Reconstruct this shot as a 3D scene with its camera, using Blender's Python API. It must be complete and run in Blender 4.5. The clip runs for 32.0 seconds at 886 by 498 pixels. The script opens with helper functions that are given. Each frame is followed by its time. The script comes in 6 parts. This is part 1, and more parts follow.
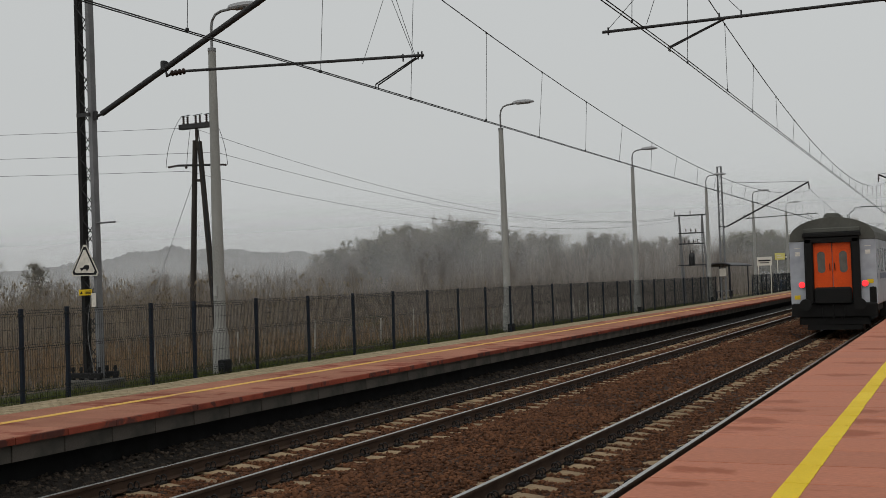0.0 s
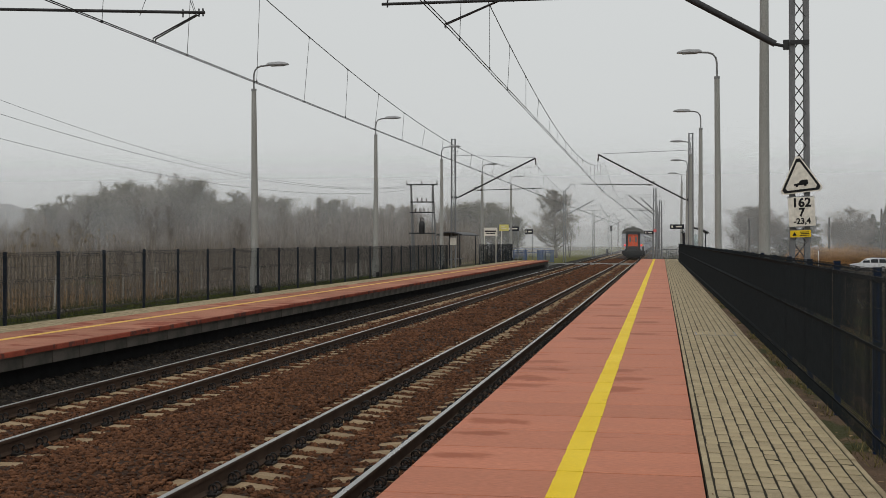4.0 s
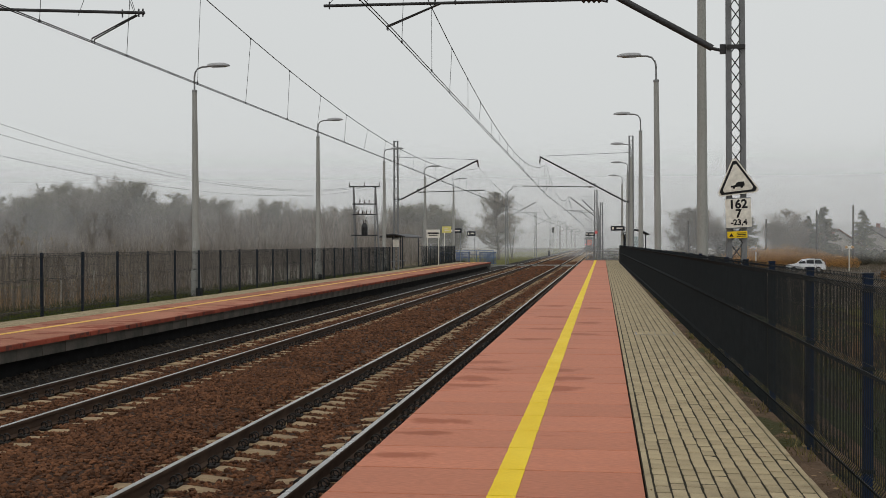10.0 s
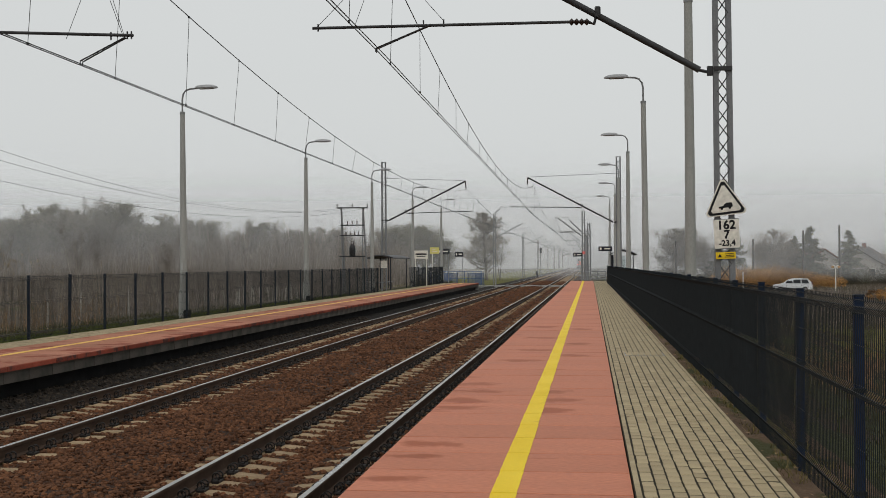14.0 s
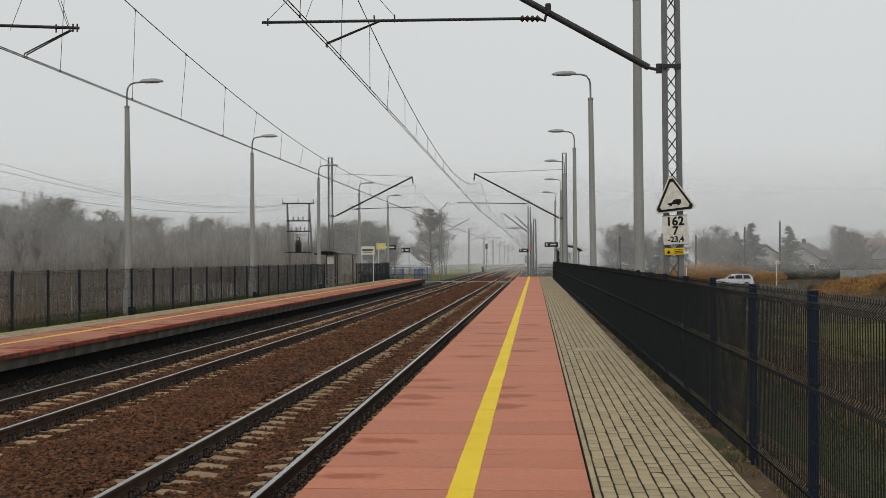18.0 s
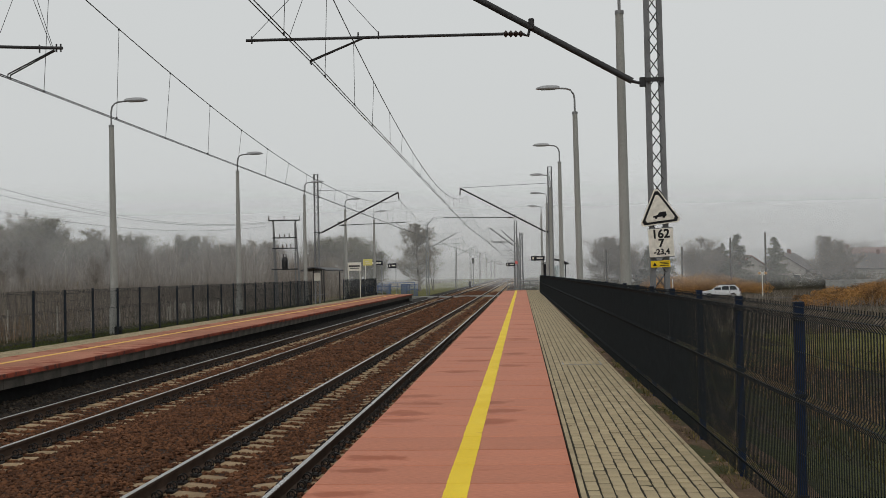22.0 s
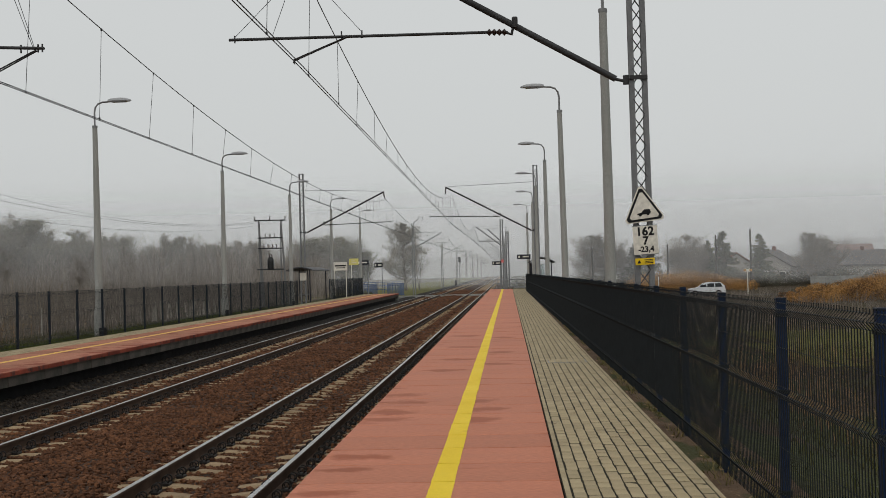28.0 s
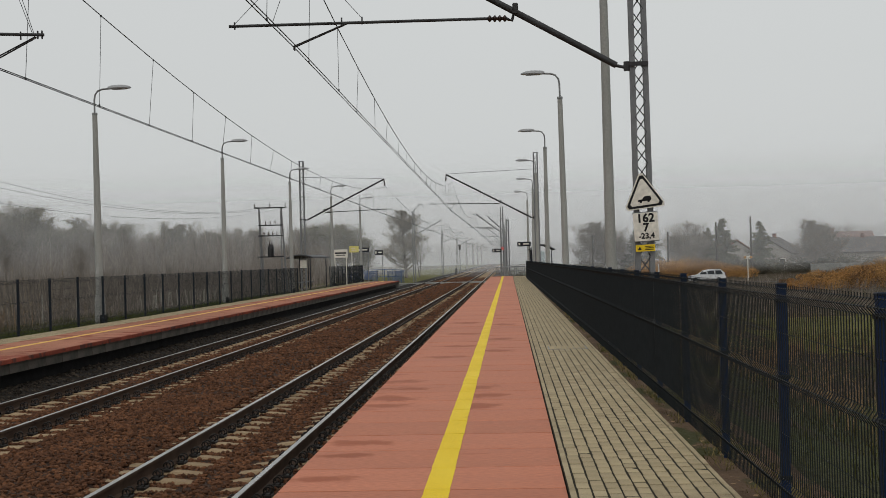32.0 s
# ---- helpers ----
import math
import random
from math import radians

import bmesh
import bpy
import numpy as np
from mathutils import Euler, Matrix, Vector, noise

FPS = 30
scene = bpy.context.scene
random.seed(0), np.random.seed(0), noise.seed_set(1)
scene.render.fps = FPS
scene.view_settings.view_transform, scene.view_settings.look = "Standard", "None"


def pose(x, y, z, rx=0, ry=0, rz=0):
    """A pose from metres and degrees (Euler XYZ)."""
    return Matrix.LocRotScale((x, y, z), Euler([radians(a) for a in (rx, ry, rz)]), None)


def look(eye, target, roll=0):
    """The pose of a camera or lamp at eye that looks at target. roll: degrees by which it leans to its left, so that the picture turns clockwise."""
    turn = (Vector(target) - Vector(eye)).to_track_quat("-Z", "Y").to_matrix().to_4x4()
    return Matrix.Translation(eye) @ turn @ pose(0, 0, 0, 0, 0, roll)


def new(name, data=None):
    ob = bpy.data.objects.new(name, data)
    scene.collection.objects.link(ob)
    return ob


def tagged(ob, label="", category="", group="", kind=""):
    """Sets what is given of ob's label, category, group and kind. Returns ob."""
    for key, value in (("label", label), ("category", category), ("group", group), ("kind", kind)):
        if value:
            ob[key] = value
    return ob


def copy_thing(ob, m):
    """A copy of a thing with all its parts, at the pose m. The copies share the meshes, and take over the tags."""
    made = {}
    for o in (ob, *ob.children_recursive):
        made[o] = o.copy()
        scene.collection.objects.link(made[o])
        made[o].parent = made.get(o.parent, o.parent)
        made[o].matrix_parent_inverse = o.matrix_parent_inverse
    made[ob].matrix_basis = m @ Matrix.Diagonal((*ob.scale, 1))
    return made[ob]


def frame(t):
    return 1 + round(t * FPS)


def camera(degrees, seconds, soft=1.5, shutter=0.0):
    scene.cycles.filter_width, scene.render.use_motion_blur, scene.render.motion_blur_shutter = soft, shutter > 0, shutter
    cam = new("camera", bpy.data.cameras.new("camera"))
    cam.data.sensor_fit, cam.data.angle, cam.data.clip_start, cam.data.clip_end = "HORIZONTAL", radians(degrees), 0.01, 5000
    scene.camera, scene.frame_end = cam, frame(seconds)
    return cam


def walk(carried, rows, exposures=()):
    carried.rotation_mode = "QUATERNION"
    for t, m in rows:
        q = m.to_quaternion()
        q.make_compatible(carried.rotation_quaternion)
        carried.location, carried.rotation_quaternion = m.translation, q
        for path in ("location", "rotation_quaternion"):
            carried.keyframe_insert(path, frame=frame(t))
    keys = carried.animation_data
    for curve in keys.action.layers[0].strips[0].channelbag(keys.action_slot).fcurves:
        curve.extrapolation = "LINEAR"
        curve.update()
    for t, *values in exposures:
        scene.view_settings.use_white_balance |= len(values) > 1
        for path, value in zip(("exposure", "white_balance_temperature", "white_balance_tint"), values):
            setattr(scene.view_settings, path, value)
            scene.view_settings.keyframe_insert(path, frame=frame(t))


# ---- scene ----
cam = camera(42.49, 32.0, soft=0.75)
PATH = [
    (0.0, pose(4.197, -3.769, 2.245, 91.65, 1.91, 24.72)),
    (0.5, pose(4.149, -3.938, 2.227, 91.58, 1.40, 22.33)),
    (1.0, pose(4.033, -4.026, 2.218, 91.83, 0.13, 17.93)),
    (1.5, pose(3.860, -4.149, 2.221, 91.89, 0.74, 15.10)),
    (2.0, pose(3.735, -4.201, 2.231, 90.97, -0.00, 12.43)),
    (2.5, pose(3.699, -4.295, 2.239, 91.03, 0.19, 11.92)),
    (3.0, pose(3.641, -4.419, 2.234, 89.96, -0.95, 11.78)),
    (3.5, pose(3.564, -4.476, 2.236, 89.55, -0.34, 11.40)),
    (5.5, pose(3.535, -4.513, 2.241, 89.80, -0.05, 9.97)),
    (6.0, pose(3.545, -4.532, 2.239, 89.73, 0.16, 9.84)),
    (6.5, pose(3.551, -4.542, 2.236, 89.75, 0.14, 9.26)),
    (7.0, pose(3.545, -4.538, 2.244, 89.79, 0.21, 9.07)),
    (7.5, pose(3.541, -4.521, 2.241, 89.86, 0.58, 9.85)),
    (8.0, pose(3.556, -4.539, 2.238, 90.03, 0.35, 10.05)),
    (8.5, pose(3.550, -4.541, 2.232, 89.88, 0.25, 9.29)),
    (9.0, pose(3.551, -4.546, 2.232, 89.64, 0.48, 9.33)),
    (9.5, pose(3.562, -4.556, 2.230, 89.71, 0.43, 8.58)),
    (10.0, pose(3.560, -4.557, 2.230, 89.72, 0.16, 7.97)),
    (10.5, pose(3.549, -4.552, 2.235, 89.35, 0.47, 7.78)),
    (11.0, pose(3.523, -4.553, 2.246, 90.05, 0.22, 7.83)),
    (11.5, pose(3.522, -4.540, 2.241, 90.70, 0.27, 7.91)),
    (12.0, pose(3.530, -4.539, 2.238, 90.70, 0.60, 7.98)),
    (12.5, pose(3.532, -4.546, 2.240, 90.59, 0.49, 7.66)),
    (13.0, pose(3.537, -4.553, 2.248, 90.58, 0.56, 7.37)),
    (13.5, pose(3.537, -4.552, 2.248, 90.69, 0.41, 7.44)),
    (14.0, pose(3.535, -4.553, 2.244, 90.76, 0.33, 7.35)),
    (14.5, pose(3.497, -4.564, 2.241, 90.75, 0.28, 7.07)),
    (16.5, pose(3.437, -4.533, 2.244, 90.51, 0.24, 5.20)),
    (17.0, pose(3.438, -4.539, 2.250, 90.65, 0.30, 4.85)),
    (17.5, pose(3.438, -4.539, 2.252, 90.62, 0.37, 4.74)),
    (18.0, pose(3.440, -4.542, 2.250, 90.53, 0.36, 4.61)),
    (18.5, pose(3.440, -4.544, 2.247, 90.38, 0.32, 4.50)),
    (19.0, pose(3.439, -4.538, 2.241, 90.31, 0.49, 4.52)),
    (19.5, pose(3.443, -4.551, 2.251, 90.36, 0.45, 4.43)),
    (20.0, pose(3.446, -4.556, 2.250, 90.55, 0.41, 4.18)),
    (20.5, pose(3.448, -4.551, 2.250, 90.81, 0.81, 3.99)),
    (21.0, pose(3.447, -4.558, 2.248, 90.72, 1.29, 3.69)),
    (21.5, pose(3.441, -4.561, 2.260, 90.98, 1.22, 3.68)),
    (22.0, pose(3.441, -4.550, 2.259, 91.27, 1.12, 3.95)),
    (22.5, pose(3.448, -4.546, 2.255, 91.42, 1.25, 3.94)),
    (23.0, pose(3.451, -4.520, 2.243, 91.38, 1.47, 4.14)),
    (23.5, pose(3.453, -4.539, 2.259, 91.50, 1.62, 4.16)),
    (24.0, pose(3.460, -4.545, 2.256, 91.51, 1.65, 4.24)),
    (24.5, pose(3.462, -4.543, 2.254, 91.49, 1.67, 4.01)),
    (25.0, pose(3.460, -4.549, 2.261, 91.55, 1.62, 3.75)),
    (25.5, pose(3.452, -4.569, 2.263, 91.47, 1.61, 3.58)),
    (27.5, pose(3.458, -4.556, 2.263, 91.31, 1.57, 3.25)),
    (28.0, pose(3.466, -4.540, 2.253, 91.21, 1.49, 3.27)),
    (28.5, pose(3.458, -4.553, 2.257, 90.97, 1.60, 3.20)),
    (29.0, pose(3.457, -4.557, 2.255, 90.86, 1.65, 3.11)),
    (29.5, pose(3.453, -4.564, 2.255, 90.72, 1.64, 2.96)),
    (30.0, pose(3.458, -4.573, 2.258, 90.73, 1.63, 3.08)),
    (30.5, pose(3.461, -4.569, 2.255, 90.56, 1.62, 3.01)),
    (31.0, pose(3.462, -4.561, 2.252, 90.60, 1.62, 3.19)),
    (31.5, pose(3.462, -4.560, 2.251, 90.65, 1.58, 3.19)),
    (32.0, pose(3.461, -4.543, 2.241, 90.58, 1.52, 3.28)),
]
walk(cam, PATH, exposures=[(0.0, -0.22), (1.0, -0.22), (2.0, -0.20), (3.0, -0.11), (5.5, 0.03), (19.0, 0.02), (21.0, -0.05), (24.0, -0.07), (32.0, -0.08)])

# ---- sky and light: an overcast, misty November day ----
world = bpy.data.worlds.new("overcast_sky")
scene.world = world
world.use_nodes = True
_n = world.node_tree.nodes
_l = world.node_tree.links
_sky = _n.new("ShaderNodeTexSky")
_sky.sky_type = "NISHITA"
_sky.sun_disc = False
_sky.sun_elevation = radians(38)
_sky.sun_rotation = radians(200)
_sky.dust_density = 6.0
_sky.air_density = 1.5
_hsv = _n.new("ShaderNodeHueSaturation")
_hsv.inputs["Saturation"].default_value = 0.12
_hsv.inputs["Value"].default_value = 0.12
_l.new(_sky.outputs[0], _hsv.inputs["Color"])
_mix = _n.new("ShaderNodeMix")
_mix.data_type = "RGBA"
_mix.inputs["Factor"].default_value = 0.80
_l.new(_hsv.outputs[0], _mix.inputs["A"])
_mix.inputs["B"].default_value = (0.705, 0.728, 0.728, 1)
_bg = _n["Background"]
_l.new(_mix.outputs["Result"], _bg.inputs["Color"])
_bg.inputs["Strength"].default_value = 1.0
sun_data = bpy.data.lights.new("sun", "SUN")
sun_data.energy = 0.7
sun_data.angle = radians(50)
sun_data.color = (1.0, 0.97, 0.93)
sun = new("sun", sun_data)
sun.matrix_basis = look((0, 0, 50), (-12, 30, 0))

# ---- materials ----
def mat(name, col, col2=None, rough=0.8, metal=0.0, scale=6.0, fine=60.0, bump=0.3, dist=0.01, vary=0.0, island=0.0,
        stain=None, stain_scale=0.6, stain_at=0.55, spec=0.18, contrast=1.0, coords="Object", stretch=None, patches=()):
    """A procedural surface: two colours mixed by coarse and fine noise, with stains, relief and a change from piece to piece."""
    m = bpy.data.materials.new(name)
    m.use_nodes = True
    nodes, links = m.node_tree.nodes, m.node_tree.links
    b = nodes["Principled BSDF"]
    b.inputs["Roughness"].default_value = rough
    b.inputs["Metallic"].default_value = metal
    b.inputs["Specular IOR Level"].default_value = spec
    if coords == "World":
        src = nodes.new("ShaderNodeNewGeometry").outputs["Position"]
    else:
        src = nodes.new("ShaderNodeTexCoord").outputs["Object"]
    if stretch:
        mp = nodes.new("ShaderNodeMapping")
        mp.inputs["Scale"].default_value = stretch
        links.new(src, mp.inputs["Vector"])
        src = mp.outputs[0]

    def noise_at(s, detail=4.0):
        t = nodes.new("ShaderNodeTexNoise")
        t.inputs["Scale"].default_value = s
        t.inputs["Detail"].default_value = detail
        links.new(src, t.inputs["Vector"])
        return t.outputs["Fac"]

    def ramp(f, lo, hi):
        r = nodes.new("ShaderNodeMapRange")
        r.inputs["From Min"].default_value, r.inputs["From Max"].default_value = lo, hi
        links.new(f, r.inputs["Value"])
        return r.outputs[0]

    def mixed(f, a, c, blend="MIX"):
        x = nodes.new("ShaderNodeMix")
        x.data_type, x.blend_type = "RGBA", blend
        if hasattr(f, "is_linked"):
            links.new(f, x.inputs["Factor"])
        else:
            x.inputs["Factor"].default_value = f
        for k, v in (("A", a), ("B", c)):
            if isinstance(v, tuple):
                x.inputs[k].default_value = (*v[:3], 1)
            else:
                links.new(v, x.inputs[k])
        return x.outputs["Result"]

    if col2 is None:
        col2 = tuple(c * 0.72 for c in col)
    coarse, grain = noise_at(scale), noise_at(fine, 3.0)
    half = 0.22 / contrast
    out = mixed(ramp(coarse, 0.5 - half, 0.5 + half), col, col2)
    out = mixed(ramp(grain, 0.3, 0.7), mixed(0.28, out, (0.0, 0.0, 0.0)), out)
    if stain:
        out = mixed(ramp(noise_at(stain_scale, 6.0), stain_at, stain_at + 0.06), out, stain)
    if patches:
        # damp patches at their places on the ground, with frayed edges
        near = None
        for px, py, rx, ry in patches:
            sub, div, size = nodes.new("ShaderNodeVectorMath"), nodes.new("ShaderNodeVectorMath"), nodes.new("ShaderNodeVectorMath")
            sub.operation, div.operation, size.operation = "SUBTRACT", "MULTIPLY", "LENGTH"
            links.new(nodes.new("ShaderNodeNewGeometry").outputs["Position"], sub.inputs[0])
            sub.inputs[1].default_value, div.inputs[1].default_value = (px, py, 0), (1 / rx, 1 / ry, 0)
            links.new(sub.outputs[0], div.inputs[0])
            links.new(div.outputs[0], size.inputs[0])
            if near is None:
                near = size.outputs["Value"]
            else:
                low = nodes.new("ShaderNodeMath")
                low.operation = "MINIMUM"
                links.new(near, low.inputs[0])
                links.new(size.outputs["Value"], low.inputs[1])
                near = low.outputs[0]
        fray = nodes.new("ShaderNodeMath")
        fray.operation = "MULTIPLY_ADD"
        frayed = nodes.new("ShaderNodeTexNoise")
        frayed.inputs["Scale"].default_value, frayed.inputs["Detail"].default_value = 4.5, 7.0
        links.new(nodes.new("ShaderNodeNewGeometry").outputs["Position"], frayed.inputs["Vector"])
        links.new(frayed.outputs["Fac"], fray.inputs[0])
        fray.inputs[1].default_value = 2.4
        links.new(near, fray.inputs[2])
        soft = ramp(fray.outputs[0], 2.20, 1.62)
        weak = nodes.new("ShaderNodeMath")
        weak.operation = "MULTIPLY"
        links.new(soft, weak.inputs[0])
        weak.inputs[1].default_value = 0.85
        out = mixed(weak.outputs[0], out, stain)
    if vary or island:
        if vary:
            rnd, amount = nodes.new("ShaderNodeObjectInfo").outputs["Random"], vary
        else:
            rnd, amount = nodes.new("ShaderNodeNewGeometry").outputs["Random Per Island"], island
        r = nodes.new("ShaderNodeMapRange")
        r.inputs["To Min"].default_value, r.inputs["To Max"].default_value = 1 - amount, 1 + amount
        links.new(rnd, r.inputs["Value"])
        h = nodes.new("ShaderNodeHueSaturation")
        links.new(r.outputs[0], h.inputs["Value"])
        links.new(out, h.inputs["Color"])
        out = h.outputs[0]
    links.new(out, b.inputs["Base Color"])
    rr = nodes.new("ShaderNodeMapRange")
    rr.inputs["To Min"].default_value, rr.inputs["To Max"].default_value = max(rough - 0.12, 0.03), min(rough + 0.12, 1)
    links.new(coarse, rr.inputs["Value"])
    links.new(rr.outputs[0], b.inputs["Roughness"])
    if bump:
        bp = nodes.new("ShaderNodeBump")
        bp.inputs["Strength"].default_value, bp.inputs["Distance"].default_value = bump, dist
        links.new(grain, bp.inputs["Height"])
        links.new(bp.outputs[0], b.inputs["Normal"])
    return m


def glow(name, col, strength):
    m = bpy.data.materials.new(name)
    m.use_nodes = True
    b = m.node_tree.nodes["Principled BSDF"]
    b.inputs["Base Color"].default_value = (*col, 1)
    b.inputs["Emission Color"].default_value = (*col, 1)
    b.inputs["Emission Strength"].default_value = strength
    return m


def clear_glass(name, tint, rough=0.05):
    m = bpy.data.materials.new(name)
    m.use_nodes = True
    b = m.node_tree.nodes["Principled BSDF"]
    b.inputs["Base Color"].default_value = (*tint, 1)
    b.inputs["Roughness"].default_value = rough
    b.inputs["Transmission Weight"].default_value = 0.9
    b.inputs["IOR"].default_value = 1.45
    return m


DAMP = ((1.85, 11.45, 0.45, 0.30), (2.08, 10.60, 0.50, 0.24), (1.95, 9.55, 0.42, 0.30), (1.96, 8.80, 0.42, 0.26), (1.97, 6.12, 0.36, 0.20), (2.0, 5.40, 0.30, 0.14),
        (3.06, 10.55, 0.26, 0.30), (3.14, 9.65, 0.28, 0.30), (3.10, 8.65, 0.26, 0.30), (1.95, 4.35, 0.40, 0.16), (2.35, 15.4, 0.55, 0.28), (2.45, 17.9, 0.50, 0.30),
        (3.25, 16.6, 0.40, 0.30), (3.25, 19.6, 0.40, 0.40), (2.45, 21.5, 0.55, 0.40), (2.2, 26.0, 0.50, 0.60), (3.3, 25.0, 0.40, 0.50))
RED_SLAB = mat("red_concrete_slab", (0.455, 0.162, 0.092), (0.525, 0.198, 0.118), rough=0.62, scale=1.6, fine=42, bump=0.35, dist=0.004,
               vary=0.08, stain=(0.255, 0.068, 0.030), stain_scale=1.15, stain_at=0.66, coords="World", stretch=(0.38, 1.7, 1), spec=0.15, patches=DAMP)
WORN_SLAB = mat("worn_red_slab", (0.40, 0.185, 0.122), (0.33, 0.145, 0.098), rough=0.9, spec=0.06, scale=1.6, fine=70, bump=0.35, dist=0.004, vary=0.14,
                stain=(0.22, 0.070, 0.046), stain_scale=1.3, stain_at=0.56, coords="World")
WORN_EDGE = mat("worn_red_slab_edge", (0.30, 0.070, 0.042), (0.185, 0.048, 0.032), rough=0.85, spec=0.08, scale=2.6, fine=60, vary=0.22,
                stain=(0.10, 0.040, 0.032), stain_scale=3.6, stain_at=0.53, coords="World", dist=0.004)
RED_EDGE = mat("red_concrete_edge", (0.33, 0.10, 0.075), (0.22, 0.055, 0.04), rough=0.75, scale=2.2, fine=60, vary=0.10,
               stain=(0.10, 0.035, 0.03), stain_scale=1.6, stain_at=0.55, coords="World", dist=0.004)
YELLOW = mat("yellow_line_paint", (0.88, 0.63, 0.012), (0.80, 0.55, 0.012), rough=0.6, scale=1.5, fine=120, bump=0.2, dist=0.002, coords="World",
             stain=(0.60, 0.38, 0.02), stain_scale=2.5, stain_at=0.68)
WORN_YELLOW = mat("worn_yellow_paint", (0.84, 0.53, 0.105), (0.72, 0.43, 0.10), rough=0.7, scale=1.2, fine=60, bump=0.2, dist=0.002, coords="World",
                  stain=(0.45, 0.22, 0.10), stain_scale=2.2, stain_at=0.62)
PAVER = mat("grey_concrete_paver", (0.425, 0.345, 0.212), (0.320, 0.255, 0.152), rough=0.85, scale=5, fine=110, bump=0.6, dist=0.004, vary=0.11, contrast=1.3)
PAVER_J = mat("grey_paver_field", (0.415, 0.338, 0.212), (0.312, 0.250, 0.153), rough=0.85, scale=5, fine=110, bump=0.6, dist=0.004, island=0.11, contrast=1.3)
SLAB_JOINT = mat("dark_slab_joint", (0.050, 0.020, 0.013), (0.032, 0.014, 0.010), rough=1, scale=2)
MOSS = mat("mossy_grass_strip", (0.070, 0.085, 0.020), (0.058, 0.048, 0.022), rough=1, scale=1.2, fine=30, bump=1.0, dist=0.03, coords="World")
PAVER_BED = mat("paver_joint_sand", (0.034, 0.026, 0.016), (0.020, 0.018, 0.010), rough=1, scale=2)
CONCRETE = mat("cast_concrete", (0.33, 0.33, 0.31), (0.24, 0.24, 0.23), rough=0.85, scale=1.4, fine=70, vary=0.08,
               stain=(0.12, 0.115, 0.10), stain_scale=0.9, stain_at=0.58, dist=0.006)
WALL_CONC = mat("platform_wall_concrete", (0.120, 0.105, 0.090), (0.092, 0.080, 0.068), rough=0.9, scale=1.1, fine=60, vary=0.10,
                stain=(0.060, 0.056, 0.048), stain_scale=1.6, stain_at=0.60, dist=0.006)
DARK_CONCRETE = mat("damp_dark_concrete", (0.115, 0.110, 0.098), (0.070, 0.068, 0.060), rough=0.9, scale=2.2, fine=60, dist=0.006)
POLE = mat("spun_concrete_pole", (0.36, 0.36, 0.335), (0.285, 0.285, 0.265), rough=0.85, scale=0.9, fine=55, dist=0.004,
           stain=(0.22, 0.215, 0.195), stain_scale=0.8, stain_at=0.58, stretch=(1.5, 1.5, 0.5))
SLEEPER = mat("concrete_sleeper", (0.345, 0.252, 0.152), (0.225, 0.158, 0.095), rough=0.9, scale=3, fine=80, vary=0.16,
              stain=(0.18, 0.11, 0.065), stain_scale=2.2, stain_at=0.60, dist=0.005)
BALLAST = mat("ballast_bed", (0.062, 0.032, 0.019), (0.034, 0.019, 0.012), rough=0.95, scale=1.6, fine=26, bump=1.0, dist=0.05, coords="World")
STONE = mat("ballast_stone", (0.132, 0.056, 0.025), (0.074, 0.032, 0.016), rough=0.85, scale=1.2, fine=40, island=0.50, coords="World", dist=0.01)
GREY_BED = mat("dark_ballast_bed", (0.026, 0.021, 0.017), (0.015, 0.013, 0.011), rough=0.95, scale=1.6, fine=26, bump=1.0, dist=0.05, coords="World")
GREY_STONE = mat("dark_ballast_stone", (0.062, 0.048, 0.036), (0.032, 0.026, 0.021), rough=0.9, scale=4, fine=40, island=0.6, coords="World", dist=0.01)
FIELD = mat("brown_fallow_field", (0.105, 0.082, 0.060), (0.066, 0.054, 0.041), rough=1, scale=0.3, fine=9, bump=1.0, dist=0.08, coords="World",
            stain=(0.048, 0.050, 0.018), stain_scale=0.14, stain_at=0.60)
SCRUB_SOIL = mat("brown_weedy_ground", (0.060, 0.036, 0.022), (0.042, 0.038, 0.016), rough=1, scale=0.4, fine=9, bump=1.0, dist=0.08, coords="World")
LAWN = mat("bright_mown_grass", (0.125, 0.120, 0.030), (0.090, 0.088, 0.026), rough=1, scale=0.25, fine=9, bump=1.0, dist=0.05, coords="World")
RAIL_SIDE = mat("rusty_rail_web", (0.078, 0.047, 0.031), (0.046, 0.028, 0.019), rough=0.85, scale=3, fine=50, dist=0.003, coords="World")
RAIL_TOP = mat("polished_rail_head", (0.46, 0.46, 0.45), (0.36, 0.355, 0.34), rough=0.30, metal=0.9, scale=2, fine=90, bump=0.06, dist=0.001, coords="World")
CLIP = mat("black_rail_clip", (0.020, 0.017, 0.015), rough=0.5, scale=9)
# near black painted in for the shade under the platform edge
VOID_SHADE = mat("edge_void_shade", (0.012, 0.012, 0.012), rough=0.9, scale=4)
GRASS = mat("autumn_field_grass", (0.048, 0.062, 0.014), (0.040, 0.034, 0.014), rough=1, scale=0.16, fine=9, bump=1.0, dist=0.08, coords="World",
            stain=(0.030, 0.019, 0.011), stain_scale=0.10, stain_at=0.50)
DIRT = mat("bare_verge_soil", (0.150, 0.095, 0.058), (0.070, 0.044, 0.026), rough=1, scale=2.2, fine=30, bump=1.0, dist=0.03, coords="World",
           stain=(0.045, 0.045, 0.015), stain_scale=1.1, stain_at=0.57)
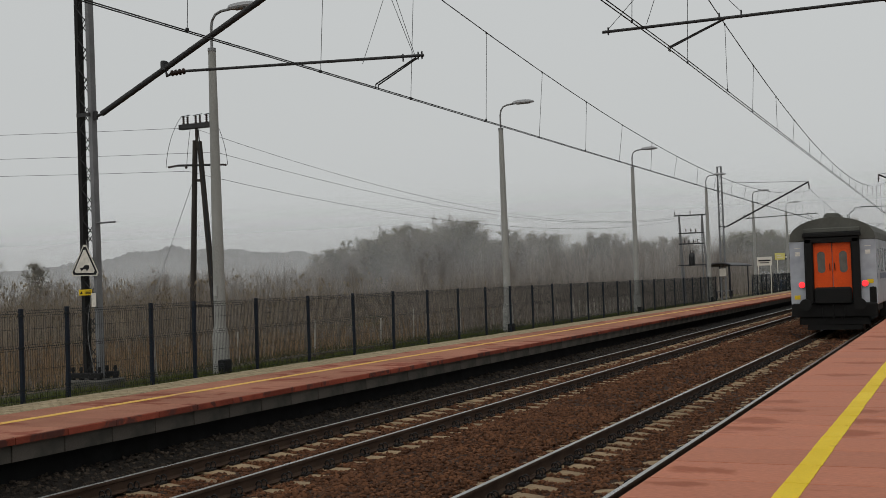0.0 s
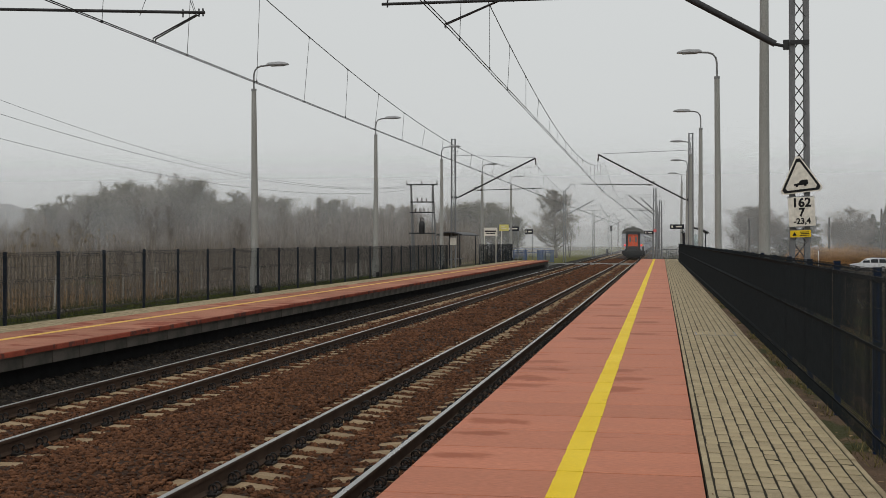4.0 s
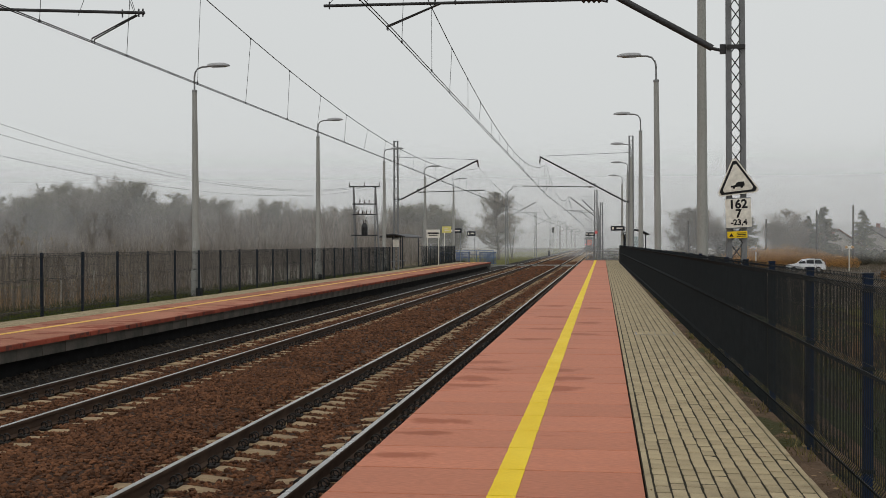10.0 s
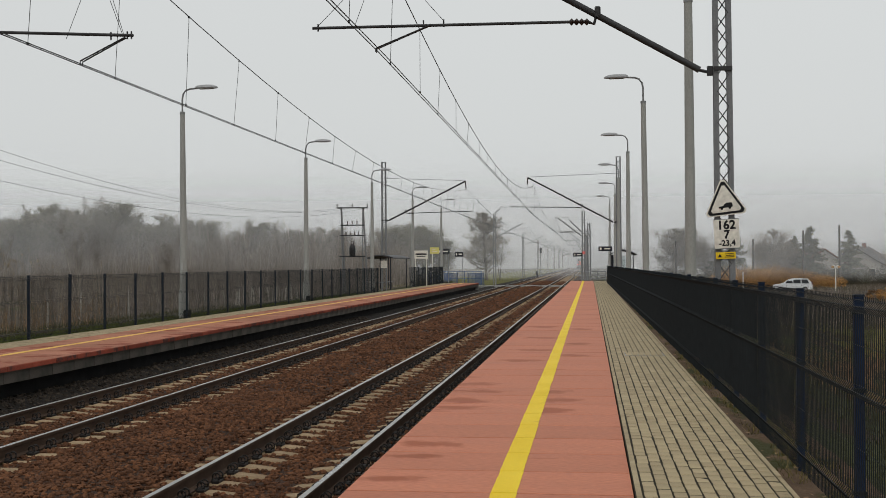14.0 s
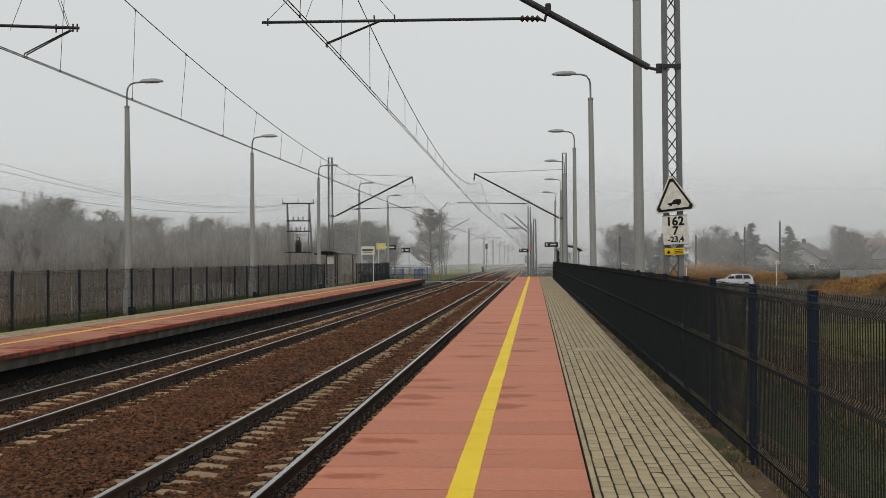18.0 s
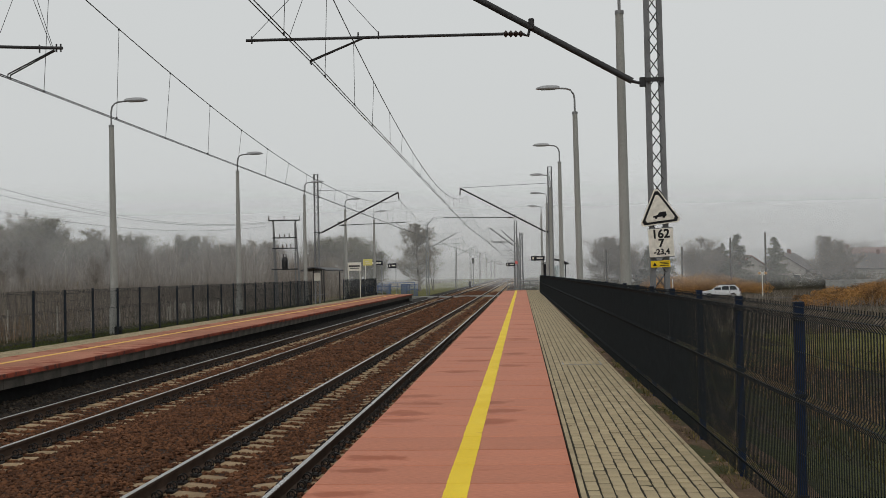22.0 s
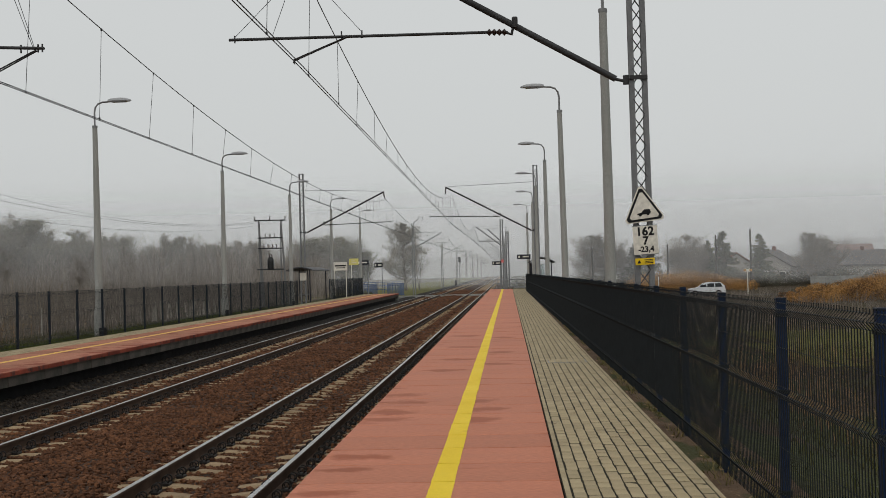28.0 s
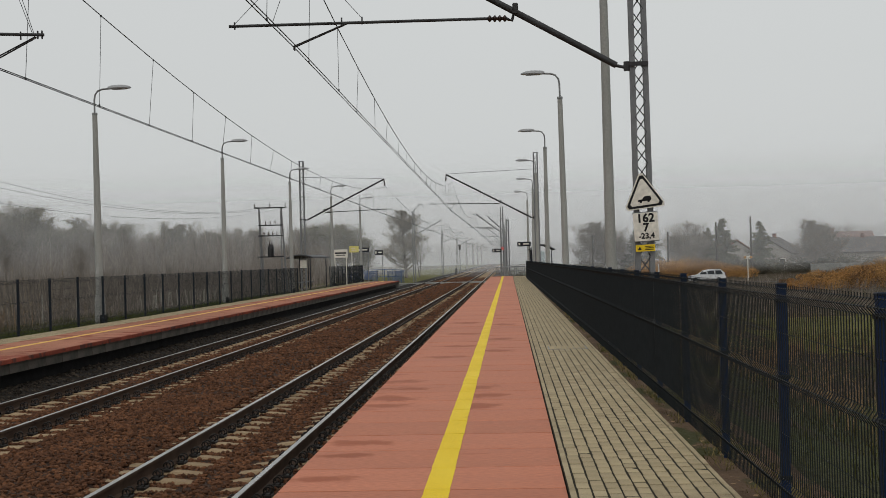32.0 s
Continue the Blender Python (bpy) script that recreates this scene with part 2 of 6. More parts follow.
FENCE_BLUE = mat("navy_powder_coat", (0.020, 0.026, 0.040), (0.015, 0.020, 0.031), rough=0.6, spec=0.12, scale=6, fine=80, bump=0.08)
POST_BLUE = mat("bright_navy_powder_coat", (0.010, 0.025, 0.070), (0.008, 0.018, 0.050), rough=0.55, scale=6, fine=80, bump=0.08, spec=0.12)
FENCE_WIRE = mat("dark_mesh_wire", (0.018, 0.022, 0.024), (0.013, 0.016, 0.018), rough=0.5, spec=0.13, scale=6, bump=0.0)
GALV = mat("galvanised_steel", (0.26, 0.265, 0.265), (0.19, 0.19, 0.188), rough=0.55, metal=0.35, scale=3, fine=40, bump=0.12, dist=0.002)
GALV_FAR = mat("weathered_grey_steel", (0.20, 0.20, 0.20), (0.16, 0.16, 0.16), rough=0.8, scale=2, fine=20, bump=0)
LATTICE = mat("grey_lattice_paint", (0.20, 0.205, 0.21), (0.15, 0.152, 0.155), rough=0.7, scale=3, fine=40, bump=0.1, dist=0.002)
DARK_STEEL = mat("dark_cantilever_tube", (0.055, 0.056, 0.058), (0.035, 0.034, 0.034), rough=0.6, metal=0.2, scale=3, fine=40, bump=0.1, dist=0.002)
WIRE = mat("tarnished_copper_wire", (0.030, 0.032, 0.033), rough=0.6, scale=1, bump=0)
INSUL = mat("brown_porcelain", (0.035, 0.020, 0.016), rough=0.3, scale=8, bump=0)
LAMP_HEAD = mat("pale_lamp_housing", (0.40, 0.41, 0.42), (0.33, 0.335, 0.34), rough=0.5, scale=4, bump=0)
WHITE_PAINT = mat("white_sign_face", (0.74, 0.70, 0.62), (0.70, 0.655, 0.57), rough=0.55, scale=1.2, fine=14, bump=0.02)
BLACK_PAINT = mat("black_sign_paint", (0.012, 0.012, 0.013), rough=0.5, scale=6, bump=0)
YELLOW_SIGN = mat("yellow_plate", (0.80, 0.56, 0.02), (0.70, 0.47, 0.02), rough=0.5, scale=5, bump=0)
WOOD_POLE = mat("creosoted_wood_pole", (0.060, 0.052, 0.045), (0.036, 0.031, 0.027), rough=0.9, scale=2, fine=40, stretch=(4, 4, 0.4), dist=0.006)

# ---- mesh helpers ----
class Geo:
    """Gathers vertices and faces of one mesh."""

    def __init__(self):
        self.v, self.f, self.m = [], [], []

    def add(self, verts, faces, mi=0):
        o = len(self.v)
        self.v.extend(verts)
        self.f.extend([tuple(i + o for i in f) for f in faces])
        self.m.extend([mi] * len(faces))
        return self

    def box(self, x0, x1, y0, y1, z0, z1, bevel=0.0, mi=0, m=None):
        """A box, its upper and side edges cut off by bevel."""
        b = bevel
        if b <= 0:
            vs = [(x, y, z) for z in (z0, z1) for x, y in ((x0, y0), (x1, y0), (x1, y1), (x0, y1))]
            fs = [(3, 2, 1, 0), (4, 5, 6, 7), (0, 1, 5, 4), (1, 2, 6, 5), (2, 3, 7, 6), (3, 0, 4, 7)]
        else:
            ring = [(x0 + b, y0), (x1 - b, y0), (x1, y0 + b), (x1, y1 - b), (x1 - b, y1), (x0 + b, y1), (x0, y1 - b), (x0, y0 + b)]
            top = [(x0 + b, y0 + b), (x1 - b, y0 + b), (x1 - b, y1 - b), (x0 + b, y1 - b)]
            vs = [(x, y, z0) for x, y in ring] + [(x, y, z1 - b) for x, y in ring] + [(x, y, z1) for x, y in top]
            fs = [tuple(range(7, -1, -1))] + [(i, (i + 1) % 8, 8 + (i + 1) % 8, 8 + i) for i in range(8)]
            fs += [(16, 17, 18, 19), (8, 9, 17, 16), (9, 10, 17), (10, 11, 18, 17), (11, 12, 18), (12, 13, 19, 18), (13, 14, 19), (14, 15, 16, 19), (15, 8, 16)]
        if m is not None:
            vs = [tuple(m @ Vector(p)) for p in vs]
        return self.add(vs, fs, mi)

    def tube(self, pts, r, n=8, mi=0, caps=True, phase=0.0):
        """A round bar along pts; r is one radius or one a point."""
        pts = [Vector(p) for p in pts]
        rs = r if isinstance(r, (list, tuple)) else [r] * len(pts)
        vs, fs = [], []
        for i, p in enumerate(pts):
            d = (pts[min(i + 1, len(pts) - 1)] - pts[max(i - 1, 0)]).normalized()
            up = Vector((0, 0, 1)) if abs(d.z) < 0.9 else Vector((0, 1, 0))
            a = d.cross(up).normalized()
            c = a.cross(d)
            for k in range(n):
                w = 2 * math.pi * k / n + phase
                vs.append(tuple(p + (a * math.cos(w) + c * math.sin(w)) * rs[i]))
        for i in range(len(pts) - 1):
            for k in range(n):
                fs.append((i * n + k, i * n + (k + 1) % n, (i + 1) * n + (k + 1) % n, (i + 1) * n + k))
        if caps:
            fs += [tuple(range(n - 1, -1, -1)), tuple((len(pts) - 1) * n + k for k in range(n))]
        return self.add(vs, fs, mi)

    def prism(self, prof, a, b, axis="y", mi=0):
        """A profile of (u, w) points drawn out from a to b along an axis (y: u is x and w is z; x: u is y; z: u, w are x, y)."""
        n = len(prof)
        put = {"y": lambda u, w, t: (u, t, w), "x": lambda u, w, t: (t, u, w), "z": lambda u, w, t: (u, w, t)}[axis]
        vs = [put(u, w, a) for u, w in prof] + [put(u, w, b) for u, w in prof]
        fs = [tuple(range(n)), tuple(range(2 * n - 1, n - 1, -1))] + [(i, i + n, (i + 1) % n + n, (i + 1) % n) for i in range(n)]
        return self.add(vs, fs, mi)

    def ball(self, c, r, n=8, rings=5, mi=0, sz=1.0):
        pts = [(c[0], c[1], c[2] - r * sz * math.cos(math.pi * (i + 0.5) / rings)) for i in range(rings)]
        return self.tube(pts, [r * math.sin(math.pi * (i + 0.5) / rings) for i in range(rings)], n, mi)

    def mesh(self, name, mats, smooth=False):
        me = bpy.data.meshes.new(name)
        me.from_pydata(self.v, [], self.f)
        for x in (mats if isinstance(mats, (list, tuple)) else [mats]):
            me.materials.append(x)
        if any(self.m):
            me.polygons.foreach_set("material_index", self.m)
        bm = bmesh.new()
        bm.from_mesh(me)
        bmesh.ops.recalc_face_normals(bm, faces=bm.faces)
        bm.to_mesh(me)
        bm.free()
        if smooth:
            me.polygons.foreach_set("use_smooth", [True] * len(me.polygons))
            me.set_sharp_from_angle(angle=radians(40))
        me.update()
        return me


def part(name, geo, material, parent=None, label="", smooth=False, at=None):
    """Links a Geo, or a mesh that is shared, as ONE object under a thing or a part."""
    me = geo if isinstance(geo, bpy.types.Mesh) else geo.mesh(name, material, smooth)
    ob = new(name, me)
    if parent is not None:
        ob.parent = parent
    if at is not None:
        ob.matrix_basis = at
    if label:
        tagged(ob, label)
    return ob


def thing(name, label, category, group="", kind="", at=None):
    ob = new(name)
    ob.empty_display_size = 0.2
    if at is not None:
        ob.matrix_basis = at
    return tagged(ob, label, category, group, kind)


def P3(x, y, z=0.0, rz=0.0):
    return pose(x, y, z, 0, 0, rz)

# ---- the plan, in metres: y runs along the line, x to its right, z = 0 at the rail head ----
PLAT = 0.55                 # platform surface
R_EDGE, R_BRICK, R_KERB, R_FENCE = 1.70, 3.838, 4.985, 5.27
SLAB = 0.891                # length of a slab along the line
L_EDGE, L_BRICK, L_KERB, L_FENCE = -6.30, -8.45, -9.35, -9.55
L_TRACK = -4.50
Y0 = 3.87 - 20 * SLAB
R_END, L_END = Y0 + 135 * SLAB, Y0 + 124 * SLAB


def ground_height(x, y):
    """The land: flat by the line, dropping a little to the fields."""
    if y > 112 and -20 < x < -8.7:
        return -0.42 + 0.05 * noise.noise(Vector((x * 0.13, y * 0.13, 3.1)))
    if -10.4 < x < 5.6:
        return -0.75
    if x <= -10.4:
        s = min(1.0, (-10.4 - x) / 9.0)
        base = 0.46 - 0.75 * s * s * (3 - 2 * s)
    else:
        s = min(1.0, (x - 5.6) / 5.0)
        base = 0.40 - 1.50 * s * s * (3 - 2 * s)
    if y > 112:
        base = base + (-0.30 - base) * min(1.0, (y - 112) / 10.0) * max(0.0, min(1.0, (18 - abs(x)) / 6.0))
    return base + 0.10 * noise.noise(Vector((x * 0.13, y * 0.13, 3.1)))


def build_ground():
    xs = [-3000, -1200, -500, -250, -150] + [-110 + 4 * i for i in range(23)] + [-20 + 1.2 * i for i in range(8)] + [-10.41, -10.39, -3, 0, 5.59, 5.61]
    xs += [6.2 + 0.8 * i for i in range(10)] + [15 + 3 * i for i in range(30)] + [120, 160, 250, 500, 1200, 3000]
    ys = [-3000, -800, -200, -60] + [-30 + 3 * i for i in range(62)] + [170, 200, 250, 330, 450, 700, 1300, 3000]
    g = Geo()
    g.v = [(x, y, ground_height(x, y)) for y in ys for x in xs]
    n = len(xs)
    g.f = [(j * n + i, j * n + i + 1, (j + 1) * n + i + 1, (j + 1) * n + i) for j in range(len(ys) - 1) for i in range(n - 1)]
    r = random.Random(2)

    def kind(x, y):
        if y > 118 and -20 < x < -6.5:
            return 3
        if x < -12.0:
            return 1
        if 34 + r.uniform(-2, 2) < y < 54 and x > 15 - 0.1 * (54 - y):
            return 3
        return 2 if x > 6 and (y > 48 or noise.noise(Vector((x * 0.2, y * 0.12, 8.0))) > 0.15) else 0
    g.m = [kind((xs[i] + xs[i + 1]) / 2, (ys[j] + ys[j + 1]) / 2) for j in range(len(ys) - 1) for i in range(n - 1)]
    ob = part("ground", g.mesh("ground", GRASS), None)
    for extra in (FIELD, SCRUB_SOIL, LAWN):
        ob.data.materials.append(extra)
    for poly, k in zip(ob.data.polygons, g.m):
        poly.material_index, poly.use_smooth = k, True
    tagged(ob, "damp autumn meadow ground of green and brown grass", "ground", kind="structure")


build_ground()


PITCH, FIRST = 0.517, 10.41     # sleeper spacing, and the place of one sleeper


def bed_height(x, y):
    """The ballast: crowned between the tracks, level with the sleepers under the rails, falling off by the platform walls."""
    z = -0.195
    mid = min(abs(x), abs(x - L_TRACK))
    if mid < 0.72:
        z = -0.214 + 0.006 * math.exp(-(mid / 0.30) ** 2)
    elif -3.2 < x < -1.3:
        z = -0.13 + 0.03 * math.cos((x + 2.25) * 3.0)
    elif x < -6.0:
        z = -0.20 + 0.13 * min(1, (-6.0 - x) / 0.35)
    elif x > 1.45:
        z = -0.22 - 0.15 * min(1, (x - 1.45) / 0.3)
    return z + 0.022 * noise.noise(Vector((x * 2.2, y * 2.2, 0.4))) + 0.016 * noise.noise(Vector((x * 6.0, y * 6.0, 7.4)))


def build_ballast():
    xs = np.concatenate([[-8.6, -7.6], np.arange(-6.9, 1.9, 0.16), [2.0, 3.4]])
    ys = np.concatenate([np.arange(-14, 40, 0.22), np.arange(40, 130, 1.0), [140, 160, 200, 300, 500, 900, 1400]])
    g = Geo()
    for y in ys:
        for x in xs:
            z = bed_height(x, y) if -7 < x < 1.9 else -0.8
            g.v.append((float(x), float(y), z))
    n = len(xs)
    g.f = [(j * n + i, j * n + i + 1, (j + 1) * n + i + 1, (j + 1) * n + i) for j in range(len(ys) - 1) for i in range(n - 1)]
    g.m = [0] * len(g.f)
    bed = part("ballast", g, BALLAST, smooth=True)
    bed.data.materials.append(GREY_BED)
    for poly in bed.data.polygons:
        x, y = poly.center[0], poly.center[1]
        poly.material_index = 1 if x < -5.62 + 0.2 * noise.noise(Vector((x, y * 0.6, 2.0))) else 0
    tagged(bed, "rust-brown crushed stone ballast between the rails", "ballast", kind="structure")
    # loose stones on the bed, each a rough lump
    rng = np.random.default_rng(5)
    ico = bmesh.new()
    bmesh.ops.create_icosphere(ico, subdivisions=1, radius=1.0)
    base = np.array([v.co[:] for v in ico.verts])
    tri = np.array([[v.index for v in f.verts] for f in ico.faces])
    ico.free()

    def stones(n, y0, y1, size, x0=-6.62, x1=1.66):
        px, py = rng.uniform(x0, x1, n), rng.uniform(y0, y1, n)
        keep = (np.abs(np.abs(px) - 0.753) > 0.10) & (np.abs(np.abs(px - L_TRACK) - 0.753) > 0.10)
        # sleepers stay mostly clear of stones
        k = np.abs(((py - FIRST) / PITCH) - np.round((py - FIRST) / PITCH)) * PITCH
        mid = np.minimum(np.abs(px), np.abs(px - L_TRACK))
        keep &= ~((mid < 1.24) & (k < 0.092) & (rng.random(n) < np.where(mid < 0.20, 0.35, 0.97)))
        px, py = px[keep], py[keep]
        m = len(px)
        pz = np.array([bed_height(a, b) for a, b in zip(px, py)]) + rng.uniform(-0.020, 0.016, m)
        s = rng.uniform(0.6, 1.35, (m, 1, 1)) * size * rng.uniform(0.65, 1.25, (m, 1, 3))
        lump = base[None] * (1 + rng.uniform(-0.32, 0.25, (m, len(base), 1)))
        a = rng.uniform(0, 6.28, m)
        ca, sa = np.cos(a), np.sin(a)
        q = lump * s
        x = q[:, :, 0] * ca[:, None] - q[:, :, 1] * sa[:, None] + px[:, None]
        y = q[:, :, 0] * sa[:, None] + q[:, :, 1] * ca[:, None] + py[:, None]
        z = q[:, :, 2] * 0.8 + pz[:, None]
        return np.stack([x, y, z], 2).reshape(-1, 3), (tri[None] + (np.arange(m) * len(base))[:, None, None]).reshape(-1, 3)

    for rows, material, label in ((((44000, 3.0, 16.0, 0.031, -5.6), (22000, 16.0, 34.0, 0.038, -5.6), (9000, 34.0, 62.0, 0.055, -5.6), (8000, 62.0, 150.0, 0.080, -5.6)), STONE, "loose rust-brown ballast stones"),
                                  (((3600, 6.0, 20.0, 0.032, -6.62, -5.45), (3200, 20.0, 45.0, 0.040, -6.62, -5.45)), GREY_STONE, "dark grey ballast stones along the platform wall")):
        vs, fs, o = [], [], 0
        for args in rows:
            v, f = stones(*args)
            vs.append(v)
            fs.append(f + o)
            o += len(v)
        me = bpy.data.meshes.new("stones")
        me.from_pydata(np.concatenate(vs).tolist(), [], np.concatenate(fs).tolist())
        me.materials.append(material)
        tagged(part("stones", me, None, bed), label, kind="stuff")


build_ballast()


def rail_profile(cx):
    h = [(-0.075, -0.172), (0.075, -0.172), (0.075, -0.160), (0.014, -0.140), (0.009, -0.05), (0.034, -0.038), (0.036, -0.012), (0.030, -0.001)]
    return [(cx + u, w) for u, w in h] + [(cx - u, w) for u, w in reversed(h[3:])] + [(cx - 0.075, -0.160)]


def build_track(name, cx, label):
    """A track: two rails on concrete sleepers with sprung clips."""
    t = thing(name, label, "railway track", "tracks", "structure", P3(cx, 0))
    for s in (-1, 1):
        g = Geo()
        g.prism(rail_profile(0.0), -60, 1400)
        rail = part("rail", g, RAIL_SIDE, t, "rust-brown steel rail", at=P3(s * 0.753, 0))
        g = Geo()
        g.prism([(-0.030, -0.004), (0.030, -0.004), (0.030, 0.000), (0.018, 0.0035), (-0.018, 0.0035), (-0.030, 0.000)], -60, 1400)
        part("running_surface", g, RAIL_TOP, rail, "polished bright rail head")
    g = Geo()
    prof = [(-0.13, -0.36), (0.13, -0.36), (0.105, -0.205), (0.080, -0.18), (-0.080, -0.18), (-0.105, -0.205)]
    # a sleeper sinks towards its middle
    stations = ((-1.28, 0.0), (-0.52, 0.0), (-0.30, -0.022), (0.0, -0.060), (0.30, -0.022), (0.52, 0.0), (1.28, 0.0))
    m = len(prof)
    g.v = [(x, u, w + dz) for x, dz in stations for u, w in prof]
    g.f = [(a * m + k, a * m + (k + 1) % m, (a + 1) * m + (k + 1) % m, (a + 1) * m + k) for a in range(len(stations) - 1) for k in range(m)]
    g.f += [tuple(range(m)), tuple(range(len(g.v) - 1, len(g.v) - 1 - m, -1))]
    g.m = [0] * len(g.f)
    sleeper = g.mesh("sleeper", SLEEPER)
    g = Geo()
    for s in (-1, 1):
        g.box(s * 0.12 - 0.045, s * 0.12 + 0.045, -0.085, 0.085, -0.185, -0.150, 0.008)
        for y in (-0.055, 0.055):
            ring = [(s * 0.122 + 0.044 * math.cos(w), y + 0.010 * math.sin(w * 0.5), -0.112 + 0.044 * math.sin(w)) for w in np.linspace(0, 2 * math.pi, 11)]
            g.tube(ring, 0.0105, 5)
        g.tube([(s * 0.05, -0.055, -0.160), (s * 0.085, 0.0, -0.140), (s * 0.05, 0.055, -0.160)], 0.011, 5)
    clip = g.mesh("rail_clip", CLIP)
    k0 = -42
    for k in range(k0, k0 + 300):
        sl = part("sleeper", sleeper, None, t, at=pose(random.uniform(-0.02, 0.02), FIRST + k * PITCH, random.uniform(-0.006, 0.004), 0, 0, random.uniform(-0.8, 0.8)))
        if -9 <= k <= 50:
            for s in (-1, 1):
                part("rail_clip", clip, None, sl, at=P3(s * 0.753, 0))
    g = Geo()
    for k in range(k0 + 300, 1050):
        g.box(-1.28, 1.28, FIRST + k * PITCH - 0.12, FIRST + k * PITCH + 0.12, -0.3, -0.18)
    tagged(part("far_sleepers", g, SLEEPER, t), "concrete sleepers running into the mist", kind="stuff")
    g = Geo()
    for k in list(range(-24, -9)) + list(range(51, 170)):
        for s in (-1, 1):
            for q in (-1, 1):
                g.box(s * 0.753 + q * 0.12 - 0.035, s * 0.753 + q * 0.12 + 0.035, FIRST + k * PITCH - 0.05, FIRST + k * PITCH + 0.05, -0.185, -0.13, 0.01)
    tagged(part("far_clips", g, CLIP, t), "black rail clips along the far rails", kind="stuff")
    return t


build_track("track_right", 0.0, "railway track of polished rails on concrete sleepers in rusty ballast")
build_track("track_left", L_TRACK, "second railway track of polished rails on concrete sleepers")


def build_platform(name, edge, brick, kerb, end, side, line_at, line_w, label, slab_mat, edge_mat, paint):
    """A platform of red edge slabs over a concrete wall, a yellow line, a strip of pavers and a kerb. side: +1 when it lies right of its edge."""
    t = thing(name, label, "platform", "platforms", "structure")
    lo, hi = sorted((edge, brick))
    n = round((end - Y0) / SLAB)
    # body under the slabs, its black standing for the shade below the edge
    g = Geo()
    a, b = sorted((edge + side * 0.32, kerb))
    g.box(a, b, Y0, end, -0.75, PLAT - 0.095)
    part("platform_body", g, VOID_SHADE, t, "platform core coloured black for the shade under the slabs")
    # wall blocks under the edge
    g = Geo()
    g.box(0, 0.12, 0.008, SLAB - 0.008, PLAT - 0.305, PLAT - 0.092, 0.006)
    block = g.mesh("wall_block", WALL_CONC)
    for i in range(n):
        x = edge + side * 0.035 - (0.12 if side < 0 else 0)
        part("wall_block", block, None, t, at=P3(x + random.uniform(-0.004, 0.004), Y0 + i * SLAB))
    # slabs: top with a thick nose at the edge
    g = Geo()
    w = hi - lo
    g.box(0, w, 0.010, SLAB - 0.010, -0.09, 0, 0.003)
    slab = g.mesh("slab", slab_mat)
    for i in range(n):
        part("slab", slab, None, t, at=P3(lo, Y0 + i * SLAB, PLAT + random.uniform(-0.0015, 0.0015)))
    g = Geo()
    g.box(0, 0.034, 0.004, SLAB - 0.004, -0.090, -0.006, 0.006)
    nose = g.mesh("edge_strip", edge_mat)
    for i in range(n if side < 0 else 0):
        part("edge_strip", nose, None, t, at=P3(edge + 0.002, Y0 + i * SLAB, PLAT))
    part("slab_joint", Geo().box(lo + 0.01, hi - 0.01, Y0, end, PLAT - 0.06, PLAT - 0.004), SLAB_JOINT, t, "dark filler in the slab joints")
    # yellow line, slab by slab, its painted edges a little uneven
    def ragged(at_x):
        return [(at_x + random.uniform(-0.0025, 0.0025), 0.006 + (SLAB - 0.012) * k / 12) for k in range(13)]
    lines = [Geo().prism(ragged(-line_w / 2) + ragged(line_w / 2)[::-1], 0.0005, 0.005, "z").mesh("yellow_line", paint) for k in range(5)]
    for i in range(n):
        part("yellow_line", random.choice(lines), None, t, at=P3(line_at + random.uniform(-0.003, 0.003), Y0 + i * SLAB, PLAT))
    # pavers
    lo, hi = sorted((brick + side * 0.012, kerb))
    g = Geo()
    for i in range(n):
        a, b = sorted((brick + side * 0.018, brick + side * 0.068))
        g.box(a, b, Y0 + (i + 0.005) * SLAB, Y0 + (i + 0.995) * SLAB, PLAT - 0.1, PLAT - 0.002 + random.uniform(-0.001, 0.002), 0.006)
    tagged(part("edging_stones", g, PAVER_J, t), "narrow concrete edging stones beside the red slabs", kind="stuff")
    g = Geo()
    g.box(lo, hi, Y0, end, PLAT - 0.09, PLAT - 0.0044)
    part("paver_bed", g, PAVER_BED, t, "dark sand and moss in the paver joints")
    lo, hi = sorted((brick + side * 0.074, kerb))
    cols = max(1, round((hi - lo) / 0.107))
    cw = (hi - lo) / cols
    g = Geo()
    g.box(0.007, cw - 0.007, 0.009, 0.191, -0.07, 0, 0.003)
    paver = g.mesh("paver", PAVER)
    rest, singles = Geo(), 0
    for j in range(int((end - Y0) / 0.2)):
        for i in range(cols):
            y = Y0 + j * 0.2 + (0.1 if i % 2 else 0.0)
            z = PLAT - 0.0016 + random.uniform(-0.0010, 0.0030)
            y, sx = y + random.uniform(-0.004, 0.004), random.uniform(-0.003, 0.003)
            if name == "platform_right" and y > 3.6 and singles < 300:
                singles += 1
                part("paver", paver, None, t, at=pose(lo + i * cw + sx, y, z, random.uniform(-0.7, 0.7), random.uniform(-0.9, 0.9), random.uniform(-0.9, 0.9)))
            else:
                rest.box(lo + i * cw + sx + 0.007, lo + (i + 1) * cw + sx - 0.007, y + 0.009, y + 0.191, z - 0.07, z, 0.003 if 3 < y < 22 and side > 0 else 0)
    tagged(part("paver_field", rest, PAVER_J, t), "grey-beige concrete pavers laid along the platform", kind="stuff")
    g = Geo()
    for i in range(n):
        a, b = sorted((kerb + side * 0.004, kerb + side * 0.048))
        g.box(a, b, Y0 + (i + 0.005) * SLAB, Y0 + (i + 0.995) * SLAB, -0.1, PLAT - 0.004 + random.uniform(-0.004, 0.004), 0.006)
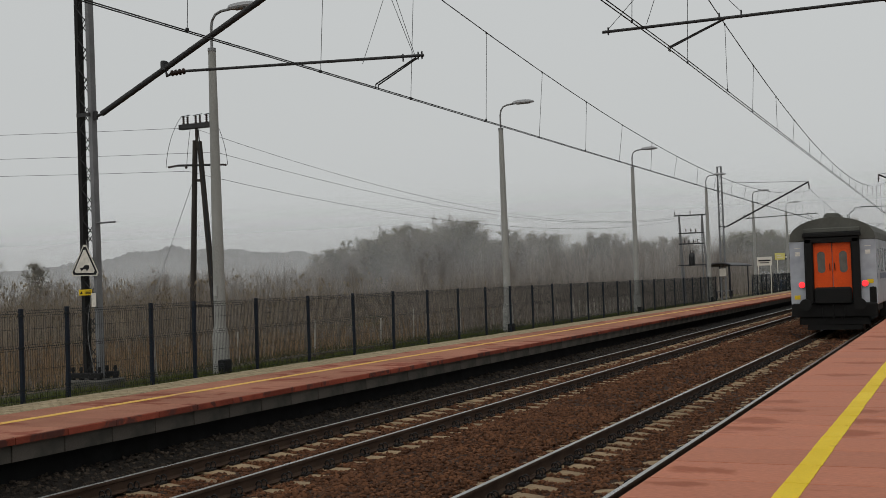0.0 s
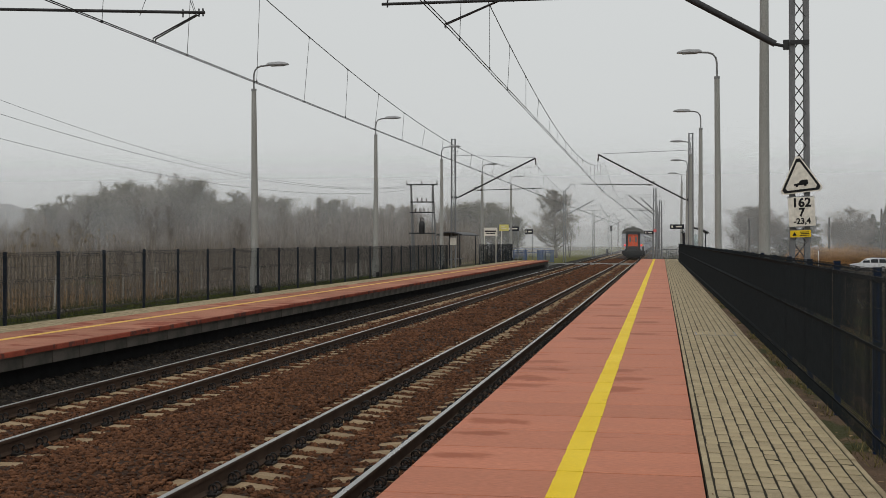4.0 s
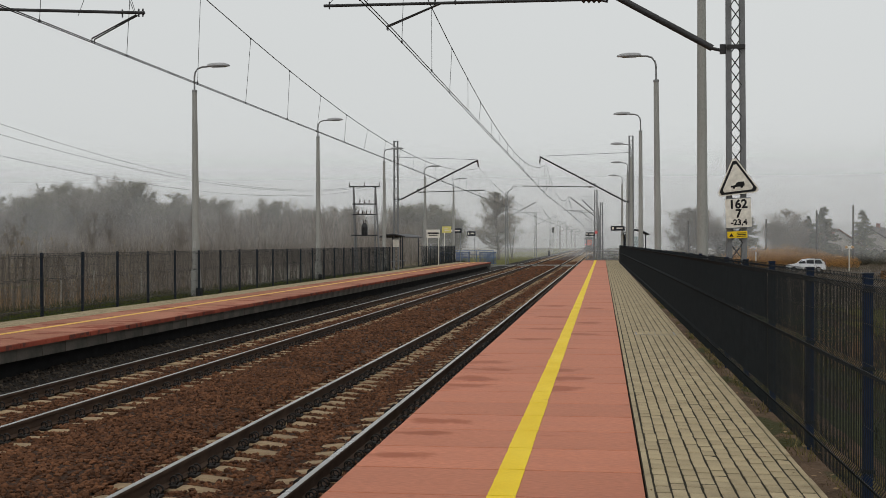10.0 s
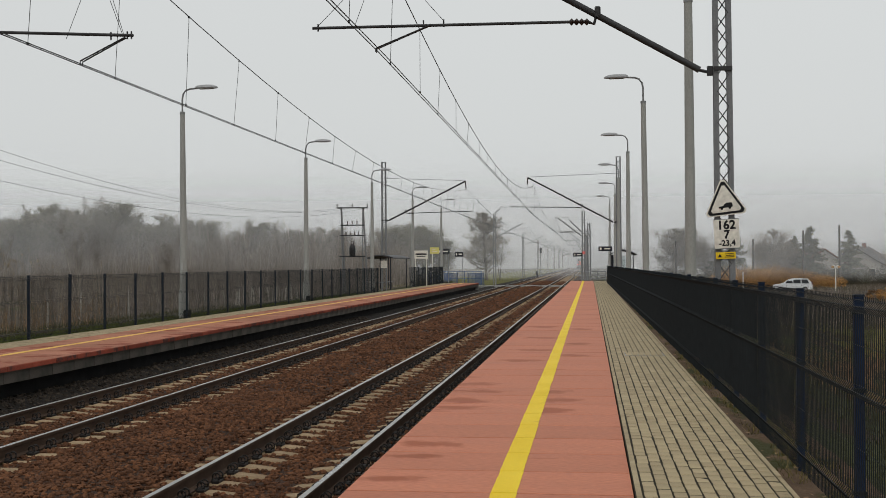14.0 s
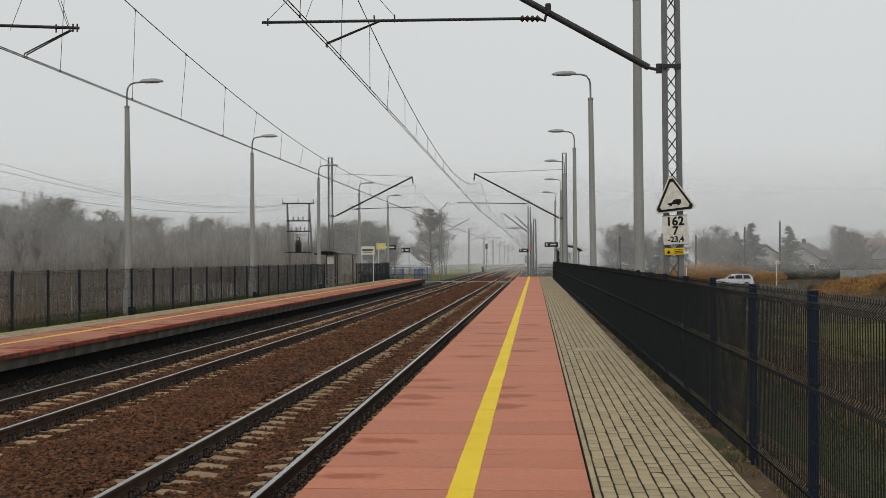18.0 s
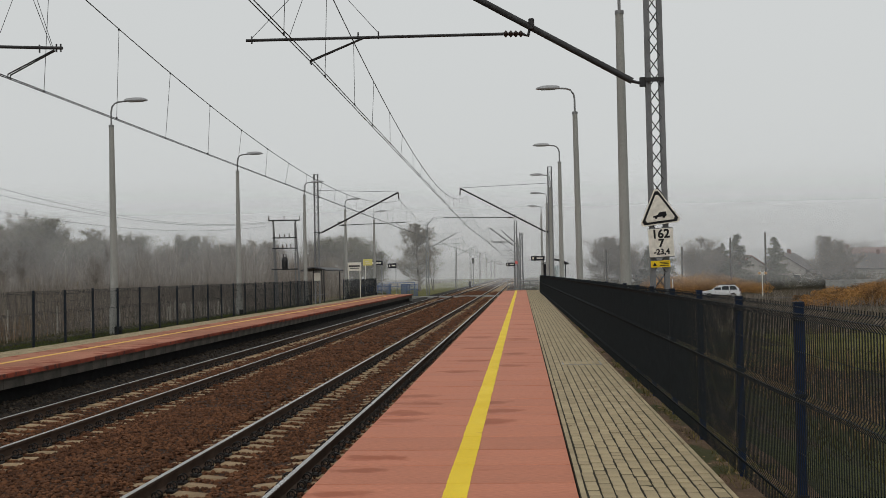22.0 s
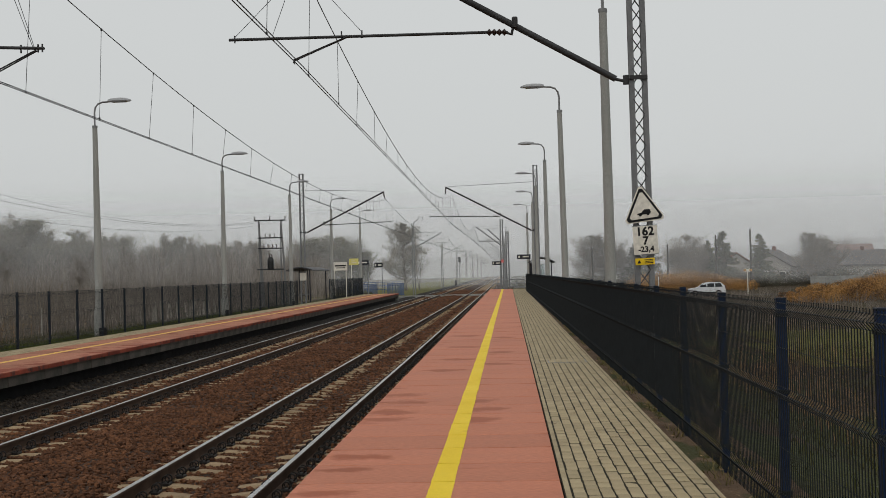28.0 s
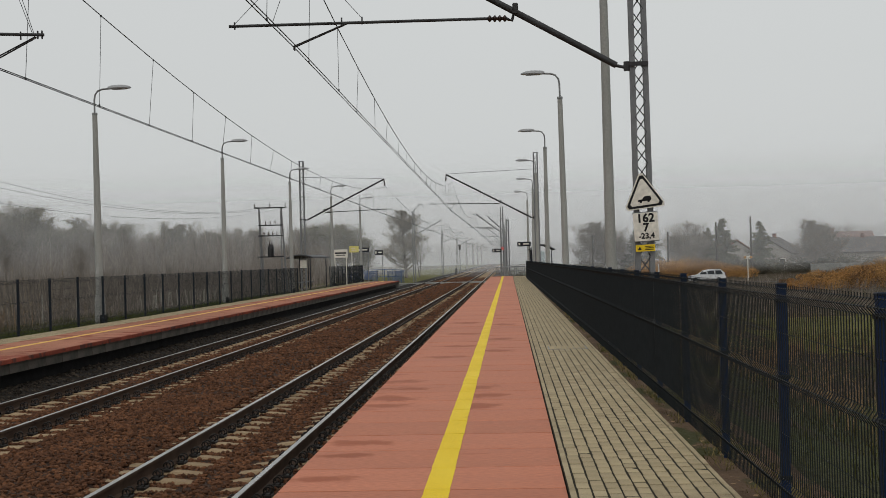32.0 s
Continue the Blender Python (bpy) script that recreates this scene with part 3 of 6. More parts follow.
    tagged(part("kerb_stones", g, PAVER_J, t), "narrow concrete edging stones", kind="stuff")
    # soil strip between kerb and fence
    g = Geo()
    ys = np.arange(Y0, end + 0.1, 0.25)
    us = np.linspace(0.050, 0.75, 9)
    for y in ys:
        for u in us:
            x = kerb + side * float(u)
            g.v.append((x, float(y), PLAT - 0.03 - 0.05 * float(u) + 0.035 * noise.noise(Vector((x * 5, y * 2.5, 1.7))) + 0.016 * noise.noise(Vector((x * 17, y * 13, 5.2)))))
    m = len(us)
    g.f = [(j * m + i, j * m + i + 1, (j + 1) * m + i + 1, (j + 1) * m + i) for j in range(len(ys) - 1) for i in range(m - 1)]
    g.m = [0] * len(g.f)
    tagged(part("soil_strip", g, DIRT if side > 0 else MOSS, t, smooth=True), "bare soil with moss along the fence")
    # end wall
    g = Geo()
    a, b = sorted((edge, kerb))
    g.box(a, b, end, end + 0.15, -0.75, PLAT - 0.01)
    part("end_wall", g, CONCRETE, t, "concrete wall closing the platform end")
    return t


plat_r = build_platform("platform_right", R_EDGE, R_BRICK, R_KERB, R_END, 1, 2.89, 0.19,
                        "railway platform of red slabs with a yellow line and grey pavers", RED_SLAB, RED_EDGE, YELLOW)
plat_l = build_platform("platform_left", L_EDGE, L_BRICK, L_KERB, L_END, -1, -7.60, 0.16,
                        "opposite railway platform of red slabs with a thin yellow line", WORN_SLAB, WORN_EDGE, WORN_YELLOW)

# ---- fences of welded mesh panels between blue posts ----
PANEL_H = 1.475


def panel_mesh(width, wire=0.0036):
    """A mesh panel: upright wires with three V-folds, and pairs of level wires."""
    g = Geo()
    folds = [(0.0, 0), (0.12, 0), (0.16, 1), (0.20, 0), (0.825, 0), (0.865, 1), (0.905, 0), (1.368, 0), (1.412, 1.3), (1.452, 0), (PANEL_H, 0)]
    n = int(width / 0.05)
    for i in range(n + 1):
        x = i * width / n
        g.tube([(x, -0.028 * f, z) for z, f in folds], wire, 4, caps=False)
    for z, f, w in ((0.03, 0, 0.004), (0.12, 0, 0.003), (0.16, 1, 0.0044), (0.20, 0, 0.003), (0.50, 0, 0.003), (0.825, 0, 0.003), (0.865, 1, 0.0050), (0.905, 0, 0.003), (1.16, 0, 0.003), (1.368, 0, 0.003), (1.412, 1.3, 0.0044), (1.452, 0, 0.003)):
        g.tube([(0, -0.028 * f + 0.006, z), (width, -0.028 * f + 0.006, z)], w, 4, caps=False)
    return g.mesh("mesh_panel", FENCE_WIRE)


def post_mesh(coat):
    g = Geo()
    g.box(-0.03, 0.03, -0.03, 0.03, -0.25, 1.512, 0.004)
    return g.mesh("post", coat)


def clamp_mesh():
    g = Geo()
    g.box(-0.042, 0.042, -0.036, 0.034, -0.014, 0.014, 0.004)
    return g.mesh("clamp", FENCE_WIRE)


def cap_mesh():
    g = Geo()
    g.box(-0.034, 0.034, -0.034, 0.034, 0, 0.014, 0.005)
    return g.mesh("post_cap", FENCE_BLUE)


POST, NEAR_POST, CLAMP, CAP = post_mesh(FENCE_BLUE), post_mesh(POST_BLUE), clamp_mesh(), cap_mesh()


def build_fence(label, posts, turn_side, wire=0.0036, z=PLAT - 0.04, clamps_to=40):
    """A run of posts at the (x, y) points, a panel in each gap. turn_side: 180 where the folds face the other way."""
    t = thing("mesh_fence", label, "fence", "platform fences", at=P3(0, 0, z))
    cache = {}
    for i, (x, y) in enumerate(posts):
        p = part("post", NEAR_POST if turn_side else POST, None, t, at=pose(x, y, random.uniform(-0.01, 0.01), random.uniform(-0.4, 0.4), random.uniform(-0.4, 0.4), 0))
        part("post_cap", CAP, None, p, "dark plastic post cap", at=P3(0, 0, 1.512))
        if y < clamps_to:
            for h in (0.23, 0.90, 1.41):
                part("clamp", CLAMP, None, p, at=P3(0, 0, h))
        if i + 1 < len(posts):
            x2, y2 = posts[i + 1]
            d = math.hypot(x2 - x, y2 - y)
            key = round(d, 2)
            if key not in cache:
                cache[key] = panel_mesh(key - 0.06, wire)
            a = math.degrees(math.atan2(y2 - y, x2 - x))
            dx = -0.048 if turn_side else 0.048
            if turn_side:
                m = P3(x2 + dx - 0.03 * math.cos(math.radians(a)), y2 - 0.03 * math.sin(math.radians(a)), 0.04, a + 180)
            else:
                m = P3(x + dx + 0.03 * math.cos(math.radians(a)), y + 0.03 * math.sin(math.radians(a)), 0.04, a)
            part("mesh_panel", cache[key], None, t, at=m)
    return t


build_fence("dark blue welded mesh fence along the paved platform side", [(R_FENCE - 0.003 * max(0.0, 2.09 * i - 19.3), -11.43 + 2.09 * i) for i in range(51)], True)
build_fence("dark welded mesh fence behind the opposite platform",
            [(L_FENCE, y) for y in (-8.5, -6.4, -4.3, -2.2, -0.1, 2.0, 4.1, 6.2, 8.3, 9.95, 10.97, 13.13, 14.42, 16.55)] +
            [(L_FENCE, 18.66 + 2.115 * i) for i in range(23)], False, 0.0034)
build_fence("dark mesh fence beyond the opposite shelter", [(L_FENCE, 78.0 + 2.06 * i) for i in range(10)], False, 0.0030)

# ---- lamps, masts and the overhead line ----
def text_mesh(s, size, name):
    """Flat lettering as a mesh in the xz plane, facing -y, centred."""
    cu = bpy.data.curves.new(name, "FONT")
    cu.body, cu.size, cu.align_x, cu.align_y, cu.extrude = s, size, "CENTER", "CENTER", 0.0008
    cu.offset = size * 0.035
    cu.resolution_u = 3
    ob = bpy.data.objects.new(name, cu)
    scene.collection.objects.link(ob)
    me = bpy.data.meshes.new_from_object(ob.evaluated_get(bpy.context.evaluated_depsgraph_get()))
    bpy.data.objects.remove(ob)
    bpy.data.curves.remove(cu)
    me.transform(Matrix.Rotation(radians(90), 4, "X"))
    return me

PLATE_GREY = mat("faded_pale_plate", (0.42, 0.42, 0.40), (0.34, 0.34, 0.32), rough=0.7, scale=6, bump=0)


def lamp_parts(t, side, h):
    """A tapered concrete pole with a bent steel arm and a flat lantern that reaches towards the track. side: -1 reaches to -x."""
    g = Geo()
    r0 = 0.130 if side > 0 else 0.112
    g.tube([(0, 0, -0.6), (0, 0, 0.0), (0, 0, h * 0.35), (0, 0, h - 0.85)], [r0 + 0.005, r0, r0 - 0.012, 0.078], 12)
    pole = part("pole", g, POLE, t, smooth=True)
    g = Geo()
    g.tube([(0, 0, h - 0.87), (0, 0, h - 0.80)], 0.088, 12)
    part("collar", g, GALV, pole, "steel collar at the pole top")
    g = Geo()
    arm = [(0, 0, h - 0.82), (0, 0, h - 0.38), (side * 0.03, 0, h - 0.22), (side * 0.12, 0, h - 0.10), (side * 0.26, 0, h - 0.05), (side * 0.55, 0, h - 0.03)]
    g.tube(arm, 0.03, 8)
    part("arm", g, GALV, t, "bent steel arm", smooth=True)
    lantern = Geo()
    n = 9
    rows = []
    for i, (u, wd, up, dn) in enumerate(((0.46, 0.05, 0.03, -0.035), (0.52, 0.085, 0.06, -0.05), (0.62, 0.11, 0.075, -0.055), (0.85, 0.125, 0.085, -0.055),
                                         (1.05, 0.115, 0.065, -0.05), (1.18, 0.07, 0.02, -0.045), (1.22, 0.02, -0.02, -0.04))):
        rows.append([(side * u, -wd, -0.02), (side * u, -wd * 0.8, up * 0.6), (side * u, 0, up), (side * u, wd * 0.8, up * 0.6), (side * u, wd, -0.02), (side * u, wd * 0.8, dn), (side * u, -wd * 0.8, dn)])
    m = len(rows[0])
    vs = [(x, y, z + h) for r in rows for x, y, z in r]
    fs = [(i * m + k, i * m + (k + 1) % m, (i + 1) * m + (k + 1) % m, (i + 1) * m + k) for i in range(len(rows) - 1) for k in range(m)]
    fs += [tuple(range(m)), tuple((len(rows) - 1) * m + k for k in range(m))]
    lantern.add(vs, fs)
    head = part("lantern", lantern, LAMP_HEAD, t, "pale plastic lantern", smooth=True)
    g = Geo()
    a, b = sorted((side * 0.60, side * 1.05))
    g.box(a, b, -0.085, 0.085, h - 0.068, h - 0.05, 0.008)
    part("lens", g, CONCRETE, head, "dull diffuser of the lantern")
    if side > 0:
        part("pole_sleeve", Geo().tube([(0, 0, -0.6), (0, 0, 0.78), (0, 0, 0.93), (0, 0, 0.98)], [0.180, 0.172, 0.145, 0.128], 14), POLE, pole, "thicker concrete sleeve round the pole foot", smooth=True)
        part("number_plate", Geo().box(-0.045, 0.045, -0.150, -0.120, 1.62, 1.84, 0.004), PLATE_GREY, t, "small pale plate on the pole")
    g = Geo()
    g.box(-0.02, 0.20, -0.17, 0.10, -0.35, 0.30, 0.02)
    part("base_collar", g, BLACK_PAINT, t, "black fuse box at the pole foot")


right_lamp = thing("street_lamp", "tall concrete platform lamp with a bent steel arm", "lamp post", "platform lamps", at=pose(5.30, 31.9, PLAT - 0.05, 0, -0.5, 0))
lamp_parts(right_lamp, -1, 7.66)
for x, y, lean in ((5.47, 17.9, -0.1), (5.29, 48.3, 0.0), (5.24, 64.3, 0.15), (5.36, 80.2, 0.3), (5.24, 96.6, 0.3)):
    copy_thing(right_lamp, pose(x, y, PLAT - 0.05, 0, lean, 0))
left_lamp = thing("street_lamp", "tall concrete lamp post behind the opposite platform fence", "lamp post", "platform lamps", at=pose(-9.72, 31.55, PLAT - 0.06, 0, -0.3, 0))
lamp_parts(left_lamp, 1, 7.62)
for x, y, lean in ((-10.0, 15.9, -0.2), (-9.78, 48.1, 0.0), (-9.80, 64.7, 0.0), (-9.80, 81.0, 0.0), (-9.80, 97.8, 0.0)):
    copy_thing(left_lamp, pose(x, y, PLAT - 0.06, 0, lean, 0))

# real black for anchor bars; on one mast leg it stands in for shade
BLACK_STEEL_AND_SHADE = mat("black_steel_and_leg_shade", (0.020, 0.019, 0.019), (0.012, 0.012, 0.012), rough=0.7, scale=3, fine=40, bump=0.1, dist=0.002)


def lattice_parts(t, h, w=0.30, z0=0.0, material=LATTICE, step=0.27, taper=0.8, shaded=None):
    """A mast of two steel channels laced with crossing bars, front and back. shaded: material that paints shade on the
    left leg.
    """
    for s in (-1, 1):
        g = Geo()
        x0, x1 = s * w / 2, s * w / 2 * taper
        g.add([(x0 - 0.042, -0.07, z0), (x0 + 0.042, -0.07, z0), (x0 + 0.042, 0.07, z0), (x0 - 0.042, 0.07, z0),
               (x1 - 0.042, -0.07, h), (x1 + 0.042, -0.07, h), (x1 + 0.042, 0.07, h), (x1 - 0.042, 0.07, h)],
              [(3, 2, 1, 0), (4, 5, 6, 7), (0, 1, 5, 4), (1, 2, 6, 5), (2, 3, 7, 6), (3, 0, 4, 7)])
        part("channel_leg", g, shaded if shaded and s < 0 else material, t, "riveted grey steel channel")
    n = int((h - z0 - 0.2) / step)
    for f in (-1, 1):
        for i in range(n):
            g = Geo()
            za, zb = z0 + 0.1 + i * step, z0 + 0.1 + (i + 1) * step
            s = f if i % 2 else -f
            ka, kb = 1 - (1 - taper) * za / h, 1 - (1 - taper) * zb / h
            g.tube([(-s * w / 2 * ka * 0.85, f * 0.062, za), (s * w / 2 * kb * 0.85, f * 0.062, zb)], 0.010, 5)
            part("lacing_bar", g, DARK_STEEL, t)
    g = Geo()
    g.box(-w / 2 * taper - 0.05, w / 2 * taper + 0.05, -0.08, 0.08, h, h + 0.04, 0.01)
    part("mast_cap", g, material, t)


def insulator(g, a, b, r=0.065, n=5):
    """A string of porcelain sheds from a to b."""
    a, b = Vector(a), Vector(b)
    pts, rs = [], []
    for i in range(n):
        for f, k in ((0.1, 0.45), (0.4, 1.0), (0.55, 1.0), (0.9, 0.45)):
            pts.append(a.lerp(b, (i + f) / n))
            rs.append(r * k)
    g.tube(pts, rs, 8)


def cantilever(t, s, dx, zb, tip, zr, end, reg, z_contact, ztie, contact_dx, material=DARK_STEEL, top_x=0.0, hang=0.46, z_end=None):
    """The arm of a mast: s is the side of the track seen from it (-1: to -x), all distances from the mast's axis.
    zb: foot of the strut; tip (d, z): its head; zr: level tube, which starts where it meets the strut and ends at end; reg: where the steady arms start."""
    arm = part("strut", Geo().tube([(s * (dx + 0.22), 0, zb), (s * tip[0], 0, tip[1])], 0.055, 10), material, t, "thick grey cantilever tube", smooth=True)
    g = Geo()
    g.tube([(s * dx, 0, zb - 0.06), (s * (dx + 0.24), 0, zb)], 0.028, 6)
    g.box(min(s * -dx, s * dx), max(s * -dx, s * dx), -0.105, -0.08, zb - 0.035, zb + 0.035)
    g.box(min(s * dx, s * (dx + 0.10)), max(s * dx, s * (dx + 0.10)), -0.03, 0.03, zb - 0.10, zb + 0.06, 0.01)
    part("hinge", g, material, arm, "bolted hinge and band at the mast")
    k = (zr - zb) / (tip[1] - zb)
    zt = zr if z_end is None else z_end
    mx = dx + 0.22 + (tip[0] - dx - 0.22) * k
    g = Geo()
    g.tube([(s * mx, 0, zr + 0.06), (s * (mx + 0.06), 0, zr - 0.14), (s * (mx + 0.16), 0, zr - 0.10)], 0.03, 6)
    g.box(min(s * (mx - 0.05), s * (mx + 0.05)), max(s * (mx - 0.05), s * (mx + 0.05)), -0.07, 0.07, zr - 0.03, zr + 0.15, 0.02)
    part("clamp", g, material, arm, "clamp on the cantilever tube")
    g = Geo()
    insulator(g, (s * (mx + 0.14), 0, zr - 0.10), (s * (mx + 0.48), 0, zr - 0.09), 0.06, 4)
    part("insulator", g, INSUL, arm, "brown ribbed insulator", smooth=True)
    g = Geo()
    g.tube([(s * (mx + 0.45), 0, zr - 0.09), (s * end, 0, zt)], 0.026, 8)
    level = part("registration_tube", g, material, t, "level registration tube")
    g = Geo()
    for q in (-0.045, 0.045):
        g.tube([(s * reg, q * 0.6, zt - 0.03), (s * (reg + contact_dx), q, z_contact + 0.06), (s * (reg + contact_dx), q, z_contact)], 0.012, 6)
    part("steady_arm", g, material, level, "pair of light steady arms")
    for u in (end - 0.1, reg - 0.25, reg + 0.1):
        part("bracket", Geo().tube([(s * u, 0, zt - 0.06), (s * u, 0, zt + 0.07)], 0.014, 5), material, level, "small wire bracket")
    g = Geo()
    g.tube([(s * (tip[0] - 0.1), 0, tip[1] + 0.03), (s * top_x, 0, ztie)], 0.013, 6)
    part("top_tie", g, material, t, "thin tie rod to the mast top")
    g = Geo()
    insulator(g, (s * (tip[0] - 0.02), 0, tip[1] - 0.04), (s * (tip[0] + 0.02), 0, tip[1] - hang), 0.06, 5)
    part("insulator", g, INSUL, arm, "brown suspension insulator", smooth=True)


def footing(t, z):
    """A low concrete block with black anchor bars and bolts round the mast's foot."""
    foot = part("footing", Geo().box(-0.40, 0.46, -0.34, 0.34, z - 0.8, z, 0.03), DARK_CONCRETE, t, "dark weathered concrete footing")
    for y in (-0.22, 0.22):
        part("anchor_bar", Geo().box(-0.38, 0.38, y - 0.05, y + 0.05, z + 0.03, z + 0.13, 0.012), BLACK_STEEL_AND_SHADE, foot, "blackened steel anchor bar")
        for x in (-0.32, -0.12, 0.12, 0.32):
            part("anchor_bolt", Geo().tube([(x, y, z - 0.02), (x, y, z + 0.05), (x, y, z + 0.06), (x, y, z + 0.16), (x, y, z + 0.17), (x, y, z + 0.24)], [0.05, 0.05, 0.03, 0.03, 0.042, 0.03], 6), BLACK_STEEL_AND_SHADE, foot)


MAST = "grey lattice catenary mast carrying the overhead line"


def sign_triangle(t, at, half=0.335, h=0.60):
    """A white triangular warning sign with a black rim and the plain shape of a vehicle."""
    def tri(k, dy, th, drop=0.0):
        g = Geo()
        pts = [(-half * k, -h * k / 3 * 1.0), (half * k, -h * k / 3), (0, h * k * 2 / 3)]
        ring = []
        for i, p in enumerate(pts):
            for o in (-1, 1):
                q = pts[(i + o) % 3]
                ring.append((p[0] + (q[0] - p[0]) * 0.09, p[1] + (q[1] - p[1]) * 0.09))
        return g.prism(ring, dy - th, dy, "y")
    sign = part("warning_sign", tri(1.08, 0.0, 0.006), WHITE_PAINT, t, "white triangular warning sign with black rim", at=at)
    part("black_rim", tri(0.98, -0.008, 0.003), BLACK_PAINT, sign)
    part("white_field", tri(0.80, -0.013, 0.003), WHITE_PAINT, sign)
    g = Geo()
    prof = [(-0.13, -0.125), (0.125, -0.125), (0.135, -0.09), (0.125, -0.035), (0.02, -0.030), (-0.01, -0.045), (-0.045, -0.085), (-0.13, -0.095)]
    g.prism([(u * 0.85, w * 0.85 + 0.015) for u, w in prof], -0.021, -0.018, "y")
    for x in (-0.075, 0.075):
        g.tube([(x * 0.85, -0.021, -0.096), (x * 0.85, -0.018, -0.096)], 0.022, 10)
    part("vehicle_mark", g, BLACK_PAINT, sign)
    return sign


def yellow_plate(t, at, w=0.32, h=0.11):
    g = Geo()
    g.box(-w / 2, w / 2, -0.006, 0, -h / 2, h / 2, 0.002)
    p = part("caution_plate", g, YELLOW_SIGN, t, "small yellow caution plate", at=at)
    g = Geo()
    for i, z in enumerate((0.026, 0.0, -0.026)):
        g.box(-0.01 + 0.012 * (i % 2), 0.135, -0.0085, -0.0065, z - 0.006, z + 0.006)
    g.add([(-0.13, -0.008, -0.03), (-0.06, -0.008, -0.03), (-0.095, -0.008, 0.03)], [(0, 1, 2)])
    part("print", g, BLACK_PAINT, p)


mast_r1 = thing("catenary_mast", "grey lattice catenary mast with warning triangle and number board", "mast", "catenary masts", at=pose(5.76, 14.75, 0, 0, -0.25, 0))
lattice_parts(mast_r1, 9.6, 0.245, 0.3, step=0.26)
footing(mast_r1, 0.35)
cantilever(mast_r1, -1, 0.15, 5.45, (6.1, 8.78), 6.42, 6.95, 4.90, 5.93, 9.5, 0.93, hang=1.12, z_end=6.385)
sign_triangle(mast_r1, pose(0.0, -0.12, 3.235, 0, -6.5, 0))
board = part("number_board", Geo().box(-0.205, 0.205, -0.006, 0, -0.235, 0.235, 0.003), WHITE_PAINT, mast_r1, "white board with black numbers", at=pose(0.02, -0.13, 2.715, 0, -2.5, 0))
for s, size, z in (("162", 0.200, 0.140), ("7", 0.19, -0.015), ("-23,4", 0.130, -0.155)):
    me = text_mesh(s, size, "lettering")
    me.materials.append(BLACK_PAINT)
    part("lettering", me, None, board, at=pose(0, -0.0085, z))
g = Geo()
for z in (-0.235, 0.235):
    g.box(-0.21, 0.21, 0.002, 0.03, z - 0.012, z + 0.012)
part("board_rail", g, LATTICE, board)
yellow_plate(mast_r1, pose(0.0, -0.13, 2.36, 0, -1.5, 0))

mast_l1 = thing("catenary_mast", "lattice catenary mast behind the opposite platform fence", "mast", "catenary masts", at=pose(-10.98, 13.2, 0, 0, -0.4, 0))
lattice_parts(mast_l1, 9.4, 0.32, 0.66, step=0.29, shaded=BLACK_STEEL_AND_SHADE)
footing(mast_l1, 0.62)
cantilever(mast_l1, 1, 0.16, 5.66, (6.2, 8.30), 6.34, 7.19, 7.06, 5.50, 9.3, -0.76, hang=0.70, z_end=5.955)
sign_triangle(mast_l1, pose(-0.04, -0.12, 2.80, 0, 1.5, 0))
yellow_plate(mast_l1, pose(-0.04, -0.13, 2.27, 0, 0, 0))
part("rod", Geo().tube([(0.1, 0, 3.58), (0.62, 0, 3.58)], 0.018, 6), LATTICE, mast_l1, "short bare rod on the mast")
part("number_plate", Geo().box(-0.055, 0.055, -0.008, 0, -0.13, 0.13, 0.002), WHITE_PAINT, mast_l1, "small yellowed plate", at=P3(0.16, -0.13, 2.12))
# a cable hangs in loops down the mast
g = Geo()
g.tube([(0.04 + 0.07 * math.sin(z * 3.1), -0.11, z) for z in np.arange(0.5, 3.3, 0.12)], 0.008, 5)
part("earth_cable", g, GALV, mast_l1, "loose grey cable wound down the mast")

mast_r2 = thing("catenary_mast", MAST, "mast", "catenary masts", at=P3(5.42, 71.0))
lattice_parts(mast_r2, 9.2, 0.30, 0.0)
cantilever(mast_r2, -1, 0.15, 4.95, (5.95, 7.95), 6.02, 7.10, 5.4, 5.45, 8.15, 0.35)
mast_l2 = thing("catenary_mast", MAST, "mast", "catenary masts", at=P3(-10.20, 71.0))
lattice_parts(mast_l2, 9.1, 0.30, 0.0)
cantilever(mast_l2, 1, 0.15, 5.22, (5.55, 7.78), 5.77, 6.0, 5.3, 5.42, 8.05, 0.45)
part("plate", Geo().box(-0.22, 0.22, -0.13, -0.12, 2.0, 2.5, 0.004), WHITE_PAINT, mast_l2, "small white plate")

# plain red colour standing in for the light of a signal lamp
RED_SIGNAL = mat("red_signal_disc", (0.55, 0.06, 0.06), (0.62, 0.18, 0.17), rough=0.5, scale=5, bump=0)


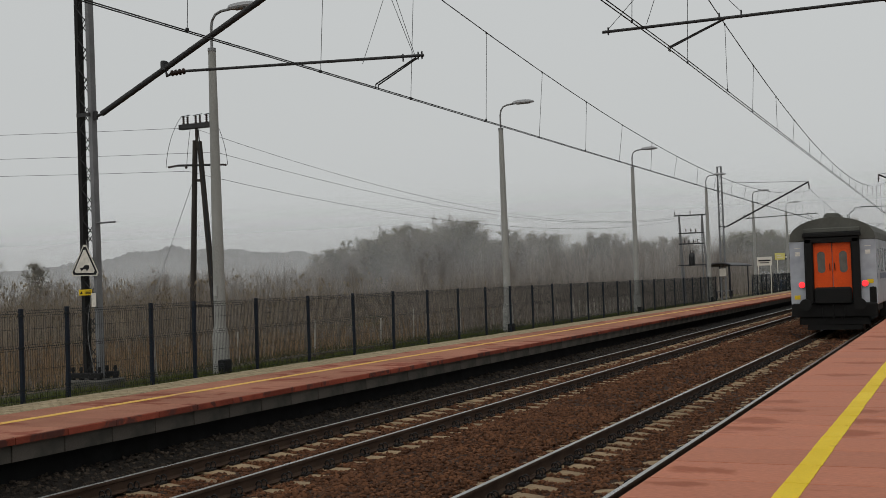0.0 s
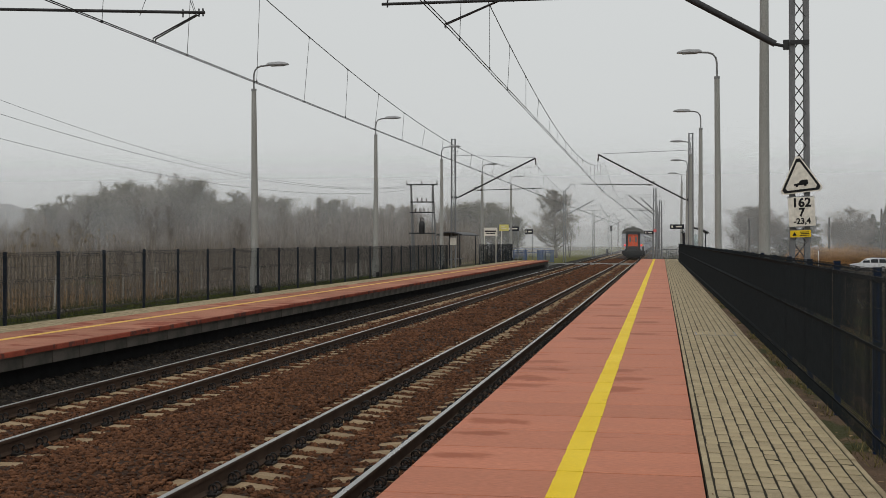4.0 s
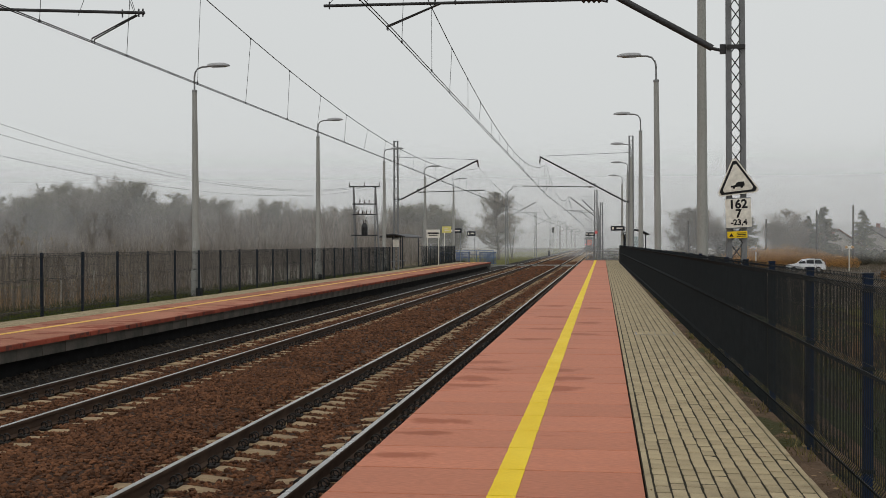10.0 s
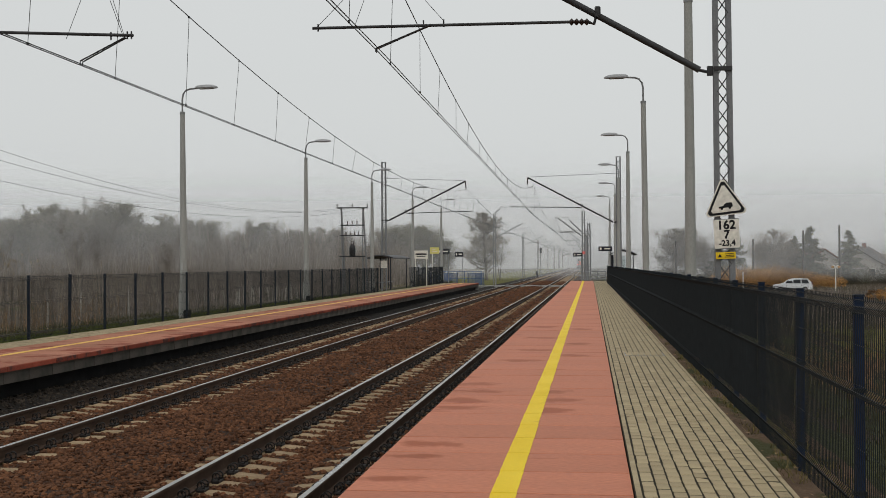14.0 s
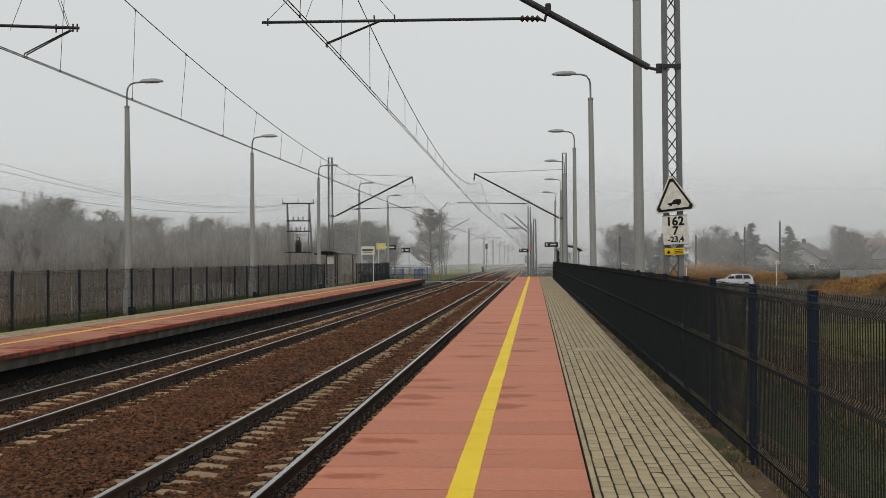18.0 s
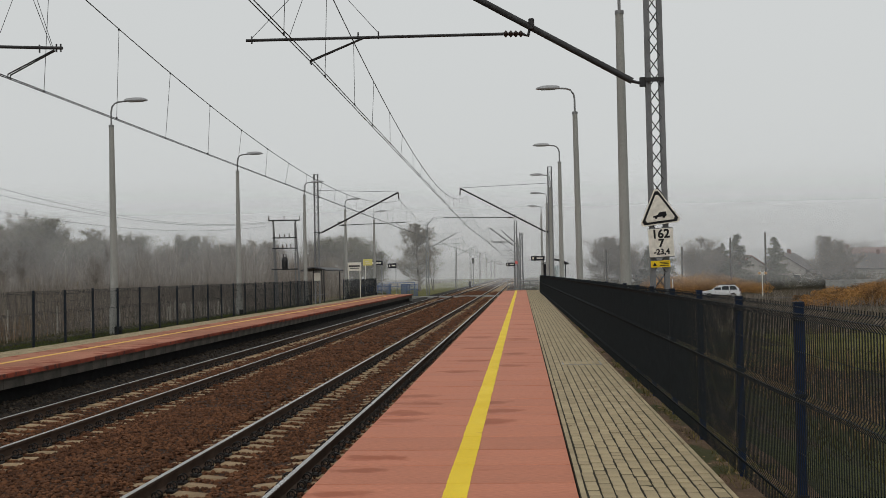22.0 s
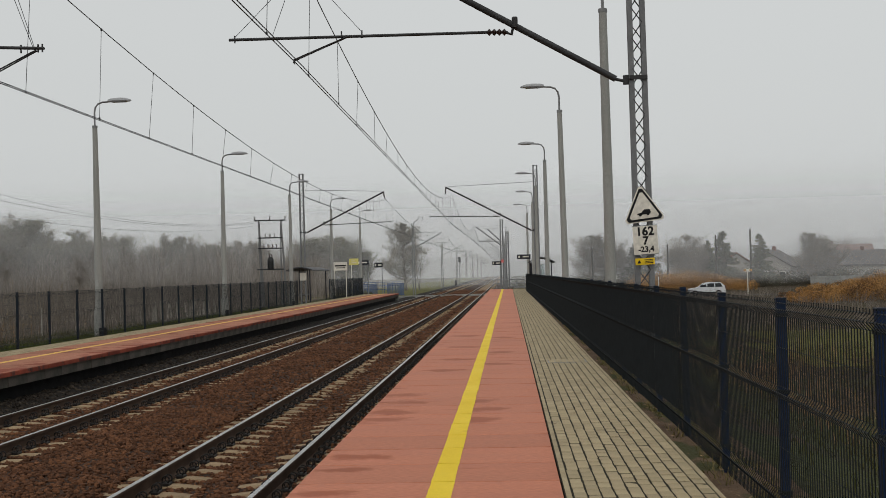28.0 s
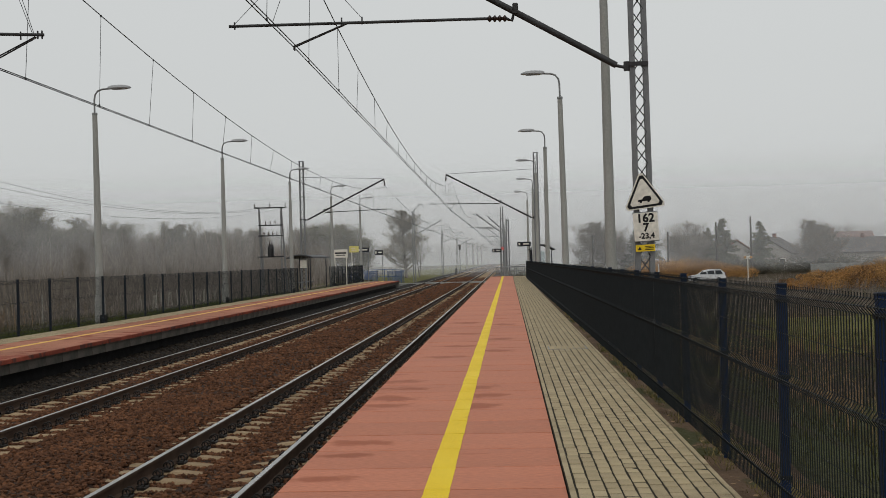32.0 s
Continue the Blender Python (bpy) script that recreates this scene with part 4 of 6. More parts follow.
def round_mast(x, y, s, reach, tall=7.3, material=GALV_FAR, zf=4.9, zt=6.9):
    """A slimmer tubular mast further along the line."""
    t = thing("catenary_mast", "slim pale catenary mast far along the misty line", "mast", "far catenary masts", at=P3(x, y))
    for q in (-1, 1):
        part("leg", Geo().tube([(q * 0.15, 0, -0.6), (q * 0.11, 0, tall)], [0.075, 0.065], 8), material, t, smooth=True)
    g = Geo()
    g.tube([(0, 0, zf), (s * (reach - 0.3), 0, zt)], 0.07, 6)
    part("strut", g, material, t)
    part("registration_tube", Geo().tube([(s * reach * 0.3, 0, zf + 0.3 * (zt - zf)), (s * (reach + 0.7), 0, zf + 0.35 * (zt - zf))], 0.035, 6), material, t)
    part("top_tie", Geo().tube([(0, 0, zt + 0.1), (s * (reach - 0.3), 0, zt)], 0.02, 5), material, t)
    g = Geo()
    for z in (1.9, 4.2, 5.3, 6.4):
        g.box(-0.19, 0.19, -0.07, 0.07, z - 0.06, z + 0.06, 0.02)
    part("band", g, material, t, "clamping bands")
    return t


end_mast = round_mast(2.90, 112.5, -1, 2.9, 7.6, GALV)
part("round_plate", Geo().tube([(0.02, -0.10, 3.32), (0.02, -0.13, 3.32)], 0.17, 14), RED_SIGNAL, end_mast, "round red disc standing in for a lit signal lamp")
part("level_arm", Geo().tube([(0.0, 0, 5.3), (0.9, 0, 5.3), (0.95, 0, 5.0)], 0.03, 6), GALV, end_mast, "short bracket on the mast")
round_mast(3.45, 119.0, -1, 2.4, 6.6, GALV_FAR)
hook_mast = round_mast(-8.9, 145.0, 1, 4.1, 8.9, GALV, zf=5.6, zt=7.6)
part("hook", Geo().tube([(0.1, 0, 8.85), (0.25, 0, 9.1), (0.65, 0, 9.35), (0.8, 0, 9.75), (1.3, 0, 9.7), (1.38, 0, 9.3)], 0.06, 6), GALV, hook_mast, "curved steel horn on the mast top")
for k in range(8):
    round_mast(2.9, 160.0 + 50 * k, -1, 2.9, 7.3, GALV_FAR)
    round_mast(-8.9, 210.0 + 62 * k, 1, 4.2, 7.9, GALV_FAR, zf=5.6, zt=7.5)

SUPPORTS = {0.0: [(-42.0, 7.7, 5.75), (14.75, 7.64, 5.88), (71.0, 7.45, 5.45), (112.5, 7.0, 5.45)],
            L_TRACK: [(-43.0, 7.6, 5.45), (13.2, 7.66, 5.46), (71.0, 7.25, 5.42), (145.0, 7.1, 5.40)]}
STAGGER = [0.25, 0.0, -0.25, 0.1]


def overhead_line(x, supports):
    t = thing("overhead_line", "overhead messenger and twin contact wires with droppers", "overhead line", "overhead lines")
    for i in range(3, 9):
        supports.append((supports[3][0] + 49 * (i - 2), 7.0, 5.4))
    for i in range(len(supports) - 1):
        (ya, ma, ca), (yb, mb, cb) = supports[i], supports[i + 1]
        sa, sb = x + STAGGER[i % 4] * 0.6, x + STAGGER[(i + 1) % 4] * 0.6
        low = 6.0
        sag = (ma + mb) / 2 - low

        def mess(u):
            return ma + (mb - ma) * u - 4 * sag * u * (1 - u)
        n = 24
        far = 1.0 if i < 3 else 1.6
        aside = 0.10 if x < -1 else 0.03
        part("messenger_wire", Geo().tube([(sa + aside + (sb - sa) * k / n, ya + (yb - ya) * k / n, mess(k / n)) for k in range(n + 1)], 0.010 * far, 5), WIRE, t, "sagging messenger wire")
        for q in (-0.03, 0.03):
            part("contact_wire", Geo().tube([(sa + q, ya, ca), (sb + q, yb, cb)], 0.0088 * far, 5), WIRE, t, "taut contact wire")
        first, step = (2.7 + ya - 1.8 * (x < -1) - 1.65 * (x > -1), 3.32) if i < 3 else (ya + 4.0, 8.0)
        for k in range(int((yb - first - 0.5) / step) + 1):
            y = first + k * step
            u = (y - ya) / (yb - ya)
            xx = sa + (sb - sa) * u
            zc = ca + (cb - ca) * u
            g = Geo()
            q = 0.03 if k % 2 else -0.03
            g.tube([(xx + aside, y, mess(u)), (xx + q, y, zc)], 0.0052 * far, 4)
            if i < 3:
                g.box(xx + q - 0.012, xx + q + 0.012, y - 0.02, y + 0.02, zc - 0.01, zc + 0.035)
                g.box(xx + aside - 0.012, xx + aside + 0.012, y - 0.02, y + 0.02, mess(u) - 0.03, mess(u) + 0.012)
            part("dropper", g, WIRE, t)
    return t


overhead_line(0.0, SUPPORTS[0.0])
overhead_line(L_TRACK, SUPPORTS[L_TRACK])
# stitch wires from the level tubes up to the messengers
for x, y, zr, zm, ends in ((0.0, 14.75, 6.40, 7.62, (-1.11, 1.09, -0.46)), (L_TRACK, 13.2, 5.99, 7.60, (-0.48, 0.50, 0.52))):
    t = thing("stitch_wires", "thin slanting wires between level tube and messenger", "wire", "stitch wires")
    for k, e in enumerate(ends):
        part("wire", Geo().tube([(x + e, y, zr), (x, y + (0.3, -0.3, 0.0)[k], zm)], 0.005, 4), WIRE, t)

# ---- the departing train ----
COACH_BODY = mat("silver_blue_coach_paint", (0.42, 0.437, 0.475), (0.37, 0.385, 0.42), rough=0.45, scale=1.2, fine=2.5, bump=0.0, stain=(0.25, 0.26, 0.27), stain_scale=1.4, stain_at=0.6)
COACH_ROOF = mat("dirty_coach_roof", (0.115, 0.115, 0.10), (0.075, 0.075, 0.065), rough=0.8, scale=1.2, fine=30)
COACH_DARK = mat("black_coach_underframe", (0.009, 0.009, 0.009), (0.014, 0.013, 0.012), rough=0.8, scale=4)
COACH_DOOR = mat("orange_end_door", (0.78, 0.095, 0.012), (0.68, 0.075, 0.010), rough=0.45, scale=3, bump=0.03)
COACH_GLASS = mat("dark_coach_window", (0.020, 0.024, 0.028), rough=0.12, scale=2, bump=0)
COACH_PANE = mat("grey_door_pane", (0.16, 0.15, 0.13), rough=0.2, scale=4, bump=0)
COACH_STRIPE = mat("blue_grey_stripe", (0.17, 0.20, 0.25), rough=0.5, scale=3, bump=0)
TAIL_RED = glow("red_tail_light", (1.0, 0.02, 0.025), 2.2)
LIGHT_RING = mat("light_housing", (0.30, 0.31, 0.33), rough=0.4, scale=4, bump=0)
LEN = 25.9


def arc_roof(hw, z0, z1, n=12):
    """Half the outline of a rounded roof, from left to right."""
    return [(-hw * math.cos(math.pi * i / n), z0 + (z1 - z0) * math.sin(math.pi * i / n) ** 0.85) for i in range(n + 1)]


def coach_parts(t, rear):
    """A passenger coach; its rear end stands at y = 0 and it reaches to y = LEN."""
    hw = 1.41
    prof = [(-hw, 1.05), (-1.36, 0.98), (1.36, 0.98), (hw, 1.05), (hw, 3.22), (-hw, 3.22)]
    body = part("body", Geo().prism(prof, 0.35, LEN - 0.35), COACH_BODY, t, "silver-blue coach side and end walls")
    roof = [(hw, 3.22)] + [(x, z) for x, z in reversed(arc_roof(hw, 3.23, 4.02))] + [(-hw, 3.22)]
    part("roof", Geo().prism(roof[1:-1], 0.32, LEN - 0.32), COACH_ROOF, t, "dark rounded coach roof")
    g = Geo()
    g.tube([(0, 0.75, 4.0), (0, 0.75, 4.13)], [0.30, 0.26], 12)
    g.tube([(0, 0.75, 4.13), (0, 0.75, 4.18)], [0.26, 0.17], 12)
    part("roof_ventilator", g, COACH_ROOF, t, "round roof ventilator")
    # windows and doors in both sides
    for s in (-1, 1):
        g = Geo()
        g.box(s * hw - 0.004, s * hw + 0.004, 0.5, LEN - 0.5, 1.85, 2.05)
        part("stripe", g, COACH_STRIPE, t, "blue-grey stripe")
        for k in range(11):
            y = 2.6 + k * 1.95
            g = Geo()
            g.box(min(s * (hw - 0.03), s * (hw + 0.007)), max(s * (hw - 0.03), s * (hw + 0.007)), y, y + 1.25, 2.10, 2.95, 0.02)
            part("window", g, COACH_GLASS, body)
        for y in (0.75, LEN - 1.65):
            g = Geo()
            g.box(min(s * (hw - 0.03), s * (hw + 0.012)), max(s * (hw - 0.03), s * (hw + 0.012)), y, y + 0.85, 1.05, 3.12, 0.02)
            door = part("side_door", g, COACH_BODY, t, "folding entrance door")
            g = Geo()
            g.box(min(s * (hw - 0.03), s * (hw + 0.018)), max(s * (hw - 0.03), s * (hw + 0.018)), y + 0.2, y + 0.65, 2.15, 2.9, 0.02)
            part("door_pane", g, COACH_GLASS, door)
        g = Geo()
        for k in range(7):
            g.box(min(s * 1.18, s * 1.40), max(s * 1.18, s * 1.40), 4.5 + k * 2.4, 5.9 + k * 2.4, 0.42, 0.98, 0.03)
        part("equipment_box", g, COACH_DARK, t, "boxes slung under the floor")
    # underframe and bogies
    g = Geo()
    g.box(-1.30, 1.30, 0.3, LEN - 0.3, 0.74, 1.0, 0.02)
    part("underframe", g, COACH_DARK, t, "sooty steel underframe")
    for yb in (3.2, LEN - 3.2):
        g = Geo()
        for s in (-1, 1):
            g.box(s * 1.03 - 0.07, s * 1.03 + 0.07, -1.75, 1.75, 0.42, 0.70, 0.03)
        g.box(-1.05, 1.05, -0.25, 0.25, 0.42, 0.72, 0.03)
        bogie = part("bogie", g, COACH_DARK, t, at=P3(0, yb))
        for dy in (-1.25, 1.25):
            g = Geo()
            for s in (-1, 1):
                g.tube([(s * 0.69, dy, 0.46), (s * 0.82, dy, 0.46)], 0.455, 18)
            g.tube([(-0.7, dy, 0.46), (0.7, dy, 0.46)], 0.08, 8)
            part("wheelset", g, RAIL_SIDE, bogie, "rusty steel wheels on an axle")
    # buffers, headstock
    for y, d in ((0.35, -1), (LEN - 0.35, 1)):
        g = Geo()
        g.box(-1.40, 1.40, min(y, y + d * 0.14), max(y, y + d * 0.14), 0.62, 1.08, 0.05)
        g.box(-1.16, 1.16, min(y, y + d * 0.05), max(y, y + d * 0.05), 0.34, 0.62, 0.05)
        g.box(-0.90, 0.90, min(y, y + d * 0.04), max(y, y + d * 0.04), 0.16, 0.36, 0.04)
        part("headstock", g, COACH_DARK, t, "black headstock across the coach end")
        for s in (-1, 1):
            g = Geo()
            g.tube([(s * 0.875, y + d * 0.1, 1.04), (s * 0.875, y + d * 0.5, 1.04)], 0.11, 12)
            g.tube([(s * 0.875, y + d * 0.5, 1.04), (s * 0.875, y + d * 0.56, 1.04)], 0.20, 16)
            part("buffer", g, COACH_DARK, t, "round black buffer")
        g = Geo()
        g.tube([(0, y + d * 0.1, 1.0), (0, y + d * 0.34, 0.98), (0, y + d * 0.36, 0.72), (0, y + d * 0.30, 0.50)], 0.035, 6)
        for s in (-1, 1):
            g.tube([(s * 0.35, y + d * 0.12, 0.95), (s * 0.37, y + d * 0.22, 0.70), (s * 0.30, y + d * 0.2, 0.48), (s * 0.22, y + d * 0.15, 0.62)], 0.025, 6)
        part("coupling", g, COACH_DARK, t, "hanging screw coupling and hoses")
    # the end walls: gangway bellows, doors, lights
    ends = ((0.35, -1),) if rear else ()
    for y, d in ends:
        g = Geo()
        for s in (-1, 1):
            g.box(s * 0.76 - 0.14, s * 0.76 + 0.14, min(y, y + d * 0.22), max(y, y + d * 0.22), 1.10, 3.32, 0.05)
        g.box(-0.90, 0.90, min(y, y + d * 0.22), max(y, y + d * 0.22), 3.16, 3.36, 0.05)
        g.box(-0.95, 0.95, min(y, y + d * 0.26), max(y, y + d * 0.26), 3.36, 3.50, 0.04)
        part("gangway_frame", g, COACH_DARK, t, "black rubber gangway frame")
        g = Geo()
        g.box(-0.94, 0.94, min(y, y + d * 0.10), max(y, y + d * 0.10), 3.52, 3.66, 0.03)
        part("end_grille", g, COACH_ROOF, t, "dark panel over the gangway")
        g = Geo()
        g.box(-0.60, 0.60, min(y, y + d * 0.30), max(y, y + d * 0.30), 1.08, 1.62, 0.06)
        part("gangway_plate", g, COACH_DARK, t, "folded black gangway plate")
        for s in (-1, 1):
            g = Geo()
            a, b = sorted((s * 0.012, s * 0.62))
            g.box(a, b, min(y, y + d * 0.06), max(y, y + d * 0.06), 1.15, 3.14, 0.012)
            leaf = part("end_door_leaf", g, COACH_DOOR, t, "orange gangway door leaf")
            g = Geo()
            c = s * 0.36
            pts = [(c + 0.13 * math.cos(w), 2.48 + (0.24 if math.sin(w) > 0 else -0.24) + 0.13 * math.sin(w)) for w in np.linspace(0, 2 * math.pi, 17)[:-1]]
            g.prism(pts, y - 0.072, y - 0.055)
            part("pane", g, COACH_PANE, leaf, "rounded grey pane")
            g = Geo()
            g.tube([(s * 0.08, y - 0.075, 2.20), (s * 0.08, y - 0.11, 2.23), (s * 0.08, y - 0.11, 2.42), (s * 0.08, y - 0.075, 2.45)], 0.016, 6)
            part("handle", g, COACH_DARK, leaf)
            g = Geo()
            g.tube([(s * 1.03, y - 0.002, 1.72), (s * 1.03, y - 0.05, 1.72)], 0.115, 16)
            ring = part("tail_light", g, LIGHT_RING, t, "red tail light glowing in a grey ring")
            g = Geo()
            g.tube([(s * 1.03, y - 0.05, 1.72), (s * 1.03, y - 0.065, 1.72)], [0.105, 0.08], 16)
            part("lens", g, TAIL_RED, ring)
            g = Geo()
            g.box(s * 1.2 - 0.1, s * 1.2 + 0.1, y - 0.01, y, 1.22 if s < 0 else 1.72, 1.36 if s < 0 else 1.86, 0.003)
            part("marking", g, YELLOW_SIGN, t, "small yellow marking")
            g = Geo()
            g.box(s * 1.15 - 0.08, s * 1.15 + 0.08, y - 0.01, y, 2.72, 2.86, 0.003)
            g.box(s * 1.15 - 0.10, s * 1.15 + 0.10, y - 0.009, y, 2.98, 3.0)
            part("marking", g, WHITE_PAINT, t, "small white marking")
        g = Geo()
        g.tube([(1.28, y - 0.08, 1.10), (1.28, y - 0.08, 1.62)], 0.02, 6)
        g.box(1.16, 1.38, y - 0.06, y, 1.08, 1.60, 0.03)
        part("step_box", g, COACH_DARK, t, "dark step and handrail by the corner")


TRAIN = []
for k in range(7):
    c = thing("passenger_coach", "last silver-blue coach with orange end doors and red tail lights" if k == 0 else "silver-blue passenger coach of the departing train",
              "railway coach", "train coaches", at=P3(0, 36 + k * 26.4))
    if k < 2:
        coach_parts(c, k == 0)
    else:
        bpy.data.objects.remove(c)
        c = copy_thing(TRAIN[1], P3(0, 36 + k * 26.4))
    TRAIN.append(c)

# ---- shelters, boards, poles and other fixtures ----
SHELTER_ROOF = mat("dark_shelter_roof", (0.055, 0.055, 0.06), rough=0.5, scale=3)
SHELTER_GLASS = clear_glass("shelter_pane", (0.75, 0.80, 0.80))
BLUE_RAIL = mat("blue_rail_paint", (0.085, 0.13, 0.25), (0.07, 0.11, 0.21), rough=0.5, scale=3, bump=0)
SIGN_DARK = mat("dark_station_board", (0.02, 0.022, 0.03), rough=0.4, scale=3, bump=0)


def shelter(at, length, depth, h, label, benches=True, arch=0.16, panes=True):
    """A waiting shelter: a bowed roof on posts, glass back and sides, a bench."""
    t = thing("waiting_shelter", label, "shelter", "shelters", at=at)
    n = 6
    g = Geo()
    prof = [(depth * (i / n - 0.5) * 1.35, h + arch * math.sin(math.pi * i / n)) for i in range(n + 1)]
    g.prism(prof + [(u, w - 0.07) for u, w in reversed(prof)], -0.25, length + 0.25)
    roof = part("roof", g, SHELTER_ROOF, t, "dark bowed roof")
    for y in (0.0, length / 2, length):
        for x in (-depth / 2, depth / 2):
            if x > 0 and y == length / 2:
                continue
            part("post", Geo().tube([(x, y, 0), (x, y, h)], 0.04, 8), SIGN_DARK, t)
    for k in range(3 if panes else 0):
        a, b = k * length / 3 + 0.05, (k + 1) * length / 3 - 0.05
        part("pane", Geo().box(-depth / 2 - 0.005, -depth / 2 + 0.005, a, b, 0.25, h - 0.15), SHELTER_GLASS, t, "clear back pane")
    for y in (0.0, length) if panes else ():
        part("pane", Geo().box(-depth / 2 + 0.06, depth / 2 - 0.4, y - 0.005, y + 0.005, 0.25, h - 0.15), SHELTER_GLASS, t, "clear side pane")
    if benches:
        g = Geo()
        g.box(-depth / 2 + 0.12, -depth / 2 + 0.50, 0.4, length - 0.4, 0.43, 0.47, 0.01)
        for y in (0.7, length - 0.7):
            g.box(-depth / 2 + 0.25, -depth / 2 + 0.33, y - 0.03, y + 0.03, 0, 0.43)
        part("bench", g, SIGN_DARK, t, "narrow bench")
    return t


shelter(P3(-10.35, 70.6, PLAT), 6.6, 1.3, 2.15, "dark waiting shelter with bowed roof on the opposite platform", True, 0.20, False)
shelter(P3(6.0, 82.0, PLAT), 5.5, 1.5, 2.35, "dark waiting shelter behind the mesh fence", True, 0.38)


def board(x, y, z, w, h, face, legs, label, bars=(), turn=0.0, ink=BLACK_PAINT):
    """A board on legs, with plain bars for its print."""
    t = thing("station_board", label, "sign", "station boards", at=pose(x, y, 0, 0, 0, turn))
    p = part("panel", Geo().box(-w / 2, w / 2, -0.02, 0.02, z - h / 2, z + h / 2, 0.006), face, t)
    for u0, u1, v0, v1 in bars:
        part("print", Geo().box(u0 * w, u1 * w, -0.026, -0.021, z + v0 * h, z + v1 * h), ink, p)
    for u in legs:
        part("leg", Geo().tube([(u, 0.03, PLAT - 0.3), (u, 0.03, z + h / 2 - 0.05)], 0.035, 8), WHITE_PAINT, t)


board(-9.78, 85.0, 3.0, 1.12, 0.66, WHITE_PAINT, (-0.45, 0.45), "white station name board on steel legs",
      [(-0.38, 0.40, -0.02, 0.16), (-0.30, 0.32, -0.24, -0.14)], turn=6)
PALE_YELLOW = mat("faded_yellow_board", (0.72, 0.64, 0.20), (0.64, 0.57, 0.18), rough=0.5, scale=3, bump=0)
board(-9.78, 93.0, 3.42, 0.80, 0.55, PALE_YELLOW, (-0.2,), "yellow timetable board on a steel leg", [(-0.3, 0.1, 0.1, 0.2), (-0.3, 0.3, -0.2, -0.1)], turn=4, ink=WHITE_PAINT)


def hung_board(x, y, z, w, h, label):
    """A small dark board on a bracket."""
    t = thing("platform_board", label, "sign", "platform boards", at=P3(x, y))
    p = part("panel", Geo().box(-w / 2, w / 2, -0.06, 0.06, z - h / 2, z + h / 2, 0.01), SIGN_DARK, t)
    part("print", Geo().box(-w * 0.08, w * 0.36, -0.068, -0.062, z - h * 0.12, z + h * 0.16), WHITE_PAINT, p)
    part("print", Geo().box(-w * 0.40, -w * 0.28, -0.068, -0.062, z - h * 0.22, z + h * 0.25), WHITE_PAINT, p)
    part("leg", Geo().tube([(w * 0.4, 0.07, -0.2), (w * 0.4, 0.07, z + h / 2)], 0.04, 8), GALV, t)


hung_board(-10.0, 101.0, 3.42, 1.1, 0.42, "dark platform board with a white arrow")
hung_board(4.72, 84.5, 3.36, 1.05, 0.36, "dark platform board hung by the shelter")
hung_board(2.35, 108.8, 3.1, 0.9, 0.36, "dark platform board at the platform end")
hung_board(-10.6, 119.0, 3.3, 0.9, 0.5, "dark board by the far crossing")

# railings at the platform ends
def railing(x0, x1, y, label, material, n):
    t = thing("railing", label, "railing", "railings", at=P3(0, y, PLAT - 0.25))
    for k in range(n + 1):
        x = x0 + (x1 - x0) * k / n
        part("post", Geo().tube([(x, 0, -0.6), (x, 0, 1.15)], 0.03, 8), material, t)
    for z in (0.35, 0.75, 1.13):
        part("rail", Geo().tube([(x0, 0, z), (x1, 0, z)], 0.025, 8), material, t)


railing(2.05, 5.0, R_END - 0.4, "grey tubular railing across the platform end", GALV, 3)
railing(2.2, 9.5, 113.5, "grey tubular railing by the footpath", GALV, 7)
railing(-12.8, -8.2, 119.0, "blue tubular railing beyond the opposite platform", BLUE_RAIL, 5)
for x0, x1, y in ((-13.2, -9.9, 112.0), (-9.0, -7.2, 112.0)):
    t = thing("blue_barrier", "blue barred barrier beyond the opposite platform", "barrier", "barriers", at=P3(0, y, -0.2))
    for z in (0.35, 0.95, 1.5):
        part("rail", Geo().tube([(x0, 0, z), (x1, 0, z)], 0.03, 6), BLUE_RAIL, t)
    for k in range(int((x1 - x0) / 0.11)):
        part("bar", Geo().tube([(x0 + 0.07 + k * 0.11, 0, 0.35), (x0 + 0.07 + k * 0.11, 0, 1.5)], 0.030, 5), BLUE_RAIL, t)
    for x in (x0 + 0.1, (x0 + x1) / 2, x1 - 0.1):
        part("post", Geo().tube([(x, 0.05, -0.3), (x, 0.05, 1.6)], 0.03, 8), GALV, t)

# the crossing of the tracks, a pale concrete walkway
t = thing("track_crossing", "pale concrete walkway laid across both tracks", "crossing", kind="structure")
for a, b in ((-8.2, -5.35), (-5.15, -3.85), (-3.65, -0.85), (-0.66, 0.66), (0.85, 3.2)):
    part("slab", Geo().box(a, b, 113.0, 114.3, -0.35, -0.012, 0.02), CONCRETE, t)

# signals
def signal(x, y, h, label):
    t = thing("railway_signal", label, "signal", "signals", at=P3(x, y))
    part("post", Geo().tube([(0, 0, -0.6), (0, 0, h)], 0.07, 8), GALV_FAR, t)
    head = part("head", Geo().box(-0.2, 0.2, -0.12, 0.12, h - 0.2, h + 0.75, 0.06), BLACK_PAINT, t, "black signal head")
    for z in (0.05, 0.28, 0.51):
        part("lamp", Geo().tube([(0, -0.12, h + z), (0, -0.19, h + z)], 0.08, 10), SIGN_DARK, head)
    part("box", Geo().box(-0.9, -0.5, -0.2, 0.2, -0.3, 0.9, 0.03), BLACK_PAINT, t, "dark cabinet beside the signal")


signal(-5.2, 200.0, 4.3, "black railway signal beside the far track")

